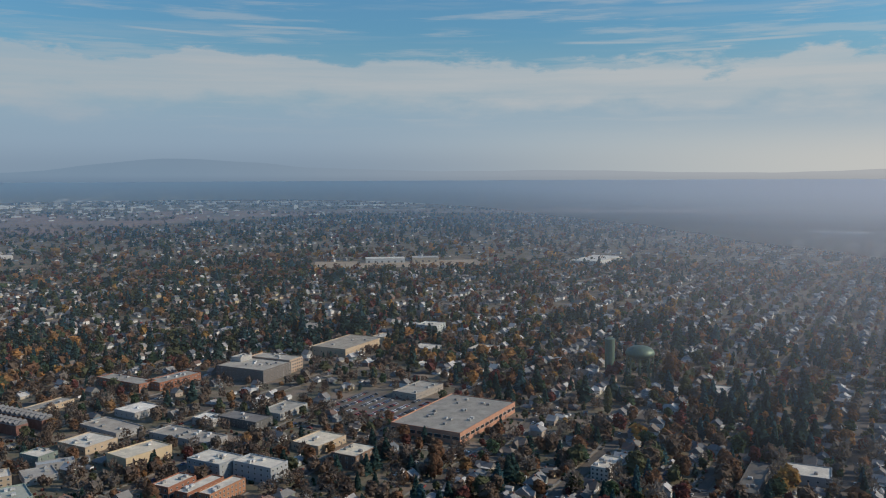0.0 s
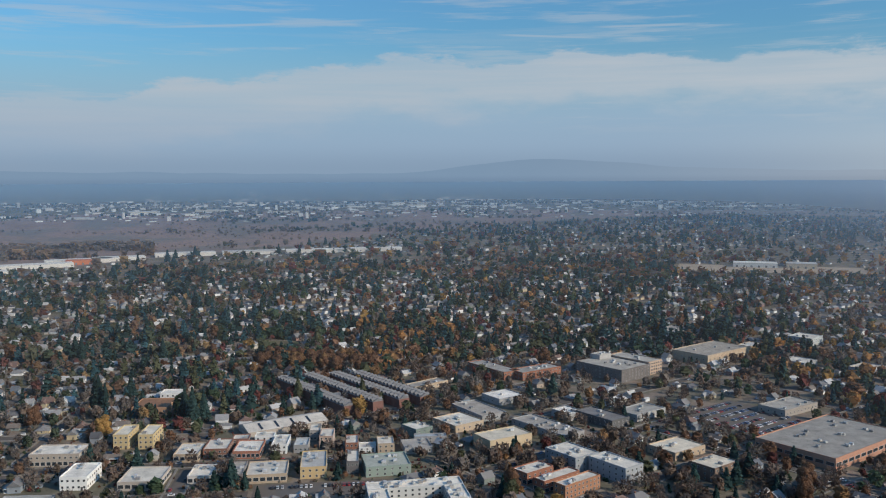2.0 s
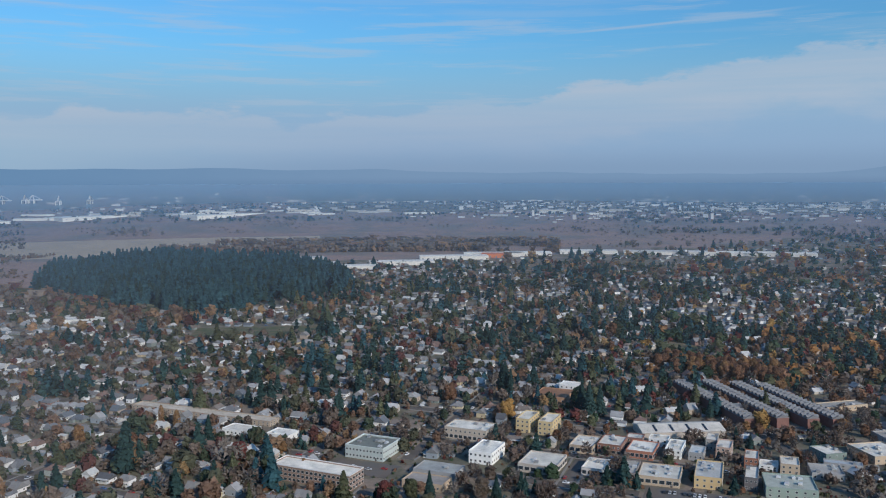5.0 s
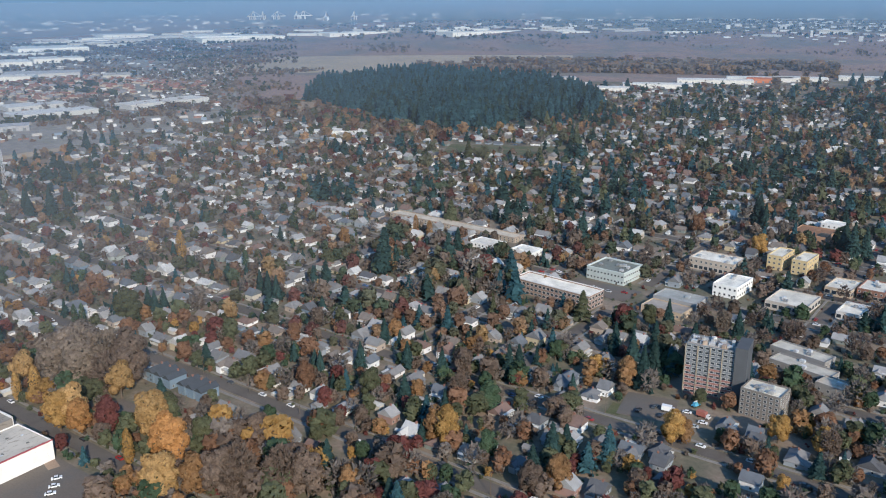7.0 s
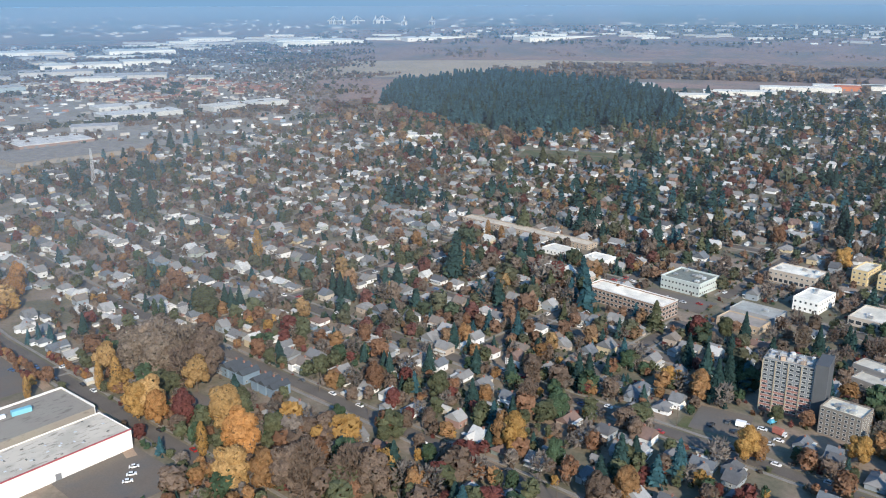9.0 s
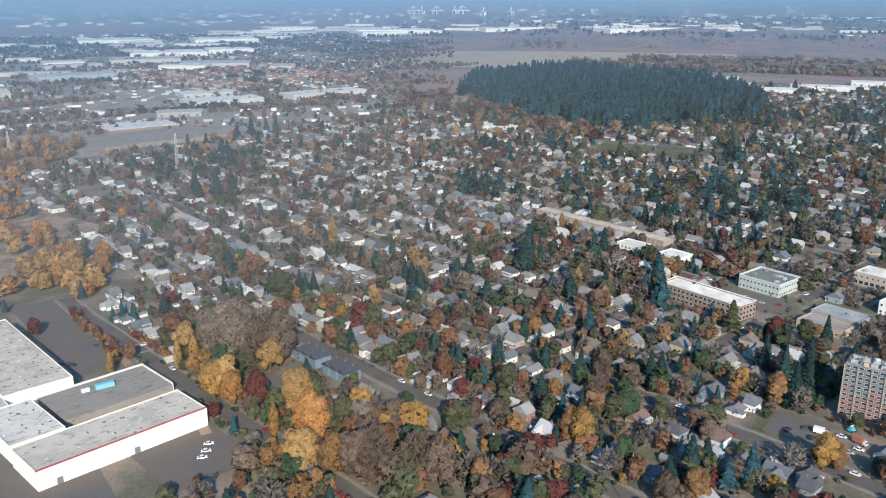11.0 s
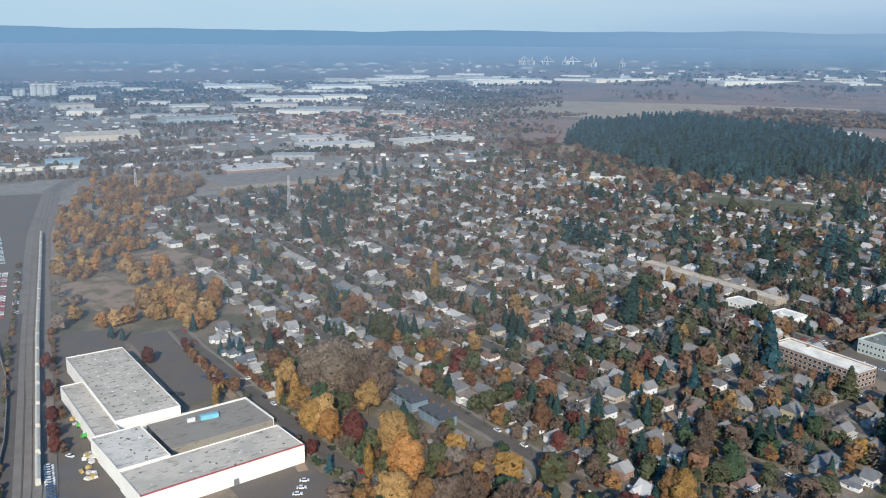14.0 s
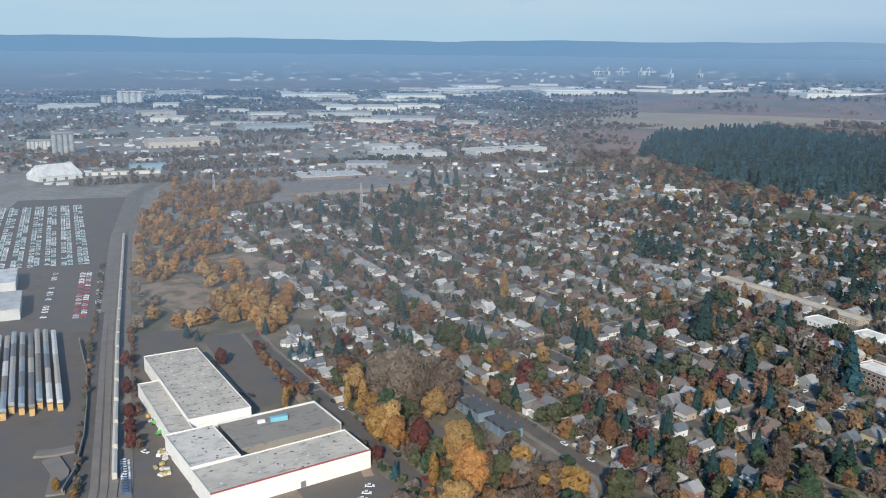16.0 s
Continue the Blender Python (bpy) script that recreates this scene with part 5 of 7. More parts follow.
def limbs(kind, seed):
    """A tapered trunk with limbs, in a tree of height 1."""
    r = random.Random(seed)
    bm = bmesh.new()
    top = 0.97 if kind in ("fir", "column") else 0.62
    tube(bm, 0, 0, -0.02, top, 0.024, 0.005, 7)
    if kind == "fir":
        for i in range(14):
            z, a = 0.12 + 0.055 * i, r.uniform(0, 6.28)
            q = 0.2 * (1 - z)
            beam(bm, (0, 0, z), (q * math.cos(a), q * math.sin(a), z - 0.02), 0.004)
    else:
        for i in range(12 if kind != "bare" else 26):
            z, a = r.uniform(0.2, 0.55), r.uniform(0, 6.28)
            q = r.uniform(0.16, 0.30) * (0.4 if kind == "column" else 1)
            tip = (q * math.cos(a), q * math.sin(a), z + r.uniform(0.14, 0.38))
            beam(bm, (0, 0, z), tip, 0.0045)
            if kind == "bare":
                for j in range(3):
                    beam(bm, tip, (tip[0] + r.uniform(-0.1, 0.1), tip[1] + r.uniform(-0.1, 0.1), tip[2] + r.uniform(0.03, 0.16)), 0.002)
    return mesh_of(bm, "trunk", [BARK])


def crown_mesh(kind, count, size, seed):
    v, f = crown(kind, count, size, seed)
    me = bpy.data.meshes.new("crown")
    me.from_pydata(v.tolist(), [], f[:, :3].tolist())
    me.materials.append(LEAF)
    return me


SHAPES = {"round": ("round", 2700, 0.042), "bare": ("twigs", 2700, 0.052), "fir": ("fir", 1300, 0.066), "column": ("column", 1000, 0.042)}
NEAR = {s: [(limbs("bare" if s == "bare" else k, 40 + i), crown_mesh(k, n, z, 50 + i)) for i in range(4)] for s, (k, n, z) in SHAPES.items()}
TREE_LABELS = {"rust": "rust-brown leaved street tree", "gold": "golden-yellow maple tree in leaf", "red": "deep red maple tree in leaf", "brown": "brown half-bare autumn tree", "olive": "olive-green leaved garden tree",
               "straw": "straw-yellow autumn tree in thin leaf", "tan": "pale tan half-bare autumn tree", "orange": "bright orange autumn maple tree", "bare": "grey-brown leafless tree with fine twigs", "green": "green leafy garden tree crown", "fir": "tall dark green fir tree", "blue_fir": "blue-green conical spruce tree", "amber": "amber orange autumn maple tree", "bough": "dark brown leafless street tree"}
TREES = []


def tree_at(x, y, h, colour, shape, r, known=False):
    TREES.append((x, y, h, colour, shape, r.random(), known))


def pick(r):
    q = r.random()
    for colour, shape, upto in (("rust", "round", 0.12), ("brown", "round", 0.26), ("bare", "bare", 0.42), ("gold", "round", 0.475), ("amber", "round", 0.51), ("red", "round", 0.565),
                                ("olive", "round", 0.73), ("green", "round", 0.84), ("blue_fir", "fir", 0.90), ("fir", "fir", 1.01)):
        if q < upto:
            return colour, shape
    return "fir", "fir"


def grow(count, r0, r1, b0, b1, test, seed, lo=6, hi=15):
    r = random.Random(seed)
    for i in range(count):
        b, rr = r.uniform(b0, b1), math.sqrt(r.uniform(r0 * r0, r1 * r1))
        x, y = -rr * math.sin(radians(b)), rr * math.cos(radians(b))
        # groves of firs and of leafy trees
        grove = noise.noise((x * 0.006, y * 0.006, 2.0))
        if not test(x, y) or not is_free(x, y, 1.6 if rr < 640 else 0.6):
            continue
        lush = leafiness(x, y)
        if rr > 620 and lush < -0.15 and r.random() < 0.35:
            continue
        # few and low trees stand between the shops
        shops = by_shops(x, y)
        if shops and r.random() < (0.3 if x < 60 else 0.3):
            continue
        # the streets lie open on their sunny side
        if rr < 900 and x < 60 and r.random() < 0.4 and any(0 < v - (y - west(x, 0)[1]) < 24 for v in A_ROWS):
            continue
        colour, shape = pick(r)
        if x > -250 and rr > 900 and r.random() < 0.18:
            colour, shape = "fir", "fir"
        if shape == "fir" and rr < 470 and r.random() < 0.5:
            colour, shape = "olive", "round"
        if rr > 430 and grove > (0.34 if x < -150 and rr < 1000 else 0.24) and r.random() < 0.4:
            colour, shape = ("fir", "fir") if r.random() < 0.8 else ("blue_fir", "fir")
        if rr > (620 if x > 0 else 900) and lush > 0.2 and r.random() < 0.3:
            colour, shape = r.choice((('amber', 'round'), ('rust', 'round'), ('fir', 'fir'), ('orange', 'round')))
        if shops:
            colour, shape = r.choice((("bough", "bare"), ("bough", "bare"), ("bough", "round"), ("bare", "bare"), ("rust", "round"), ("brown", "round"), ("bough", "bare"), ("fir", "fir")))
        h = lo + (hi - lo) * r.random() ** 1.4 * (0.75 if shops else 1)
        if shape == "fir":
            h = h * 1.2 + (r.uniform(3, 9) if grove > 0.2 else 0)
        tree_at(x, y, h, colour, shape, r)


# the known trees near the camera
def stand(colour, shape, *at):
    """Single known trees: x, y and height of each."""
    for x, y, h in at:
        tree_at(x, y, h * (1.0 if shape == "fir" else 1.36 if y < 240 and x < -200 else 1.15), colour, shape, rng, True)
        take(x, y, 3, 3)


stand("olive", "round", (-456, 284, 20), (-327, 219, 11), (-293, 213, 11), (-331, 273, 12), (-263, 293, 15), (-254, 245, 8), (-190, 469, 13), (-126, 384, 8), (-88, 414, 9), (-348, 361, 9), (-433, 439, 13), (-363, 264, 10), (560, 520, 18))
stand("fir", "fir", (-462, 303, 17), (-455, 303, 16), (-454, 309, 17), (-552, 300, 15), (-427, 367, 19), (-417, 365, 20), (-410, 366, 18), (-306, 301, 13), (-328, 303, 12), (-292, 318, 16), (-245, 298, 17), (-219, 354, 20), (-216, 359, 19), (-157, 385, 24), (-171, 403, 23), (-187, 415, 21), (-159, 404, 22), (-178, 470, 20), (-140, 484, 17), (-281, 361, 11), (-368, 516, 25), (-489, 219, 14), (-440, 232, 14), (-752, 402, 30))
stand("fir", "fir", (-760, 385, 28), (-745, 415, 30), (-775, 390, 26), (-120, 690, 30), (-128, 700, 28), (-112, 695, 26))
stand("green", "column", (-476, 260, 13), (-474, 264, 13), (-475, 396, 15))
stand("rust", "round", (-347, 321, 12), (-297, 281, 14), (-316, 271, 9), (-413, 488, 14), (-320, 382, 8), (600, 575, 24), (607, 583, 20))
stand("straw", "round", (-419, 197, 15), (-357, 187, 17), (-271, 174, 17), (-318, 204, 18), (-366, 219, 15))
stand("orange", "round", (-348, 186, 14), (-292, 194, 18), (-600, 225, 13), (-612, 232, 14), (-590, 222, 12))
stand("gold", "round", (-359, 182, 16), (-203, 276, 18), (-185, 387, 10), (-122, 338, 15), (-84, 368, 13), (-70, 325, 9), (-180, 655, 17))
stand("gold", "column", (-405, 186, 12), (-306, 183, 13), (-535, 384, 22), (-422, 156, 10), (-406, 196, 12))
stand("tan", "round", (-407, 210, 22), (-404, 221, 24), (-392, 214, 23), (-412, 228, 21))
stand("tan", "bare", (-400, 216, 23), (-388, 224, 22), (-149, 484, 13))
stand("brown", "round", (-376, 232, 23), (-252, 189, 18), (-271, 227, 13), (-225, 211, 16), (-153, 266, 13), (-168, 322, 11), (-247, 268, 10), (-296, 264, 8), (-256, 262, 9))
stand("brown", "bare", (-375, 219, 17), (-245, 192, 18), (-233, 205, 16), (-98, 401, 12), (-62, 367, 12), (-239, 340, 13), (-226, 317, 12))
stand("amber", "round", (-263, 185, 15), (-244, 307, 10), (-210, 220, 12), (-209, 278, 16), (-165, 383, 14), (-119, 342, 12), (-145, 275, 15), (-276, 491, 9), (-303, 361, 11), (-465, 492, 13), (-308, 519, 9))
stand("red", "round", (-338, 194, 14), (-284, 225, 8), (-275, 273, 10), (-211, 235, 9), (-201, 457, 14), (-119, 302, 7), (-328, 495, 14), (-427, 203, 8), (440, 640, 16), (468, 372, 12), (-521, 174, 6))
stand("green", "round", (-325, 213, 9), (-280, 241, 11), (-226, 245, 9), (-207, 317, 14), (-182, 278, 13), (-211, 390, 11))
stand("rust", "round", (-242, 691, 17), (101, 496, 17), (284, 482, 17), (609, 583, 20), (408, 380, 15), (272, 464, 15), (440, 373, 14), (207, 850, 18), (-357, 960, 18), (-42, 1160, 16), (-156, 1063, 16))
stand("fir", "fir", (-207, 744, 30), (-212, 752, 27), (-200, 738, 24), (-280, 949, 27), (-192, 936, 26), (165, 942, 22), (175, 950, 20), (150, 938, 21))
stand("amber", "column", (-417, 544, 15), (-438, 552, 15))
stand("red", "round", (-533, 93, 8), (-489, 85, 7.5), (-452, 79, 7), (-431, 75, 7), (-414, 72, 7), (-507, 146, 8.5))
stand("amber", "round", (-506, 173, 4.2), (-498, 172, 4.5), (-491, 173, 4.0), (-480, 172, 4.2), (-470, 173, 4.0))
stand("rust", "round", (-502, 171, 4.0), (-486, 173, 4.6), (-475, 171, 4.0), (-464, 173, 4.4), (-456, 172, 4.8), (-449, 171, 4.2), (-443, 171, 4.0))
stand("gold", "round", (-434, 163, 6), (-388, 34, 5))
stand("blue_fir", "fir", (-445, 243, 13), (-569, 141, 11), (-560, 146, 9), (-551, 191, 13), (-494, 194, 13), (-490, 199, 12), (-497, 189, 10))
stand("olive", "column", (470, 520, 21))
grow(2000, 285, 640, -62, -5, in_town, 30, 6, 16)
grow(2100, 285, 640, -5, 66, in_town, 31, 4, 14)
grow(4400, 640, 1150, -62, 5, in_town, 32, 5, 14)
grow(3300, 640, 1150, 5, 72, in_town, 36, 4, 12)
grow(8500, 1150, 2000, -62, 66, in_town, 33, 6, 14)
grow(9500, 2000, 4500, -62, 40, in_town, 34, 8, 19)
fir_r = random.Random(44)
for i in range(1500):
    b, rr = fir_r.uniform(-30, 36), math.sqrt(fir_r.uniform(480 ** 2, 1700 ** 2))
    x, y = -rr * math.sin(radians(b)), rr * math.cos(radians(b))
    if in_town(x, y) and is_free(x, y, 0.8) and not by_shops(x, y) and noise.noise((x * 0.008, y * 0.008, 6.0)) > -0.15:
        tree_at(x, y, fir_r.uniform(11, 24), fir_r.choice(("fir", "blue_fir", "fir", "olive")), "fir", fir_r)
# dark firs and evergreens in the northern gardens
for i in range(900):
    b, rr = fir_r.uniform(2, 40), math.sqrt(fir_r.uniform(300 ** 2, 1250 ** 2))
    x, y = -rr * math.sin(radians(b)), rr * math.cos(radians(b))
    if in_town(x, y) and is_free(x, y, 1.2) and not by_shops(x, y) and noise.noise((x * 0.01, y * 0.01, 12.0)) > -0.05:
        tree_at(x, y, fir_r.uniform(8, 19), *fir_r.choice((("fir", "fir"), ("fir", "fir"), ("green", "round"), ("olive", "round"), ("blue_fir", "fir"))), fir_r)
# scrub and young trees in the near gardens
grow(1500, 285, 520, -6, 68, lambda x, y: in_town(x, y) and not by_shops(x, y), 38, 3.5, 9)
grow(150, 240, 330, 30, 66, lambda x, y: y > 178 and x < -150, 39, 9, 17)
grow(380, 330, 660, 6, 52, lambda x, y: in_town(x, y) and not by_shops(x, y), 40, 7, 15)
grow(200, 340, 700, 2, 50, lambda x, y: in_town(x, y) and not by_shops(x, y) and noise.noise((x * 0.012, y * 0.012, 9.0)) > 0.12, 41, 12, 20)
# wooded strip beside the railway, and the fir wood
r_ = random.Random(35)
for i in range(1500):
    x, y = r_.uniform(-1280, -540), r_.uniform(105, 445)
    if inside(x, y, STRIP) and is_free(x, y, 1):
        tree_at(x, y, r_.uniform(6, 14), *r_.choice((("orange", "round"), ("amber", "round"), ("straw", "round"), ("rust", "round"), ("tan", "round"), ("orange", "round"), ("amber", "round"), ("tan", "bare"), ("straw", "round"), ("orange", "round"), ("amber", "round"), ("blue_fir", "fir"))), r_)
for i in range(3400):
    x, y = r_.uniform(-1420, -620), r_.uniform(960, 1780)
    if inside(x, y, WOOD):
        tree_at(x, y, r_.uniform(22, 36) + 9 * noise.noise((x * 0.012, y * 0.012, 4.0)), r_.choice(("fir", "blue_fir", "blue_fir", "blue_fir")), "fir", r_)
for i in range(90):
    t = i / 90
    tree_at(-84 + 120 * t + r_.uniform(-6, 6), 862 + 20 * (1 - t) + r_.uniform(-8, 40), r_.uniform(13, 19), r_.choice(("rust", "rust", "amber")), "round", r_, True)
for i in range(220):
    x, y = (r_.uniform(-260, 90), r_.uniform(455, 690)) if i % 2 else (r_.uniform(60, 420), r_.uniform(450, 860))
    if by_shops(x, y) and is_free(x, y, 0.2):
        tree_at(x, y, r_.uniform(6, 12), "bough", "bare", r_)
for i in range(260):
    t = r_.random()
    x, y = -1230 + 500 * t + r_.gauss(0, 18), 1130 - 150 * t + r_.gauss(-25, 28)
    if not inside(x, y, WOOD):
        tree_at(x, y, r_.uniform(9, 19), r_.choice(("red", "rust", "amber", "brown", "tan", "olive")), "round", r_)
# trees along the kerbs
for p, q, width, z, name in STREETS:
    n_ = math.hypot(q[0] - p[0], q[1] - p[1])
    at = 4.0
    while at < n_:
        for side in (-1, 1):
            x = p[0] + (q[0] - p[0]) * at / n_ - side * (q[1] - p[1]) / n_ * 7.4
            y = p[1] + (q[1] - p[1]) * at / n_ + side * (q[0] - p[0]) / n_ * 7.4
            if r_.random() < (0.2 if side > 0 and x < 60 and y < 300 else 0.45) and is_free(x, y, 0.3) and math.hypot(x, y) > 290:
                tree_at(x, y, r_.uniform(4.5, 11), r_.choice(("rust", "brown", "bare", "olive", "amber", "bare", "red", "green", "olive")), "round", r_)
        at += r_.uniform(9, 17)
# red hedges on both sides of the street by the factory, and the golden grove at its end
for i in range(46):
    t = r_.random()
    x, y = (-520 + 78 * t, 175 - 7 * t + r_.uniform(-2.5, 2.5)) if i % 2 else (-473 + 53 * t, 188.5 + r_.uniform(-1.5, 2))
    tree_at(x, y, r_.uniform(3, 5.8), r_.choice(("red", "rust", "rust", "brown", "red", "orange")), "round", r_)
for i in range(64):
    a, q = r_.uniform(0, 2 * math.pi), math.sqrt(r_.random())
    tree_at(-603 + 50 * q * math.cos(a), 196 + 21 * q * math.sin(a), r_.uniform(8, 14), r_.choice(("gold", "straw", "straw", "orange", "gold", "amber")), "round", r_)
# row of red trees beside the rails
for i in range(20):
    x = -415 - i * 9.5 + r_.uniform(-3, 3)
    tree_at(x, rail_y(x) + 13 + r_.uniform(-1.5, 1.5), r_.uniform(2.5, 6.0), r_.choice(("rust", "rust", "red", "brown")), "round", r_)
for i in range(70):
    x = -370 - i * 6.5
    if r_.random() < 0.7:
        tree_at(x, rail_y(x) - 14 + r_.uniform(-1.5, 1.5), r_.uniform(2.5, 6), r_.choice(("brown", "amber", "olive", "bare")), "round", r_)
# tree lines and thickets in the marshes
for i in range(6500):
    b = r_.uniform(-10, 60)
    rr = r_.uniform(1, 2.6) * np.interp(b, EDGE_AT, EDGE_R)
    x, y = -rr * math.sin(radians(b)), rr * math.cos(radians(b))
    if not in_town(x, y) and not inside(x, y, WOOD) and not (x < -300 and y < rail_y(x) + 60) and noise.noise((x * 0.0012, (y + 0.6 * x) * 0.0045, 5.0)) > 0.22 and not (27 < b < 53 and 2400 < rr < 3200):
        tree_at(x, y, r_.uniform(4, 8), r_.choice(("reed", "bare", "reed", "tan", "reed")), "round", r_)
# the tall tree belt behind the fir wood
for i in range(1500):
    b, rr = r_.uniform(12, 38), r_.uniform(2330, 2700)
    x, y = -rr * math.sin(radians(b)), rr * math.cos(radians(b))
    if not in_town(x, y) and noise.noise((x * 0.004, y * 0.004, 31.0)) > -0.25 and is_free(x, y, 3):
        tree_at(x, y, r_.uniform(12, 21), r_.choice(("tan", "bare", "rust", "bough", "brown", "amber", "bare")), "round", r_)
# thickets between the works and the marsh
for i in range(700):
    b, rr = 52 + r_.gauss(0, 1.6), math.sqrt(r_.uniform(1600 ** 2, 3400 ** 2))
    x, y = -rr * math.sin(radians(b)), rr * math.cos(radians(b))
    if not in_town(x, y) and is_free(x, y, 3):
        tree_at(x, y, r_.uniform(4, 10), r_.choice(("reed", "bare", "brown", "tan", "olive")), "round", r_)
# rows of trees along the roads and lots of the industrial district
for i in range(150):
    b, rr = r_.uniform(50, 86), math.sqrt(r_.uniform(1300 ** 2, 4200 ** 2))
    x, y, a = -rr * math.sin(radians(b)), rr * math.cos(radians(b)), radians(r_.choice((84, 84, 174)) + r_.uniform(-4, 4))
    kinds = r_.choice((("bare", "brown", "rust"), ("fir", "olive", "green"), ("amber", "tan", "brown"), ("bare", "bough")))
    for j in range(r_.randrange(10, 34)):
        px, py = x + 9 * j * math.cos(a) + r_.uniform(-3, 3), y + 9 * j * math.sin(a) + r_.uniform(-3, 3)
        if not in_town(px, py) and py > rail_y(px) - 420 and is_free(px, py, 3):
            tree_at(px, py, r_.uniform(6, 13), r_.choice(kinds), "round", r_)

for i in range(9000):
    b, rr = r_.uniform(46, 88), math.sqrt(r_.uniform(1300 ** 2, 4300 ** 2))
    x, y = -rr * math.sin(radians(b)), rr * math.cos(radians(b))
    if not in_town(x, y) and y > rail_y(x) - (420 if x < -1500 else 60) and (x < -1350 or y > 450) and noise.noise((x * 0.004, y * 0.004, 8.0)) > -0.1:
        tree_at(x, y, r_.uniform(4, 10), r_.choice(("brown", "bare", "rust", "olive", "fir", "brown", "bare")), "round", r_)
# woods and tree lines of the far plain
for i in range(9000):
    b, rr = r_.uniform(-62, 50), r_.uniform(2500, 7800)
    x, y = -rr * math.sin(radians(b)), rr * math.cos(radians(b))
    if not in_town(x, y) and noise.noise((x * 0.0011, y * 0.0022, 15.0)) > (0.0 if b < 8 or rr > 4200 else 0.2) and not (27 < b < 53 and rr < 3200):
        tree_at(x, y, r_.uniform(9, 17), r_.choice(("bare", "olive", "fir", "brown", "bare") if b < 8 or rr > 4200 else ("reed", "bare", "tan")), "round", r_)
for i in range(5000):
    b, rr = r_.uniform(-62, 82), r_.uniform(6500, 15000)
    x, y = -rr * math.sin(radians(b)), rr * math.cos(radians(b))
    if noise.noise((x * 0.0006, y * 0.0012, 16.0)) > 0.05:
        tree_at(x, y, r_.uniform(12, 19), r_.choice(("bare", "olive", "fir", "brown", "fir")), "round", r_)
# trees round the factory's car park and along the tracks
for i in range(34):
    tree_at(r_.uniform(-300, -240), r_.uniform(160, 178), r_.uniform(4, 9), r_.choice(("brown", "olive", "rust", "amber")), "round", r_)
for i in range(26):
    tree_at(r_.uniform(-300, -215), r_.uniform(190, 232), r_.uniform(11, 18), r_.choice(("brown", "bare", "amber", "bare", "rust", "brown", "gold")), r_.choice(("round", "round", "bare")), r_)
# shrubs and hedges in the gardens
bushes = Heap()
BUSH = [crown("round", 26, 0.42, 90 + i) for i in range(6)]
for i in range(8000):
    b, rr = r_.uniform(-62, 66), math.sqrt(r_.uniform(285 ** 2, 700 ** 2))
    x, y = -rr * math.sin(radians(b)), rr * math.cos(radians(b))
    if in_town(x, y) and is_free(x, y, -0.6):
        v, f = BUSH[i % 6]
        h = r_.uniform(1.0, 2.8)
        bushes.put(v * np.array((h * 1.3, h * 1.3, h)) + np.array((x, y, -0.2 * h)), f, np.array(AUTUMN[r_.choice(("brown", "olive", "green", "rust", "bare", "red", "olive", "green"))]) * r_.uniform(0.7, 1.1))
SCRUB = [crown("round", 18, 0.5, 120 + i) for i in range(6)]
for i in range(12000):
    b, rr = r_.uniform(-40, 68), math.sqrt(r_.uniform(480 ** 2, 1150 ** 2))
    x, y = -rr * math.sin(radians(b)), rr * math.cos(radians(b))
    if in_town(x, y) and not by_shops(x, y) and is_free(x, y, 0.3):
        v, f = SCRUB[i % 6]
        h = r_.uniform(2.2, 6.5)
        bushes.put(v * np.array((h * 0.9, h * 0.9, h)) + np.array((x, y, -0.1 * h)), f, np.array(AUTUMN[r_.choice(("brown", "olive", "bough", "bare", "tan", "brown", "green", "bare", "rust", "fir"))]) * r_.uniform(0.75, 1.15))
bushes.link("shrubs", [LEAVES], "low garden shrubs and hedges round the houses", "shrubs")
TREES.sort(key=lambda q: math.hypot(q[0], q[1]) - 5000 * q[6])
FAR_CROWNS = {}
for s, (k, n, z) in SHAPES.items():
    FAR_CROWNS[s] = [[crown(k, c, zz * (0.8 if s == "column" else 0.8 if s == "bare" else 1), 70 + i) for i in range(6)] for c, zz in ((280, 0.120), (150, 0.165), (44, 0.30), (8, 0.60))]
close_wood, near_wood, mid_wood, far_wood = Heap(), Heap(), Heap(), Heap()
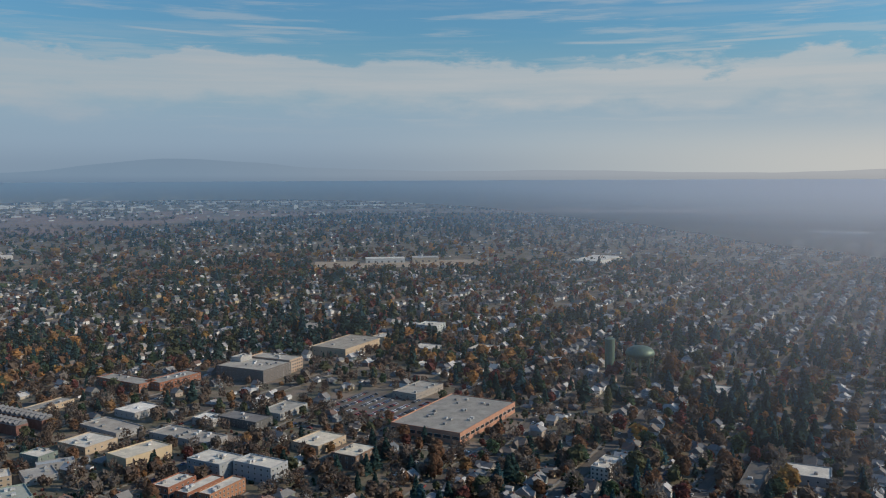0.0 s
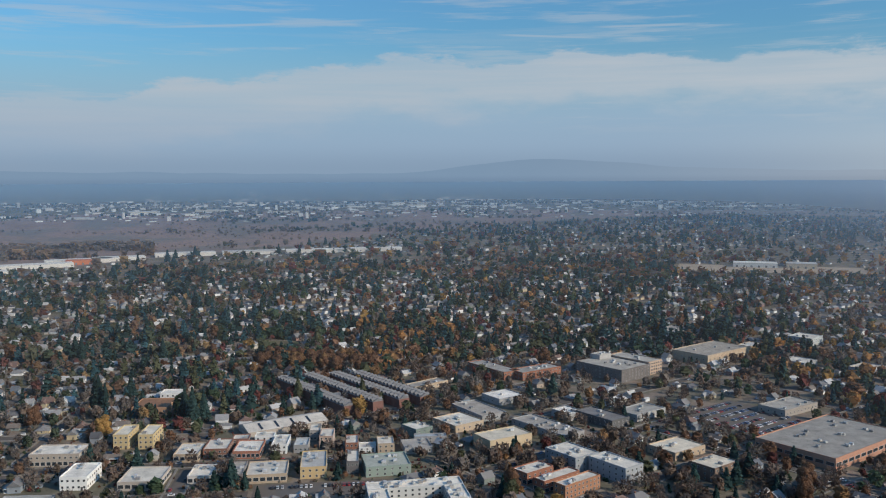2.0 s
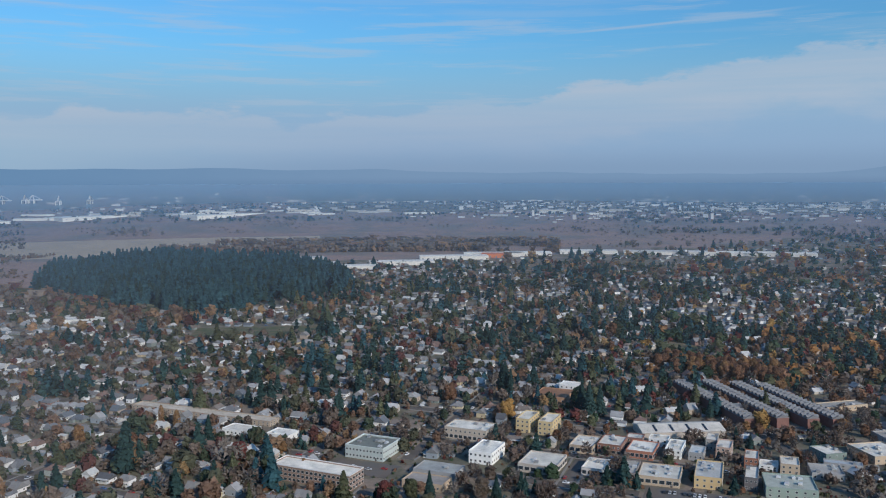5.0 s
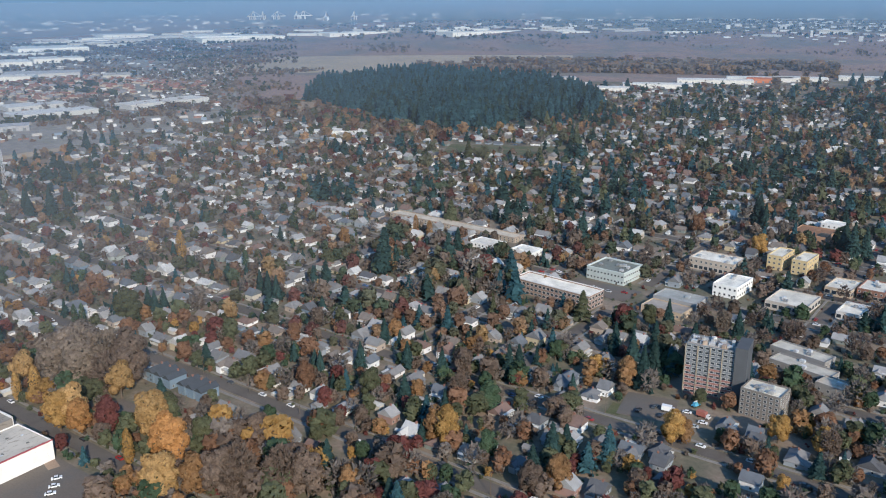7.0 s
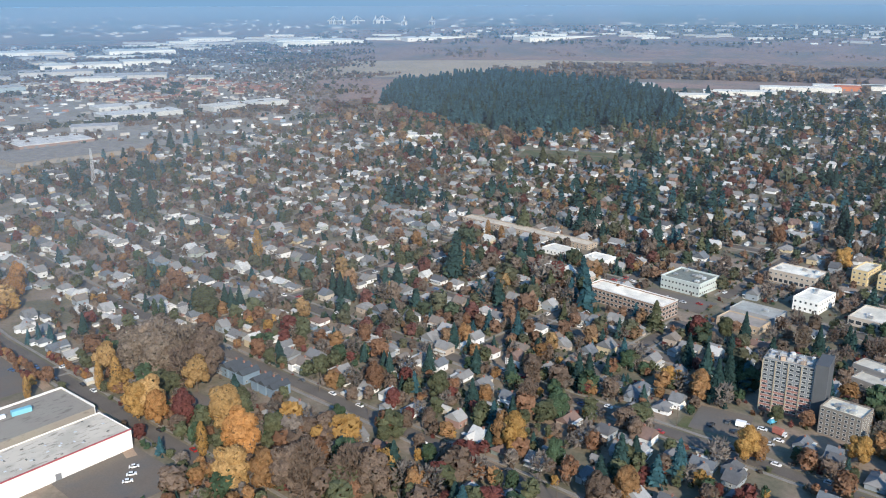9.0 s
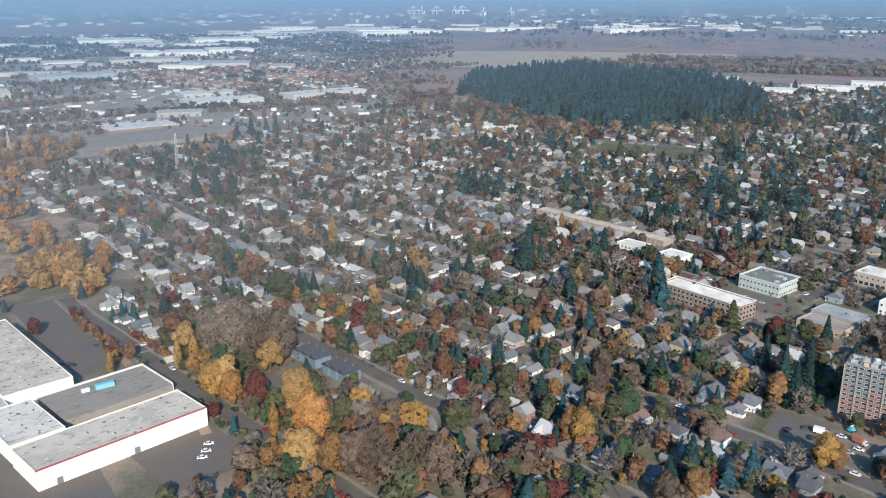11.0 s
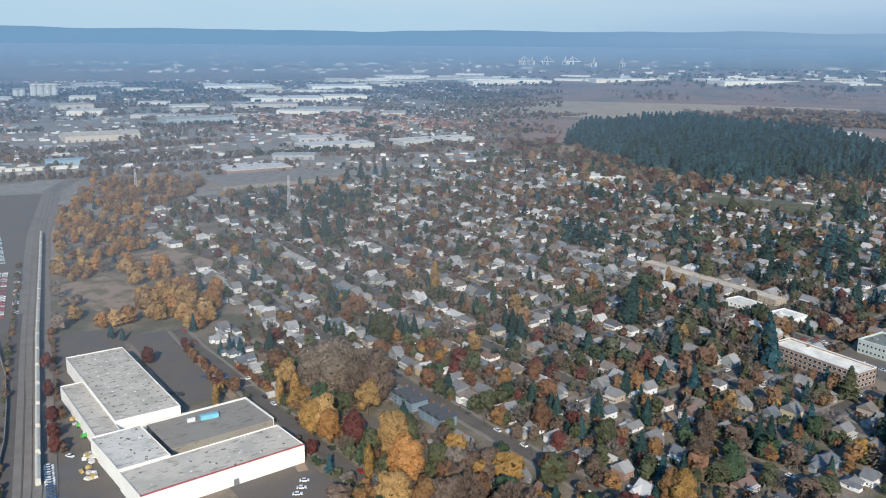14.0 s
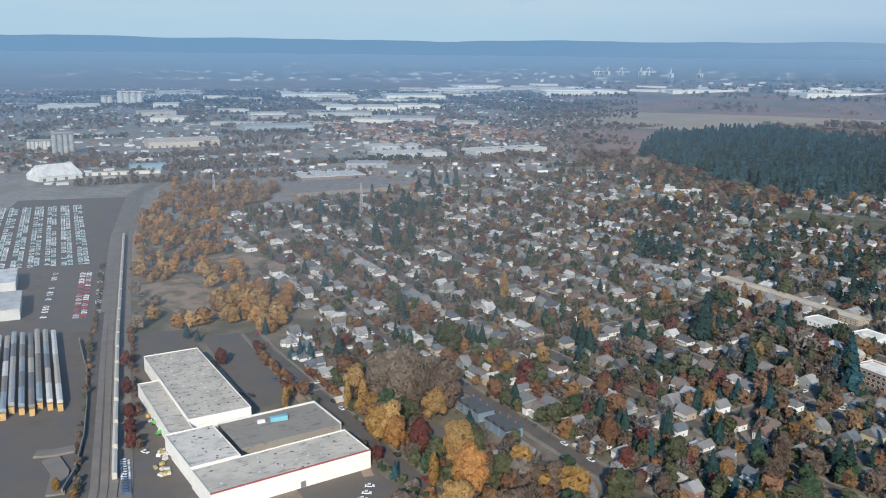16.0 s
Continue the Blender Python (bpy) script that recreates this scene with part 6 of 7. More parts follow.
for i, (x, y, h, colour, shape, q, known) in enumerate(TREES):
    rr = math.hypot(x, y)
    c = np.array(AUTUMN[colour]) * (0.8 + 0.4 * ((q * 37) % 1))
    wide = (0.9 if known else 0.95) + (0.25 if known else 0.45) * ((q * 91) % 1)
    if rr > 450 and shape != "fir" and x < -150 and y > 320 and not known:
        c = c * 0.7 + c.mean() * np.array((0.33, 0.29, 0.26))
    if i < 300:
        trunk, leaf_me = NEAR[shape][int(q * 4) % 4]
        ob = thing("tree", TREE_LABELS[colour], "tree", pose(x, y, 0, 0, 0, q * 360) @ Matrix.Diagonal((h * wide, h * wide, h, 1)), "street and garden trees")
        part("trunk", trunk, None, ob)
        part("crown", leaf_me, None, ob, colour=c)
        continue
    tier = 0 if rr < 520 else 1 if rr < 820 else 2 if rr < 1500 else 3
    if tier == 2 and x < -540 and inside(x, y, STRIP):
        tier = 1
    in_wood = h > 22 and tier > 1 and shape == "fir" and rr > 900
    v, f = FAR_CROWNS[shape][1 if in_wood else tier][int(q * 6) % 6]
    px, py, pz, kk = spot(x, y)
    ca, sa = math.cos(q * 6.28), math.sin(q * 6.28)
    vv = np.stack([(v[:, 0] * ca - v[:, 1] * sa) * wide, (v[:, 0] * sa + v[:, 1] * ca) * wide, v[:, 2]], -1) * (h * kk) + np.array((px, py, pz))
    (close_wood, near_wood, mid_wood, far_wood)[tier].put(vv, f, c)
close_wood.link("trees", [LEAVES], "autumn garden trees and firs between the near houses", "trees")
near_wood.link("trees", [LEAVES], "autumn trees among the houses", "trees")
mid_wood.link("trees", [LEAVES], "autumn trees and firs further off", "trees")
far_wood.link("trees", [LEAVES], "distant woods of autumn trees and firs", "trees")

# ---- railway ----
def railway():
    for off in (-6.0, -1.5, 3.0):
        strip("railway_track", [(x, y + off) for x, y in RAILS], 3.4, 0.2 + 0.006 * off, GRAVEL, "railway track on grey ballast", "railway", reserve=False)
    strip("rail_bed", RAILS, 22, 0.10, GRAVEL, "wide gravel rail bed", "railway", reserve=False)


railway()


def wagon_meshes():
    bm = bmesh.new()
    box(bm, -13, -1.5, 1.0, 13, 1.5, 4.6)
    prism(bm, -13, -1.5, 13, 1.5, 4.6, 0.45)
    for i in range(12):
        box(bm, -12.6 + i * 2.2, -1.58, 1.0, -12.4 + i * 2.2, 1.58, 4.6)
    body = mesh_of(bm, "body", [PAINT])
    bm = bmesh.new()
    for x in (-9.5, 9.5):
        box(bm, x - 1.6, -1.1, 0.3, x + 1.6, 1.1, 0.95)
    return body, mesh_of(bm, "bogie", [RUBBER])


WAGON, BOGIE = wagon_meshes()


def wagon(x, y, angle, colour, label, z=0.2, wide=1.0):
    ob = thing("rail_wagon", label, "rail wagon", pose(x, y, z, 0, 0, angle) @ Matrix.Diagonal((1, wide, 0.5 + 0.5 * wide, 1)), "rail wagons")
    part("body", WAGON, None, ob, colour=colour)
    part("bogie", BOGIE, None, ob)


# the train on the line
seg = list(zip(RAILS[1:], RAILS[2:]))
for (x0, y0), (x1, y1) in seg[:2]:
    length = math.hypot(x1 - x0, y1 - y0)
    n = int(length / 27.5)
    a = math.degrees(math.atan2(y1 - y0, x1 - x0))
    for i in range(n):
        t = (i + 0.5) / n
        wagon(x0 + (x1 - x0) * t, y0 + (y1 - y0) * t + 3.0, a, (0.50, 0.47, 0.41), "pale grey covered rail wagon on the track", 0.25, 0.76)
# rows of car-carrying wagons in the terminal
r_ = random.Random(51)
for j in range(10):
    for i in range(5):
        x, y = -499 - i * 26.6 - (j * 37 % 11), 50.2 + i * 2.7 - j * 4.7
        wagon(x, y, 174.2, r_.choice(((0.34, 0.35, 0.35), (0.58, 0.56, 0.53), (0.17, 0.18, 0.19), (0.25, 0.30, 0.33), (0.40, 0.36, 0.31), (0.22, 0.20, 0.18))), "grey ribbed car-carrying rail wagon", 0.12)
    ob = thing("rail_ramp", "orange steel loading ramp at the wagon's end", "ramp", pose(-483 - (j * 37 % 11), 48.6 - j * 4.7, 0.1, 0, 0, 174.2))
    bm = bmesh.new()
    box(bm, -2, -1.4, 0, 2, 1.4, 3.6, top=(0.8, 0))
    part("frame", bm, STEEL, ob, colour=(0.50, 0.31, 0.13))


# ---- cars ----
def car_meshes():
    body, cabin = bmesh.new(), bmesh.new()
    box(body, -2.25, -0.9, 0.35, 2.25, 0.9, 0.95, top=(0.1, 0.08))
    box(cabin, -1.5, -0.82, 0.95, 1.1, 0.82, 1.5, top=(0.45, 0.12))
    roof = bmesh.new()
    box(roof, -1.02, -0.68, 1.5, 0.62, 0.68, 1.54)
    wheel = bmesh.new()
    tube(wheel, 0, 0, -0.1, 0.1, 0.34, 0.34, 10)
    wheel.transform(pose(0, 0, 0, 90))
    return mesh_of(body, "body", [CAR]), mesh_of(cabin, "cabin", [GLASS]), mesh_of(roof, "roof", [CAR]), mesh_of(wheel, "wheel", [RUBBER])


CAR_PARTS = car_meshes()
CAR_COLOURS = {"white": (0.70, 0.70, 0.70), "silver": (0.42, 0.43, 0.44), "black": (0.03, 0.03, 0.034), "dark grey": (0.10, 0.105, 0.11), "blue": (0.06, 0.12, 0.25), "red": (0.30, 0.03, 0.03), "pale teal": (0.44, 0.57, 0.60)}


def parked_car(x, y, angle, colour, where):
    body, cabin, roof, wheel = CAR_PARTS
    ob = thing("car", f"{colour} car parked {where}", "car", pose(x, y, 0.09, 0, 0, angle), "parked cars")
    c = CAR_COLOURS[colour]
    part("body", body, None, ob, colour=c)
    part("cabin", cabin, None, ob)
    part("roof", roof, None, ob, colour=c)
    for wx in (-1.4, 1.4):
        for wy in (-0.85, 0.85):
            part("wheel", wheel, None, ob, at=pose(wx, wy, 0.34))


def car_arrays():
    v, f, n = [], [], 0
    for me in CAR_PARTS[:3]:
        q = np.array([tuple(p.co) for p in me.vertices])
        v.append(q)
        f.append(np.array([tuple(p.vertices) for p in me.polygons]) + n)
        n += len(q)
    return v, np.concatenate(f)


CAR_V, CAR_F = car_arrays()
names = list(CAR_COLOURS)
many = Heap()


def far_car(x, y, angle, colour):
    px, py, pz, kk = spot(x, y)
    m = np.array(pose(px, py, pz + 0.06, 0, 0, angle))
    v = np.concatenate(CAR_V) * kk @ m[:3, :3].T + m[:3, 3]
    c = np.concatenate([np.tile(q, (len(p), 1)) for p, q in zip(CAR_V, (colour, (0.04, 0.045, 0.05), colour))])
    many.put(v, CAR_F, c)


r_ = random.Random(61)
count = 0
for p, q, width, z, name in sorted(STREETS, key=lambda s: min(math.hypot(*s[0]), math.hypot(*s[1]))):
    n = math.hypot(q[0] - p[0], q[1] - p[1])
    a = math.degrees(math.atan2(q[1] - p[1], q[0] - p[0]))
    s = r_.uniform(3, 12)
    while s < n - 4:
        side = r_.choice((-1, 1))
        x = p[0] + (q[0] - p[0]) * s / n - side * (q[1] - p[1]) / n * 3.2
        y = p[1] + (q[1] - p[1]) * s / n + side * (q[0] - p[0]) / n * 3.2
        colour = r_.choice(("white", "silver", "black", "dark grey", "white", "blue", "red", "dark grey"))
        if math.hypot(x, y) < 480 and count < 62:
            parked_car(x, y, a + (180 if side > 0 else 0), colour, "at the kerb")
            count += 1
        elif math.hypot(x, y) < 1300:
            far_car(x, y, a, CAR_COLOURS[colour])
        s += r_.uniform(8, 34)
# marked lots
for x, y, a, colour in ((-312, 150, 60, "white"), (-316, 154, 60, "white"), (-321, 158, 60, "white"), (-300, 162, 20, "blue"), (-137, 361, 85, "black"), (-143, 368, 85, "dark grey"), (-128, 372, 5, "white"), (-118, 366, 5, "white"),
                        (-120, 360, 10, "silver"), (-148, 360, 85, "black"), (-462, 168, 15, "dark grey"), (-466, 166, 15, "blue"), (-459, 170, 15, "black"), (-250, 514, 0, "white"), (-238, 512, 0, "silver"), (-228, 516, 0, "red")):
    parked_car(x, y, a, colour, "on the asphalt lot")


def rows_of_cars(x, y, nx, ny, dx, dy, angle, colours, seed, gap=0.12):
    r = random.Random(seed)
    for i in range(nx):
        for j in range(ny):
            if r.random() > gap:
                u, v = ab(i * dx, j * dy, angle)
                far_car(x + u, y + v, angle + 90 + r.uniform(-3, 3), CAR_COLOURS[r.choice(colours)])


white_lot = ("pale teal", "pale teal", "white", "silver", "pale teal", "dark grey")
for k in range(12):
    rows_of_cars(-826 - 3 * k, 112 - k * 14.0, 60, 2, -5.5, 5.2, -7.5, white_lot, 70 + k, 0.2)
rows_of_cars(-655, 82, 26, 2, -5.4, 5.2, -11, ("red", "white", "silver", "red"), 90, 0.15)
rows_of_cars(-650, 96, 26, 1, -5.4, 5.2, -11, ("white", "silver", "black"), 91, 0.5)
rows_of_cars(-660, 60, 22, 1, -7, 5.2, -11, ("white", "silver", "white"), 92, 0.5)
for k in range(7):
    rows_of_cars(309 - k * 5.5, 598 + k * 9.6, 24, 1, 2.75, 5, 30, ("white", "silver", "dark grey", "black", "blue", "red"), 100 + k, 0.3)
for i in range(13):
    parked_car(-402 + i * 2.6, 66.5 - i * 0.45, 62, ("white", "white", "silver", "white", "silver", "white", "white", "silver", "blue", "dark grey", "blue", "dark grey", "blue")[i], "in a row beside the tracks")
for x, y, c in ((-407, 77, "white"), (-449, 146, "black"), (-452, 144, "dark grey"), (-455, 142, "dark grey")):
    parked_car(x, y, 30, c, "on the asphalt yard")
for k in range(4):
    rows_of_cars(-1300 - 26 * k, 395 - 4 * k, 60, 2, 2.9, 5.2, 88, ("white", "silver", "white", "dark grey", "red", "black"), 120 + k, 0.35)
rows_of_cars(-45, 534, 24, 1, 3.0, 5, 0, ("white", "silver", "black", "red"), 111, 0.35)
many.link("cars", [CARS], "many parked cars in rows on the far lots", "cars")

# ---- machines by the factory ----
def lift(x, y, angle, colour, label):
    """A boom lift: chassis with four wheels, turret and folded boom."""
    ob = thing("boom_lift", label, "lift", pose(x, y, 0.4, 0, 0, angle), "machines by the factory")
    bm = bmesh.new()
    box(bm, -2.2, -1.1, 0.5, 2.2, 1.1, 1.2)
    part("chassis", bm, CAR, ob, colour=colour)
    bm = bmesh.new()
    box(bm, -1.6, -0.9, 1.2, 0.6, 0.9, 2.3, top=(0.2, 0.1))
    part("turret", bm, CAR, ob, colour=colour)
    bm = bmesh.new()
    beam(bm, (-1.0, 0.3, 2.3), (5.0, 0.3, 2.9), 0.25)
    beam(bm, (5.0, 0.3, 2.9), (1.0, 0.3, 3.5), 0.2)
    part("boom", bm, CAR, ob, colour=(0.7, 0.7, 0.68))
    for wx in (-1.5, 1.5):
        for wy in (-1.15, 1.15):
            part("wheel", CAR_PARTS[3], None, ob, at=pose(wx, wy, 0.45) @ Matrix.Scale(1.4, 4))


r_ = random.Random(65)
for i in range(9):
    x = -535 + i * 14 + r_.uniform(-3, 3)
    lift(x, rail_y(x) + 27 + r_.uniform(-3, 3) - 0.04 * (x + 535), r_.uniform(0, 180), (0.10, 0.42, 0.10) if i % 3 else (0.72, 0.72, 0.70), "bright green boom lift parked by the wall" if i % 3 else "white boom lift parked by the wall")

def box_truck(x, y, angle, colour, label):
    """A small delivery truck: cab, box body and wheels."""
    ob = thing("box_truck", label, "truck", pose(x, y, 0.12, 0, 0, angle), "parked trucks")
    bm = bmesh.new()
    box(bm, -3.2, -1.15, 0.8, 1.6, 1.15, 3.3)
    part("box_body", bm, CAR, ob, colour=colour)
    bm = bmesh.new()
    box(bm, 1.65, -1.05, 0.5, 3.4, 1.05, 2.3, top=(0.25, 0.1))
    part("cab", bm, CAR, ob, colour=(0.62, 0.62, 0.62))
    bm = bmesh.new()
    box(bm, 3.2, -0.9, 1.5, 3.36, 0.9, 2.1)
    part("windscreen", bm, GLASS, ob)
    for wx in (-2.2, 2.5):
        for wy in (-1.05, 1.05):
            part("wheel", CAR_PARTS[3], None, ob, at=pose(wx, wy, 0.45) @ Matrix.Scale(1.3, 4))


box_truck(-136, 368, 12, (0.72, 0.72, 0.71), "white box truck parked beside the tower")
box_truck(-120, 372, -8, (0.36, 0.13, 0.10), "red box truck parked beside the tower")
lift(-127, 381, 70, (0.10, 0.36, 0.50), "blue boom lift at the foot of the tower")


def utility_pole(x, y, turn):
    ob = thing("utility_pole", "weathered wooden utility pole with crossarms", "pole", pose(x, y, 0.05, 0, 0, turn), "poles along the streets")
    bm = bmesh.new()
    tube(bm, 0, 0, -0.1, 11.0, 0.17, 0.11, 7)
    part("pole", bm, BARK, ob)
    bm = bmesh.new()
    box(bm, -1.3, -0.09, 10.2, 1.3, 0.09, 10.4)
    box(bm, -1.0, -0.09, 9.2, 1.0, 0.09, 9.4)
    part("crossarm", bm, BARK, ob)


for i in range(9):
    utility_pole(-470 + i * 38, 266.5 - 0.035 * (-470 + i * 38 + 470), 90)
    utility_pole(-330 + i * 34, 348 + 0.02 * i, 90)
for i in range(5):
    utility_pole(-500 + i * 40, 191, 90)


def scrap_pile(x, y, n, seed, label):
    """Crates, sheets and pallets left in a heap."""
    r = random.Random(seed)
    ob = thing("scrap_pile", label, "scrap pile", pose(x, y, 0.08))
    for i in range(n):
        bm = bmesh.new()
        a, b, c = r.uniform(0.5, 1.6), r.uniform(0.4, 1.1), r.uniform(0.5, 1.6)
        box(bm, -a, -b, 0, a, b, c, top=(0.06, 0.06))
        part("crate", bm, PAINT, ob, at=pose(r.uniform(-7, 7), r.uniform(-2.5, 2.5), 0, 0, 0, r.uniform(0, 180)), colour=r.choice(((0.68, 0.67, 0.64), (0.60, 0.55, 0.45), (0.16, 0.13, 0.10), (0.45, 0.33, 0.12), (0.5, 0.5, 0.5))))


scrap_pile(-401, 84, 16, 1, "heap of white crates and sheets by the wall")
scrap_pile(-385, 80, 12, 2, "heap of yellow and white crates by the wall")
scrap_pile(-444, 90, 12, 3, "dark heap of pallets and drums by the wall")
scrap_pile(-482, 95, 8, 4, "white crates stacked on the yard")

# ---- industry and the far plain ----
def shed(x, y, w, d, h, angle, wall, roof, label, name="warehouse", pitch=0.0, bays=0, hip=0.0):
    """A big far hall with its roof and doors."""
    px, py, pz, kk = spot(x, y)
    ob = thing(name, label, "warehouse", pose(px, py, pz - 0.5 * (1 - kk) * 20, 0, 0, angle) @ Matrix.Diagonal((kk, kk, kk, 1)), "industrial halls")
    take(x, y, w, d, angle, 6)
    bm = bmesh.new()
    box(bm, -w / 2, -d / 2, -14 if kk < 1 else -0.3, w / 2, d / 2, h)
    part("wall", bm, PAINT, ob, colour=wall)
    bm = bmesh.new()
    if pitch:
        prism(bm, -w / 2 - 0.8, -d / 2 - 0.8, w / 2 + 0.8, d / 2 + 0.8, h, pitch, hip)
    else:
        box(bm, -w / 2 - 0.4, -d / 2 - 0.4, h, w / 2 + 0.4, d / 2 + 0.4, h + 0.8)
    part("roof", bm, MEMBRANE, ob, colour=roof)
    n = bays or int(w / 14)
    bm = bmesh.new()
    box(bm, -2.2, -0.15, 0, 2.2, 0.02, 4.5)
    me = mesh_of(bm, "loading_door", [STEEL])
    for i in range(min(n, 6)):
        part("loading_door", me, None, ob, at=pose(-w / 2 + w * (i + 0.5) / n, -d / 2, 0), colour=(0.2, 0.21, 0.22))
    return ob


def face(x, y):
    """The turn by which a hall's long side faces the middle of the town."""
    return bearing(x, y)


BRIGHT, PALE = (0.72, 0.69, 0.62), (0.50, 0.48, 0.45)
shed(-1792, 457, 142, 55, 12, 87, (0.56, 0.50, 0.43), (0.52, 0.48, 0.42), "long cream shed with a pale gabled roof", pitch=6)
shed(-2095, 770, 176, 80, 10, 87, (0.34, 0.42, 0.46), (0.46, 0.46, 0.44), "grey shed with a pale green front")
shed(-1412, 165, 66, 44, 7, 106, (0.72, 0.72, 0.70), (0.74, 0.73, 0.70), "white fabric-roofed storage dome", "storage_dome", pitch=16, hip=7)
shed(-1480, 30, 80, 40, 8, 84, BRIGHT, BRIGHT, "white low shed by the tracks")
shed(-1415, 266, 112, 9, 4, 80, BRIGHT, BRIGHT, "long low white shed by the tracks")
shed(-1458, 314, 58, 26, 8, 84, (0.28, 0.43, 0.53), (0.30, 0.44, 0.54), "blue steel shed by the tracks")
shed(-700, 28, 52, 44, 8, -7, (0.60, 0.60, 0.58), (0.52, 0.52, 0.50), "white terminal office with a flat roof")
shed(-775, 34, 50, 40, 9, -7, (0.66, 0.66, 0.64), (0.64, 0.64, 0.62), "white terminal building with a flat roof")
shed(-1240, 540, 104, 72, 6, 85, (0.28, 0.19, 0.155), (0.62, 0.60, 0.57), "red brick hall with a white roof")
shed(-1130, 518, 176, 104, 5, 87, (0.27, 0.24, 0.21), (0.245, 0.215, 0.185), "wide low shop building with a grey roof")
shed(-1405, 1000, 168, 58, 8, 87, (0.50, 0.50, 0.48), (0.66, 0.63, 0.57), "long low hall with a white roof")
shed(-1440, 795, 140, 64, 7, 80, (0.50, 0.50, 0.48), (0.66, 0.65, 0.62), "hall with a patched white roof")
shed(-1560, 830, 110, 60, 7, 80, (0.50, 0.50, 0.48), (0.62, 0.61, 0.58), "hall with a pale roof")
shed(-3000, 412, 185, 60, 16, 87, (0.60, 0.58, 0.54), (0.74, 0.71, 0.64), "long far hall with a pale roof")
shed(-870, 935, 60, 30, 5, 30, WHITE, BRIGHT, "low school building with white roof", "school")
shed(-905, 905, 50, 24, 5, 30, WHITE, BRIGHT, "low school wing with white roof", "school")
shed(-1330, 655, 70, 40, 7, 62, (0.35, 0.35, 0.36), (0.42, 0.42, 0.42), "grey shop with a flat roof")
shed(1308, 1490, 150, 70, 8, 28, WHITE, BRIGHT, "large far store with a white roof", "store")
shed(900, 1760, 90, 40, 9, -25, WHITE, BRIGHT, "pale school buildings with white roofs", "school")
shed(985, 1720, 60, 40, 10, -25, CREAM, PALE, "pale far school hall building", "school")
shed(2600, 1750, 170, 40, 8, -55, BRIGHT, BRIGHT, "far long hall with a bright roof")
# white rows of halls along the edge of the town
for x, y, w_ in ((-830, 1690, 130), (-760, 1830, 150), (-690, 2000, 170), (-620, 2110, 150), (-540, 2160, 120), (-400, 2260, 150), (-240, 2290, 140), (-60, 2310, 170), (90, 2330, 150), (-940, 1720, 120), (-1040, 1830, 140)):
    shed(x, y, w_, 50, 8, face(x, y) + 4, (0.62, 0.60, 0.56), BRIGHT if w_ != 140 else PALE, "long white-roofed warehouse at the edge of town")
shed(-610, 2080, 60, 40, 9, 16, (0.5, 0.18, 0.09), (0.52, 0.17, 0.08), "hall with an orange roof")
# the great white halls beyond the marshes and the tracks
HALL = (0.84, 0.80, 0.71)
for x, y, w_, d_, a_ in ((-4298, 2831, 272, 250, 74), (-3389, 1892, 260, 250, 71), (-2706, 1309, 238, 150, 68), (-3644, 1530, 291, 280, 71), (-2714, 1539, 152, 120, 69), (-3480, 2945, 454, 260, 72), (-2820, 4181, 520, 160, 72), (-3380, 3693, 374, 180, 73),
                         (-3126, 434, 158, 130, 69), (-3632, 3062, 410, 300, 54)):
    shed(x, y, w_, d_, 11, a_, HALL, HALL, "great white-roofed distribution hall", bays=8)
r_ = random.Random(71)
for b, rr, n, spread in ((75, 3500, 8, 700), (66, 3500, 9, 600), (60, 4000, 16, 700), (53, 4600, 10, 700), (48, 5200, 8, 500), (70, 2600, 5, 300), (80, 2800, 5, 300), (38, 5300, 9, 300), (33, 5600, 8, 350), (25, 5400, 9, 350), (12, 5200, 8, 500), (0, 6000, 9, 800),
                         (-8, 6500, 10, 800), (-18, 7000, 10, 900), (-28, 6800, 8, 900), (20, 7500, 8, 800), (60, 2400, 4, 200)):
    for i in range(n):
        bb, q = b + r_.uniform(-4.5, 4.5), rr + r_.uniform(-spread, spread)
        x, y = -q * math.sin(radians(bb)), q * math.cos(radians(bb))
        if is_free(x, y, 40):
            col = r_.choice((BRIGHT, BRIGHT, PALE, (0.44, 0.43, 0.42), (0.55, 0.50, 0.42)))
            shed(x, y, r_.uniform(60, 210), r_.uniform(40, 110), r_.uniform(7, 13), face(x, y) + r_.uniform(-15, 15), col, col, "far pale industrial hall", bays=2)
# the far rows of red-roofed houses
red_rows = Heap()
for i in range(330):
    x, y = r_.uniform(-2200, -1610), r_.uniform(880, 1300)
    if 48 < bearing(x, y) < 66 and is_free(x, y, 4):
        v, f, c, ms = flat_arrays(HOUSE_KINDS[i % 3][0], [], (0.5, 0.42, 0.33), r_.choice(((0.29, 0.135, 0.10), (0.25, 0.14, 0.11), (0.28, 0.27, 0.27))), False)
        m = np.array(pose(x, round(y / 30) * 30, 0, 0, 0, r_.choice((20, 110))))
        red_rows.put(v * 1.2 @ m[:3, :3].T + m[:3, 3], f, c, ms)
red_rows.link("houses", [PAINTS, SHINGLES], "red-roofed rows of far houses", "houses")
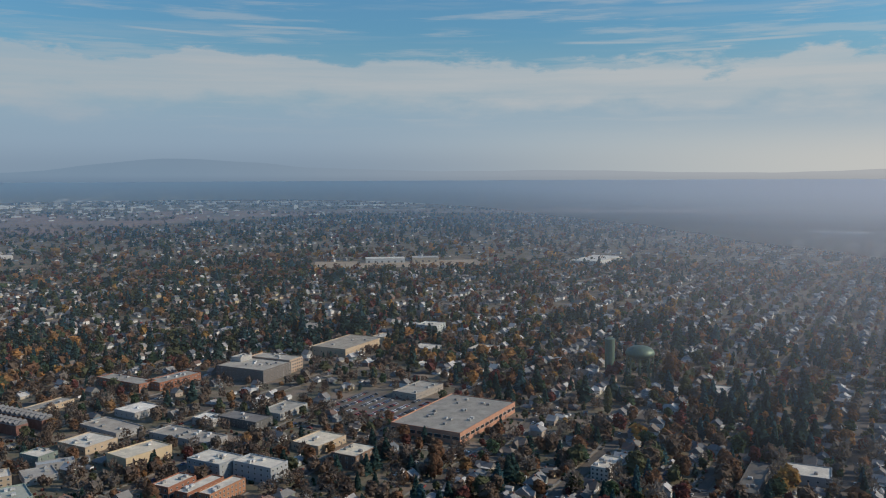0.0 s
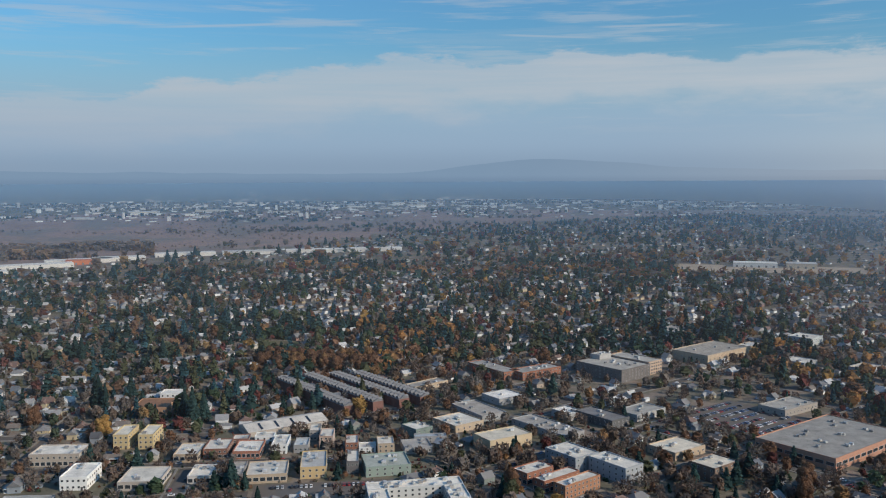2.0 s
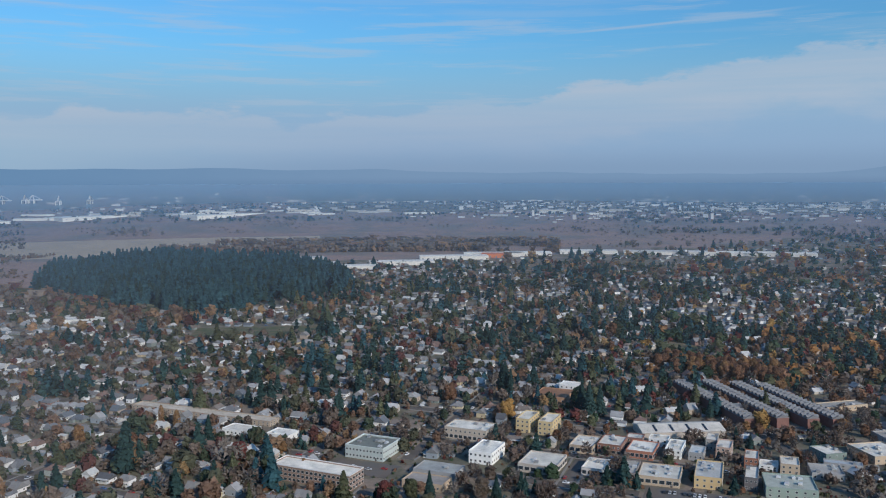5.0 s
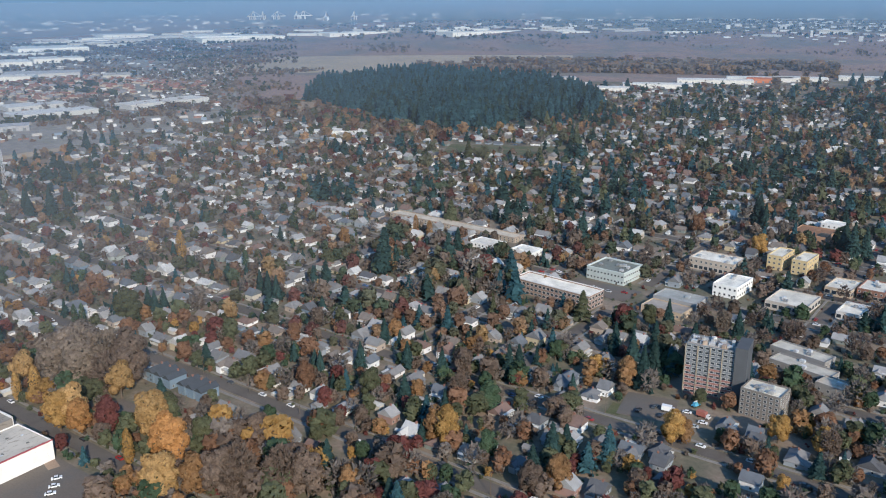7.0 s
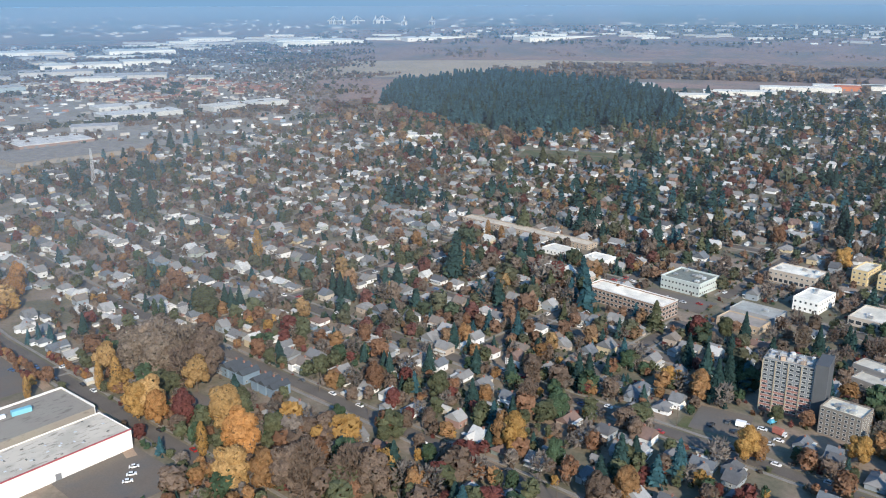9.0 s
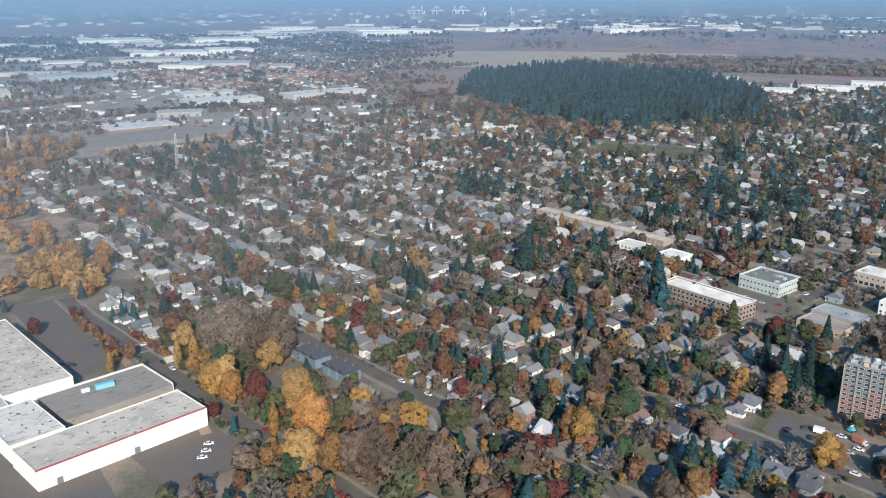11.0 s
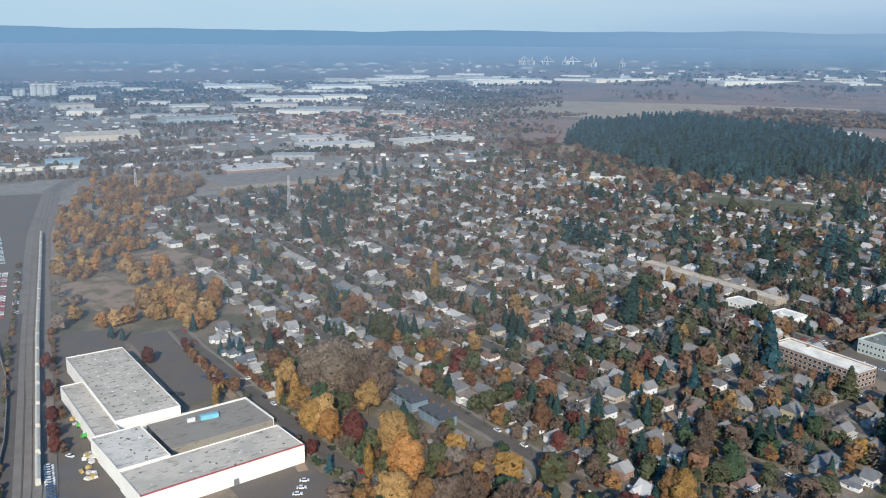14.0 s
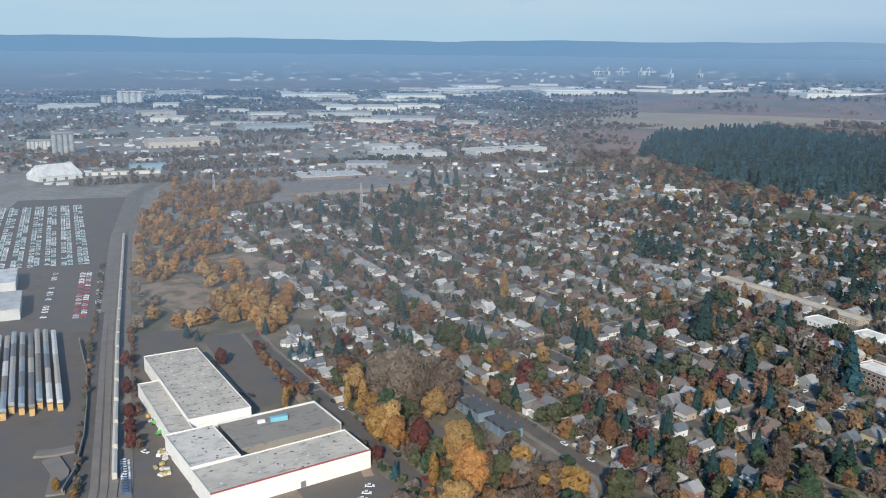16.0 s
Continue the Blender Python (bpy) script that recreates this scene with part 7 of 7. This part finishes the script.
# small blocks of the industrial district
blocks = Heap()
for i in range(2300):
    bb, q = r_.uniform(50, 88), r_.uniform(1350, 4600)
    x, y = -q * math.sin(radians(bb)), q * math.cos(radians(bb))
    if is_free(x, y, 12) and not in_town(x, y) and y > rail_y(x) - (420 if x < -1300 else 200):
        px, py, pz, kk = spot(x, y)
        w2, d2, h2 = r_.uniform(2, 9), r_.uniform(2, 6), r_.uniform(1.5, 4.5)
        q4 = np.array([(-w2, -d2, -4), (w2, -d2, -4), (w2, d2, -4), (-w2, d2, -4), (-w2, -d2, h2), (w2, -d2, h2), (w2, d2, h2), (-w2, d2, h2)])
        m = np.array(pose(px, py, pz, 0, 0, bb + r_.choice((0, 12))))
        blocks.put(q4 * kk @ m[:3, :3].T + m[:3, 3], np.array([(4, 5, 6, 7), (0, 1, 5, 4), (1, 2, 6, 5), (2, 3, 7, 6), (3, 0, 4, 7)]),
                   r_.choice(((0.6, 0.59, 0.56), (0.45, 0.42, 0.38), (0.30, 0.29, 0.28), (0.30, 0.16, 0.12), (0.74, 0.72, 0.69), (0.24, 0.30, 0.36), (0.74, 0.72, 0.69), (0.13, 0.13, 0.13))))
# the far town: pale specks of houses and works beyond the woods
for i in range(1500):
    bb = r_.choice((-24, -12, -3, 4, 12)) + r_.gauss(0, 4.5) if i < 650 else r_.choice((-40, -27, -15, -6, 5, 16, 28, 40, 52, 63, 74)) + r_.gauss(0, 5)
    q = r_.choice((4700, 5500, 6300, 7000)) + r_.gauss(0, 300) if i < 650 else r_.choice((6200, 7600, 8400, 10500, 13000)) + r_.gauss(0, 350)
    x, y = -q * math.sin(radians(bb)), q * math.cos(radians(bb))
    px, py, pz, kk = spot(x, y)
    w2, d2, h2 = r_.uniform(4, 26) * r_.random() + 4, r_.uniform(4, 10), r_.uniform(3, 7) if r_.random() < 0.97 else r_.uniform(16, 34)
    if i >= 650:
        w2, d2, h2 = w2 * 1.8, d2 * 1.8, min(h2, 8.0) * 2.0
    q4 = np.array([(-w2, -d2, -14), (w2, -d2, -14), (w2, d2, -14), (-w2, d2, -14), (-w2, -d2, h2), (w2, -d2, h2), (w2, d2, h2), (-w2, d2, h2)])
    m = np.array(pose(px, py, pz, 0, 0, bb + r_.choice((0, 15))))
    blocks.put(q4 * kk @ m[:3, :3].T + m[:3, 3], np.array([(4, 5, 6, 7), (0, 1, 5, 4), (1, 2, 6, 5), (2, 3, 7, 6), (3, 0, 4, 7)]), r_.choice(((0.74, 0.73, 0.70), (0.60, 0.58, 0.55), (0.40, 0.38, 0.36))))
blocks.link("sheds", [PAINTS], "small far sheds and blocks of the industrial district", "sheds")


def silos(x, y, n, r, h, label, cols, colour=(0.60, 0.59, 0.56)):
    px, py, pz, kk = spot(x, y)
    ob = thing("grain_silo", label, "silo", pose(px, py, pz - 2, 0, 0, bearing(x, y)) @ Matrix.Diagonal((kk, kk, kk, 1)))
    for i in range(n):
        bm = bmesh.new()
        cx, cy = (i % cols - (cols - 1) / 2) * r * 2.02, (i // cols) * r * 2.02
        tube(bm, cx, cy, 0, h, r, r, 16)
        tube(bm, cx, cy, h, h + r * 0.35, r * 1.02, 0.5, 16)
        part("silo", bm, MEMBRANE, ob, colour=colour)
    bm = bmesh.new()
    box(bm, -cols * r, -r * 0.4, h + r * 0.36, cols * r, r * 0.4, h + r * 0.36 + 4)
    part("gallery", bm, PAINT, ob, colour=GREY)


silos(-1725, 221, 12, 4.9, 40, "grey concrete grain silos with a gallery", 4, (0.33, 0.35, 0.36))
silos(-1840, 192, 6, 3.6, 17, "row of low white tanks", 6)
silos(-3260, 655, 8, 11, 40, "group of large white silos", 4)
silos(-3290, 580, 2, 10, 26, "pair of white far tanks", 2)


def crane(x, y, turn):
    """A far container crane: four legs, a long boom and its stays."""
    px, py, pz, kk = spot(x, y)
    ob = thing("container_crane", "pale far container crane at the port", "crane", pose(px, py, pz - 3, 0, 0, turn) @ Matrix.Diagonal((kk * 1.35, kk * 1.35, kk * 1.35, 1)), "port cranes")
    for sx in (-14, 14):
        for sy in (-10, 10):
            bm = bmesh.new()
            beam(bm, (sx, sy, 0), (sx, sy, 46), 2.4)
            part("leg", bm, STEEL, ob, colour=(0.42, 0.47, 0.52))
    bm = bmesh.new()
    beam(bm, (-34, 0, 46), (58, 0, 46), 2.2)
    part("boom", bm, STEEL, ob, colour=(0.42, 0.47, 0.52))
    bm = bmesh.new()
    beam(bm, (-12, 0, 46), (6, 0, 74), 1.4)
    beam(bm, (14, 0, 46), (6, 0, 74), 1.4)
    beam(bm, (6, 0, 74), (54, 0, 47), 0.7)
    beam(bm, (6, 0, 74), (-30, 0, 47), 0.7)
    part("mast", bm, STEEL, ob, colour=(0.42, 0.47, 0.52))
    bm = bmesh.new()
    box(bm, -16, -11, 22, 16, 11, 25)
    part("portal", bm, STEEL, ob, colour=(0.42, 0.47, 0.52))


for x, y, turn in ((-5330, 4690, 20), (-5290, 4760, 120), (-5230, 4850, 20), (-5220, 5060, 120), (-5190, 5100, 30), (-4640, 4800, 120), (-4560, 5020, 110)):
    crane(x, y, turn)


def lattice_mast(x, y, h, label):
    ob = thing("lattice_mast", label, "mast", pose(x, y, 0))
    for i in range(4):
        a = math.pi / 4 + i * math.pi / 2
        bm = bmesh.new()
        beam(bm, (2.4 * math.cos(a), 2.4 * math.sin(a), 0), (0.9 * math.cos(a), 0.9 * math.sin(a), h), 0.16)
        part("leg", bm, STEEL, ob, colour=(0.6, 0.6, 0.6))
    bm = bmesh.new()
    for k in range(10):
        z0, z1 = h * k / 10, h * (k + 1) / 10
        s0, s1 = 2.4 - 1.5 * k / 10, 2.4 - 1.5 * (k + 1) / 10
        for i in range(4):
            a, b = math.pi / 4 + i * math.pi / 2, math.pi / 4 + (i + 1) * math.pi / 2
            beam(bm, (s0 * math.cos(a), s0 * math.sin(a), z0), (s1 * math.cos(b), s1 * math.sin(b), z1), 0.1)
    part("lattice", bm, STEEL, ob, colour=(0.6, 0.6, 0.6))


lattice_mast(-910, 440, 42, "pale steel lattice radio mast among the firs")
lattice_mast(-1140, 330, 30, "thin steel mast by the lots")


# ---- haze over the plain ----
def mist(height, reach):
    """Distance haze as an added thin translucent sheet, lit by sun and sky; it thickens with distance from the camera.
    """
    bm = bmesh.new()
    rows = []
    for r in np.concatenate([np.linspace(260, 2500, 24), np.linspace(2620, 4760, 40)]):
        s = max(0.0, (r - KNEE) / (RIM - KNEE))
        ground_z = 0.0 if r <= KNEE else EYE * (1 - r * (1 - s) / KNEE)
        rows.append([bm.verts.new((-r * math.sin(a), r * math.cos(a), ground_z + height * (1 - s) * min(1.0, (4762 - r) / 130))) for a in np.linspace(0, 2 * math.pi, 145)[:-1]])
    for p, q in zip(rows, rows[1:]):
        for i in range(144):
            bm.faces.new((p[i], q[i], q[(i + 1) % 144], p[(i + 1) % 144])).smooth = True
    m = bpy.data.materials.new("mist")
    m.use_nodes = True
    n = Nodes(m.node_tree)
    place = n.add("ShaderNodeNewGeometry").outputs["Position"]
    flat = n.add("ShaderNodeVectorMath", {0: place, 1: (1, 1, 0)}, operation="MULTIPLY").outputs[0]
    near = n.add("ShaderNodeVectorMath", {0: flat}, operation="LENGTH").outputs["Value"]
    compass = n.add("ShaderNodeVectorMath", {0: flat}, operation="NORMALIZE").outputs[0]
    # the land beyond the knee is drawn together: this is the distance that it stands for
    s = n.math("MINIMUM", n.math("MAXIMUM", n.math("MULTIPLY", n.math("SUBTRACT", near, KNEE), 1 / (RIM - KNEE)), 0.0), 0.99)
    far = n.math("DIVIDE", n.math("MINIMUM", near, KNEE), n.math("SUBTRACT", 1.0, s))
    sunward = n.ramp(n.add("ShaderNodeVectorMath", {0: compass, 1: Vector((SUN_DIR.x, SUN_DIR.y, 0)).normalized()}, operation="DOT_PRODUCT").outputs["Value"], -0.25, 0.65)   # sun glare put into the haze: paler and denser towards the sun
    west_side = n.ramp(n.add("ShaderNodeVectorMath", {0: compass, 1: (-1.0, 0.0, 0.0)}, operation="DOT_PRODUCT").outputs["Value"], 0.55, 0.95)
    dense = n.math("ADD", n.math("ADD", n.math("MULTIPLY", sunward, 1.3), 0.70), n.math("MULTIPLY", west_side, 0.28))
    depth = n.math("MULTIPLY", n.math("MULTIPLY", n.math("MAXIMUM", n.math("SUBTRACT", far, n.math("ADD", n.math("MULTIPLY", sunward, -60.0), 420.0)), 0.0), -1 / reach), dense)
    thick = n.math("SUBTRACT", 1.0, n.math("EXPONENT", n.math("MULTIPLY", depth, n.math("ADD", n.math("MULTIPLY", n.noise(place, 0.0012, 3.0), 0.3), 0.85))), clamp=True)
    veil = n.math("MULTIPLY", n.math("MULTIPLY", west_side, n.ramp(far, 260.0, 600.0)), 0.155)   # whitish haze put in as a thin layer over the western streets
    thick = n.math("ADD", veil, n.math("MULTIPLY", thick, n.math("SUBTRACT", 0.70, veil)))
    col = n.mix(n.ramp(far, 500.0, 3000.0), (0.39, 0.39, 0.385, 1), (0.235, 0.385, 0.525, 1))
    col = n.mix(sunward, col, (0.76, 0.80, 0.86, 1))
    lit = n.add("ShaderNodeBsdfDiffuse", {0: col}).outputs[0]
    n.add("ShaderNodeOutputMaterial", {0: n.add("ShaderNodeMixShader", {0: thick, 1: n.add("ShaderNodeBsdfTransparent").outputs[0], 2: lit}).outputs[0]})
    tagged(new("mist", mesh_of(bm, "mist", [m])), "translucent bluish sheet standing in for distance haze", "mist", kind="structure")


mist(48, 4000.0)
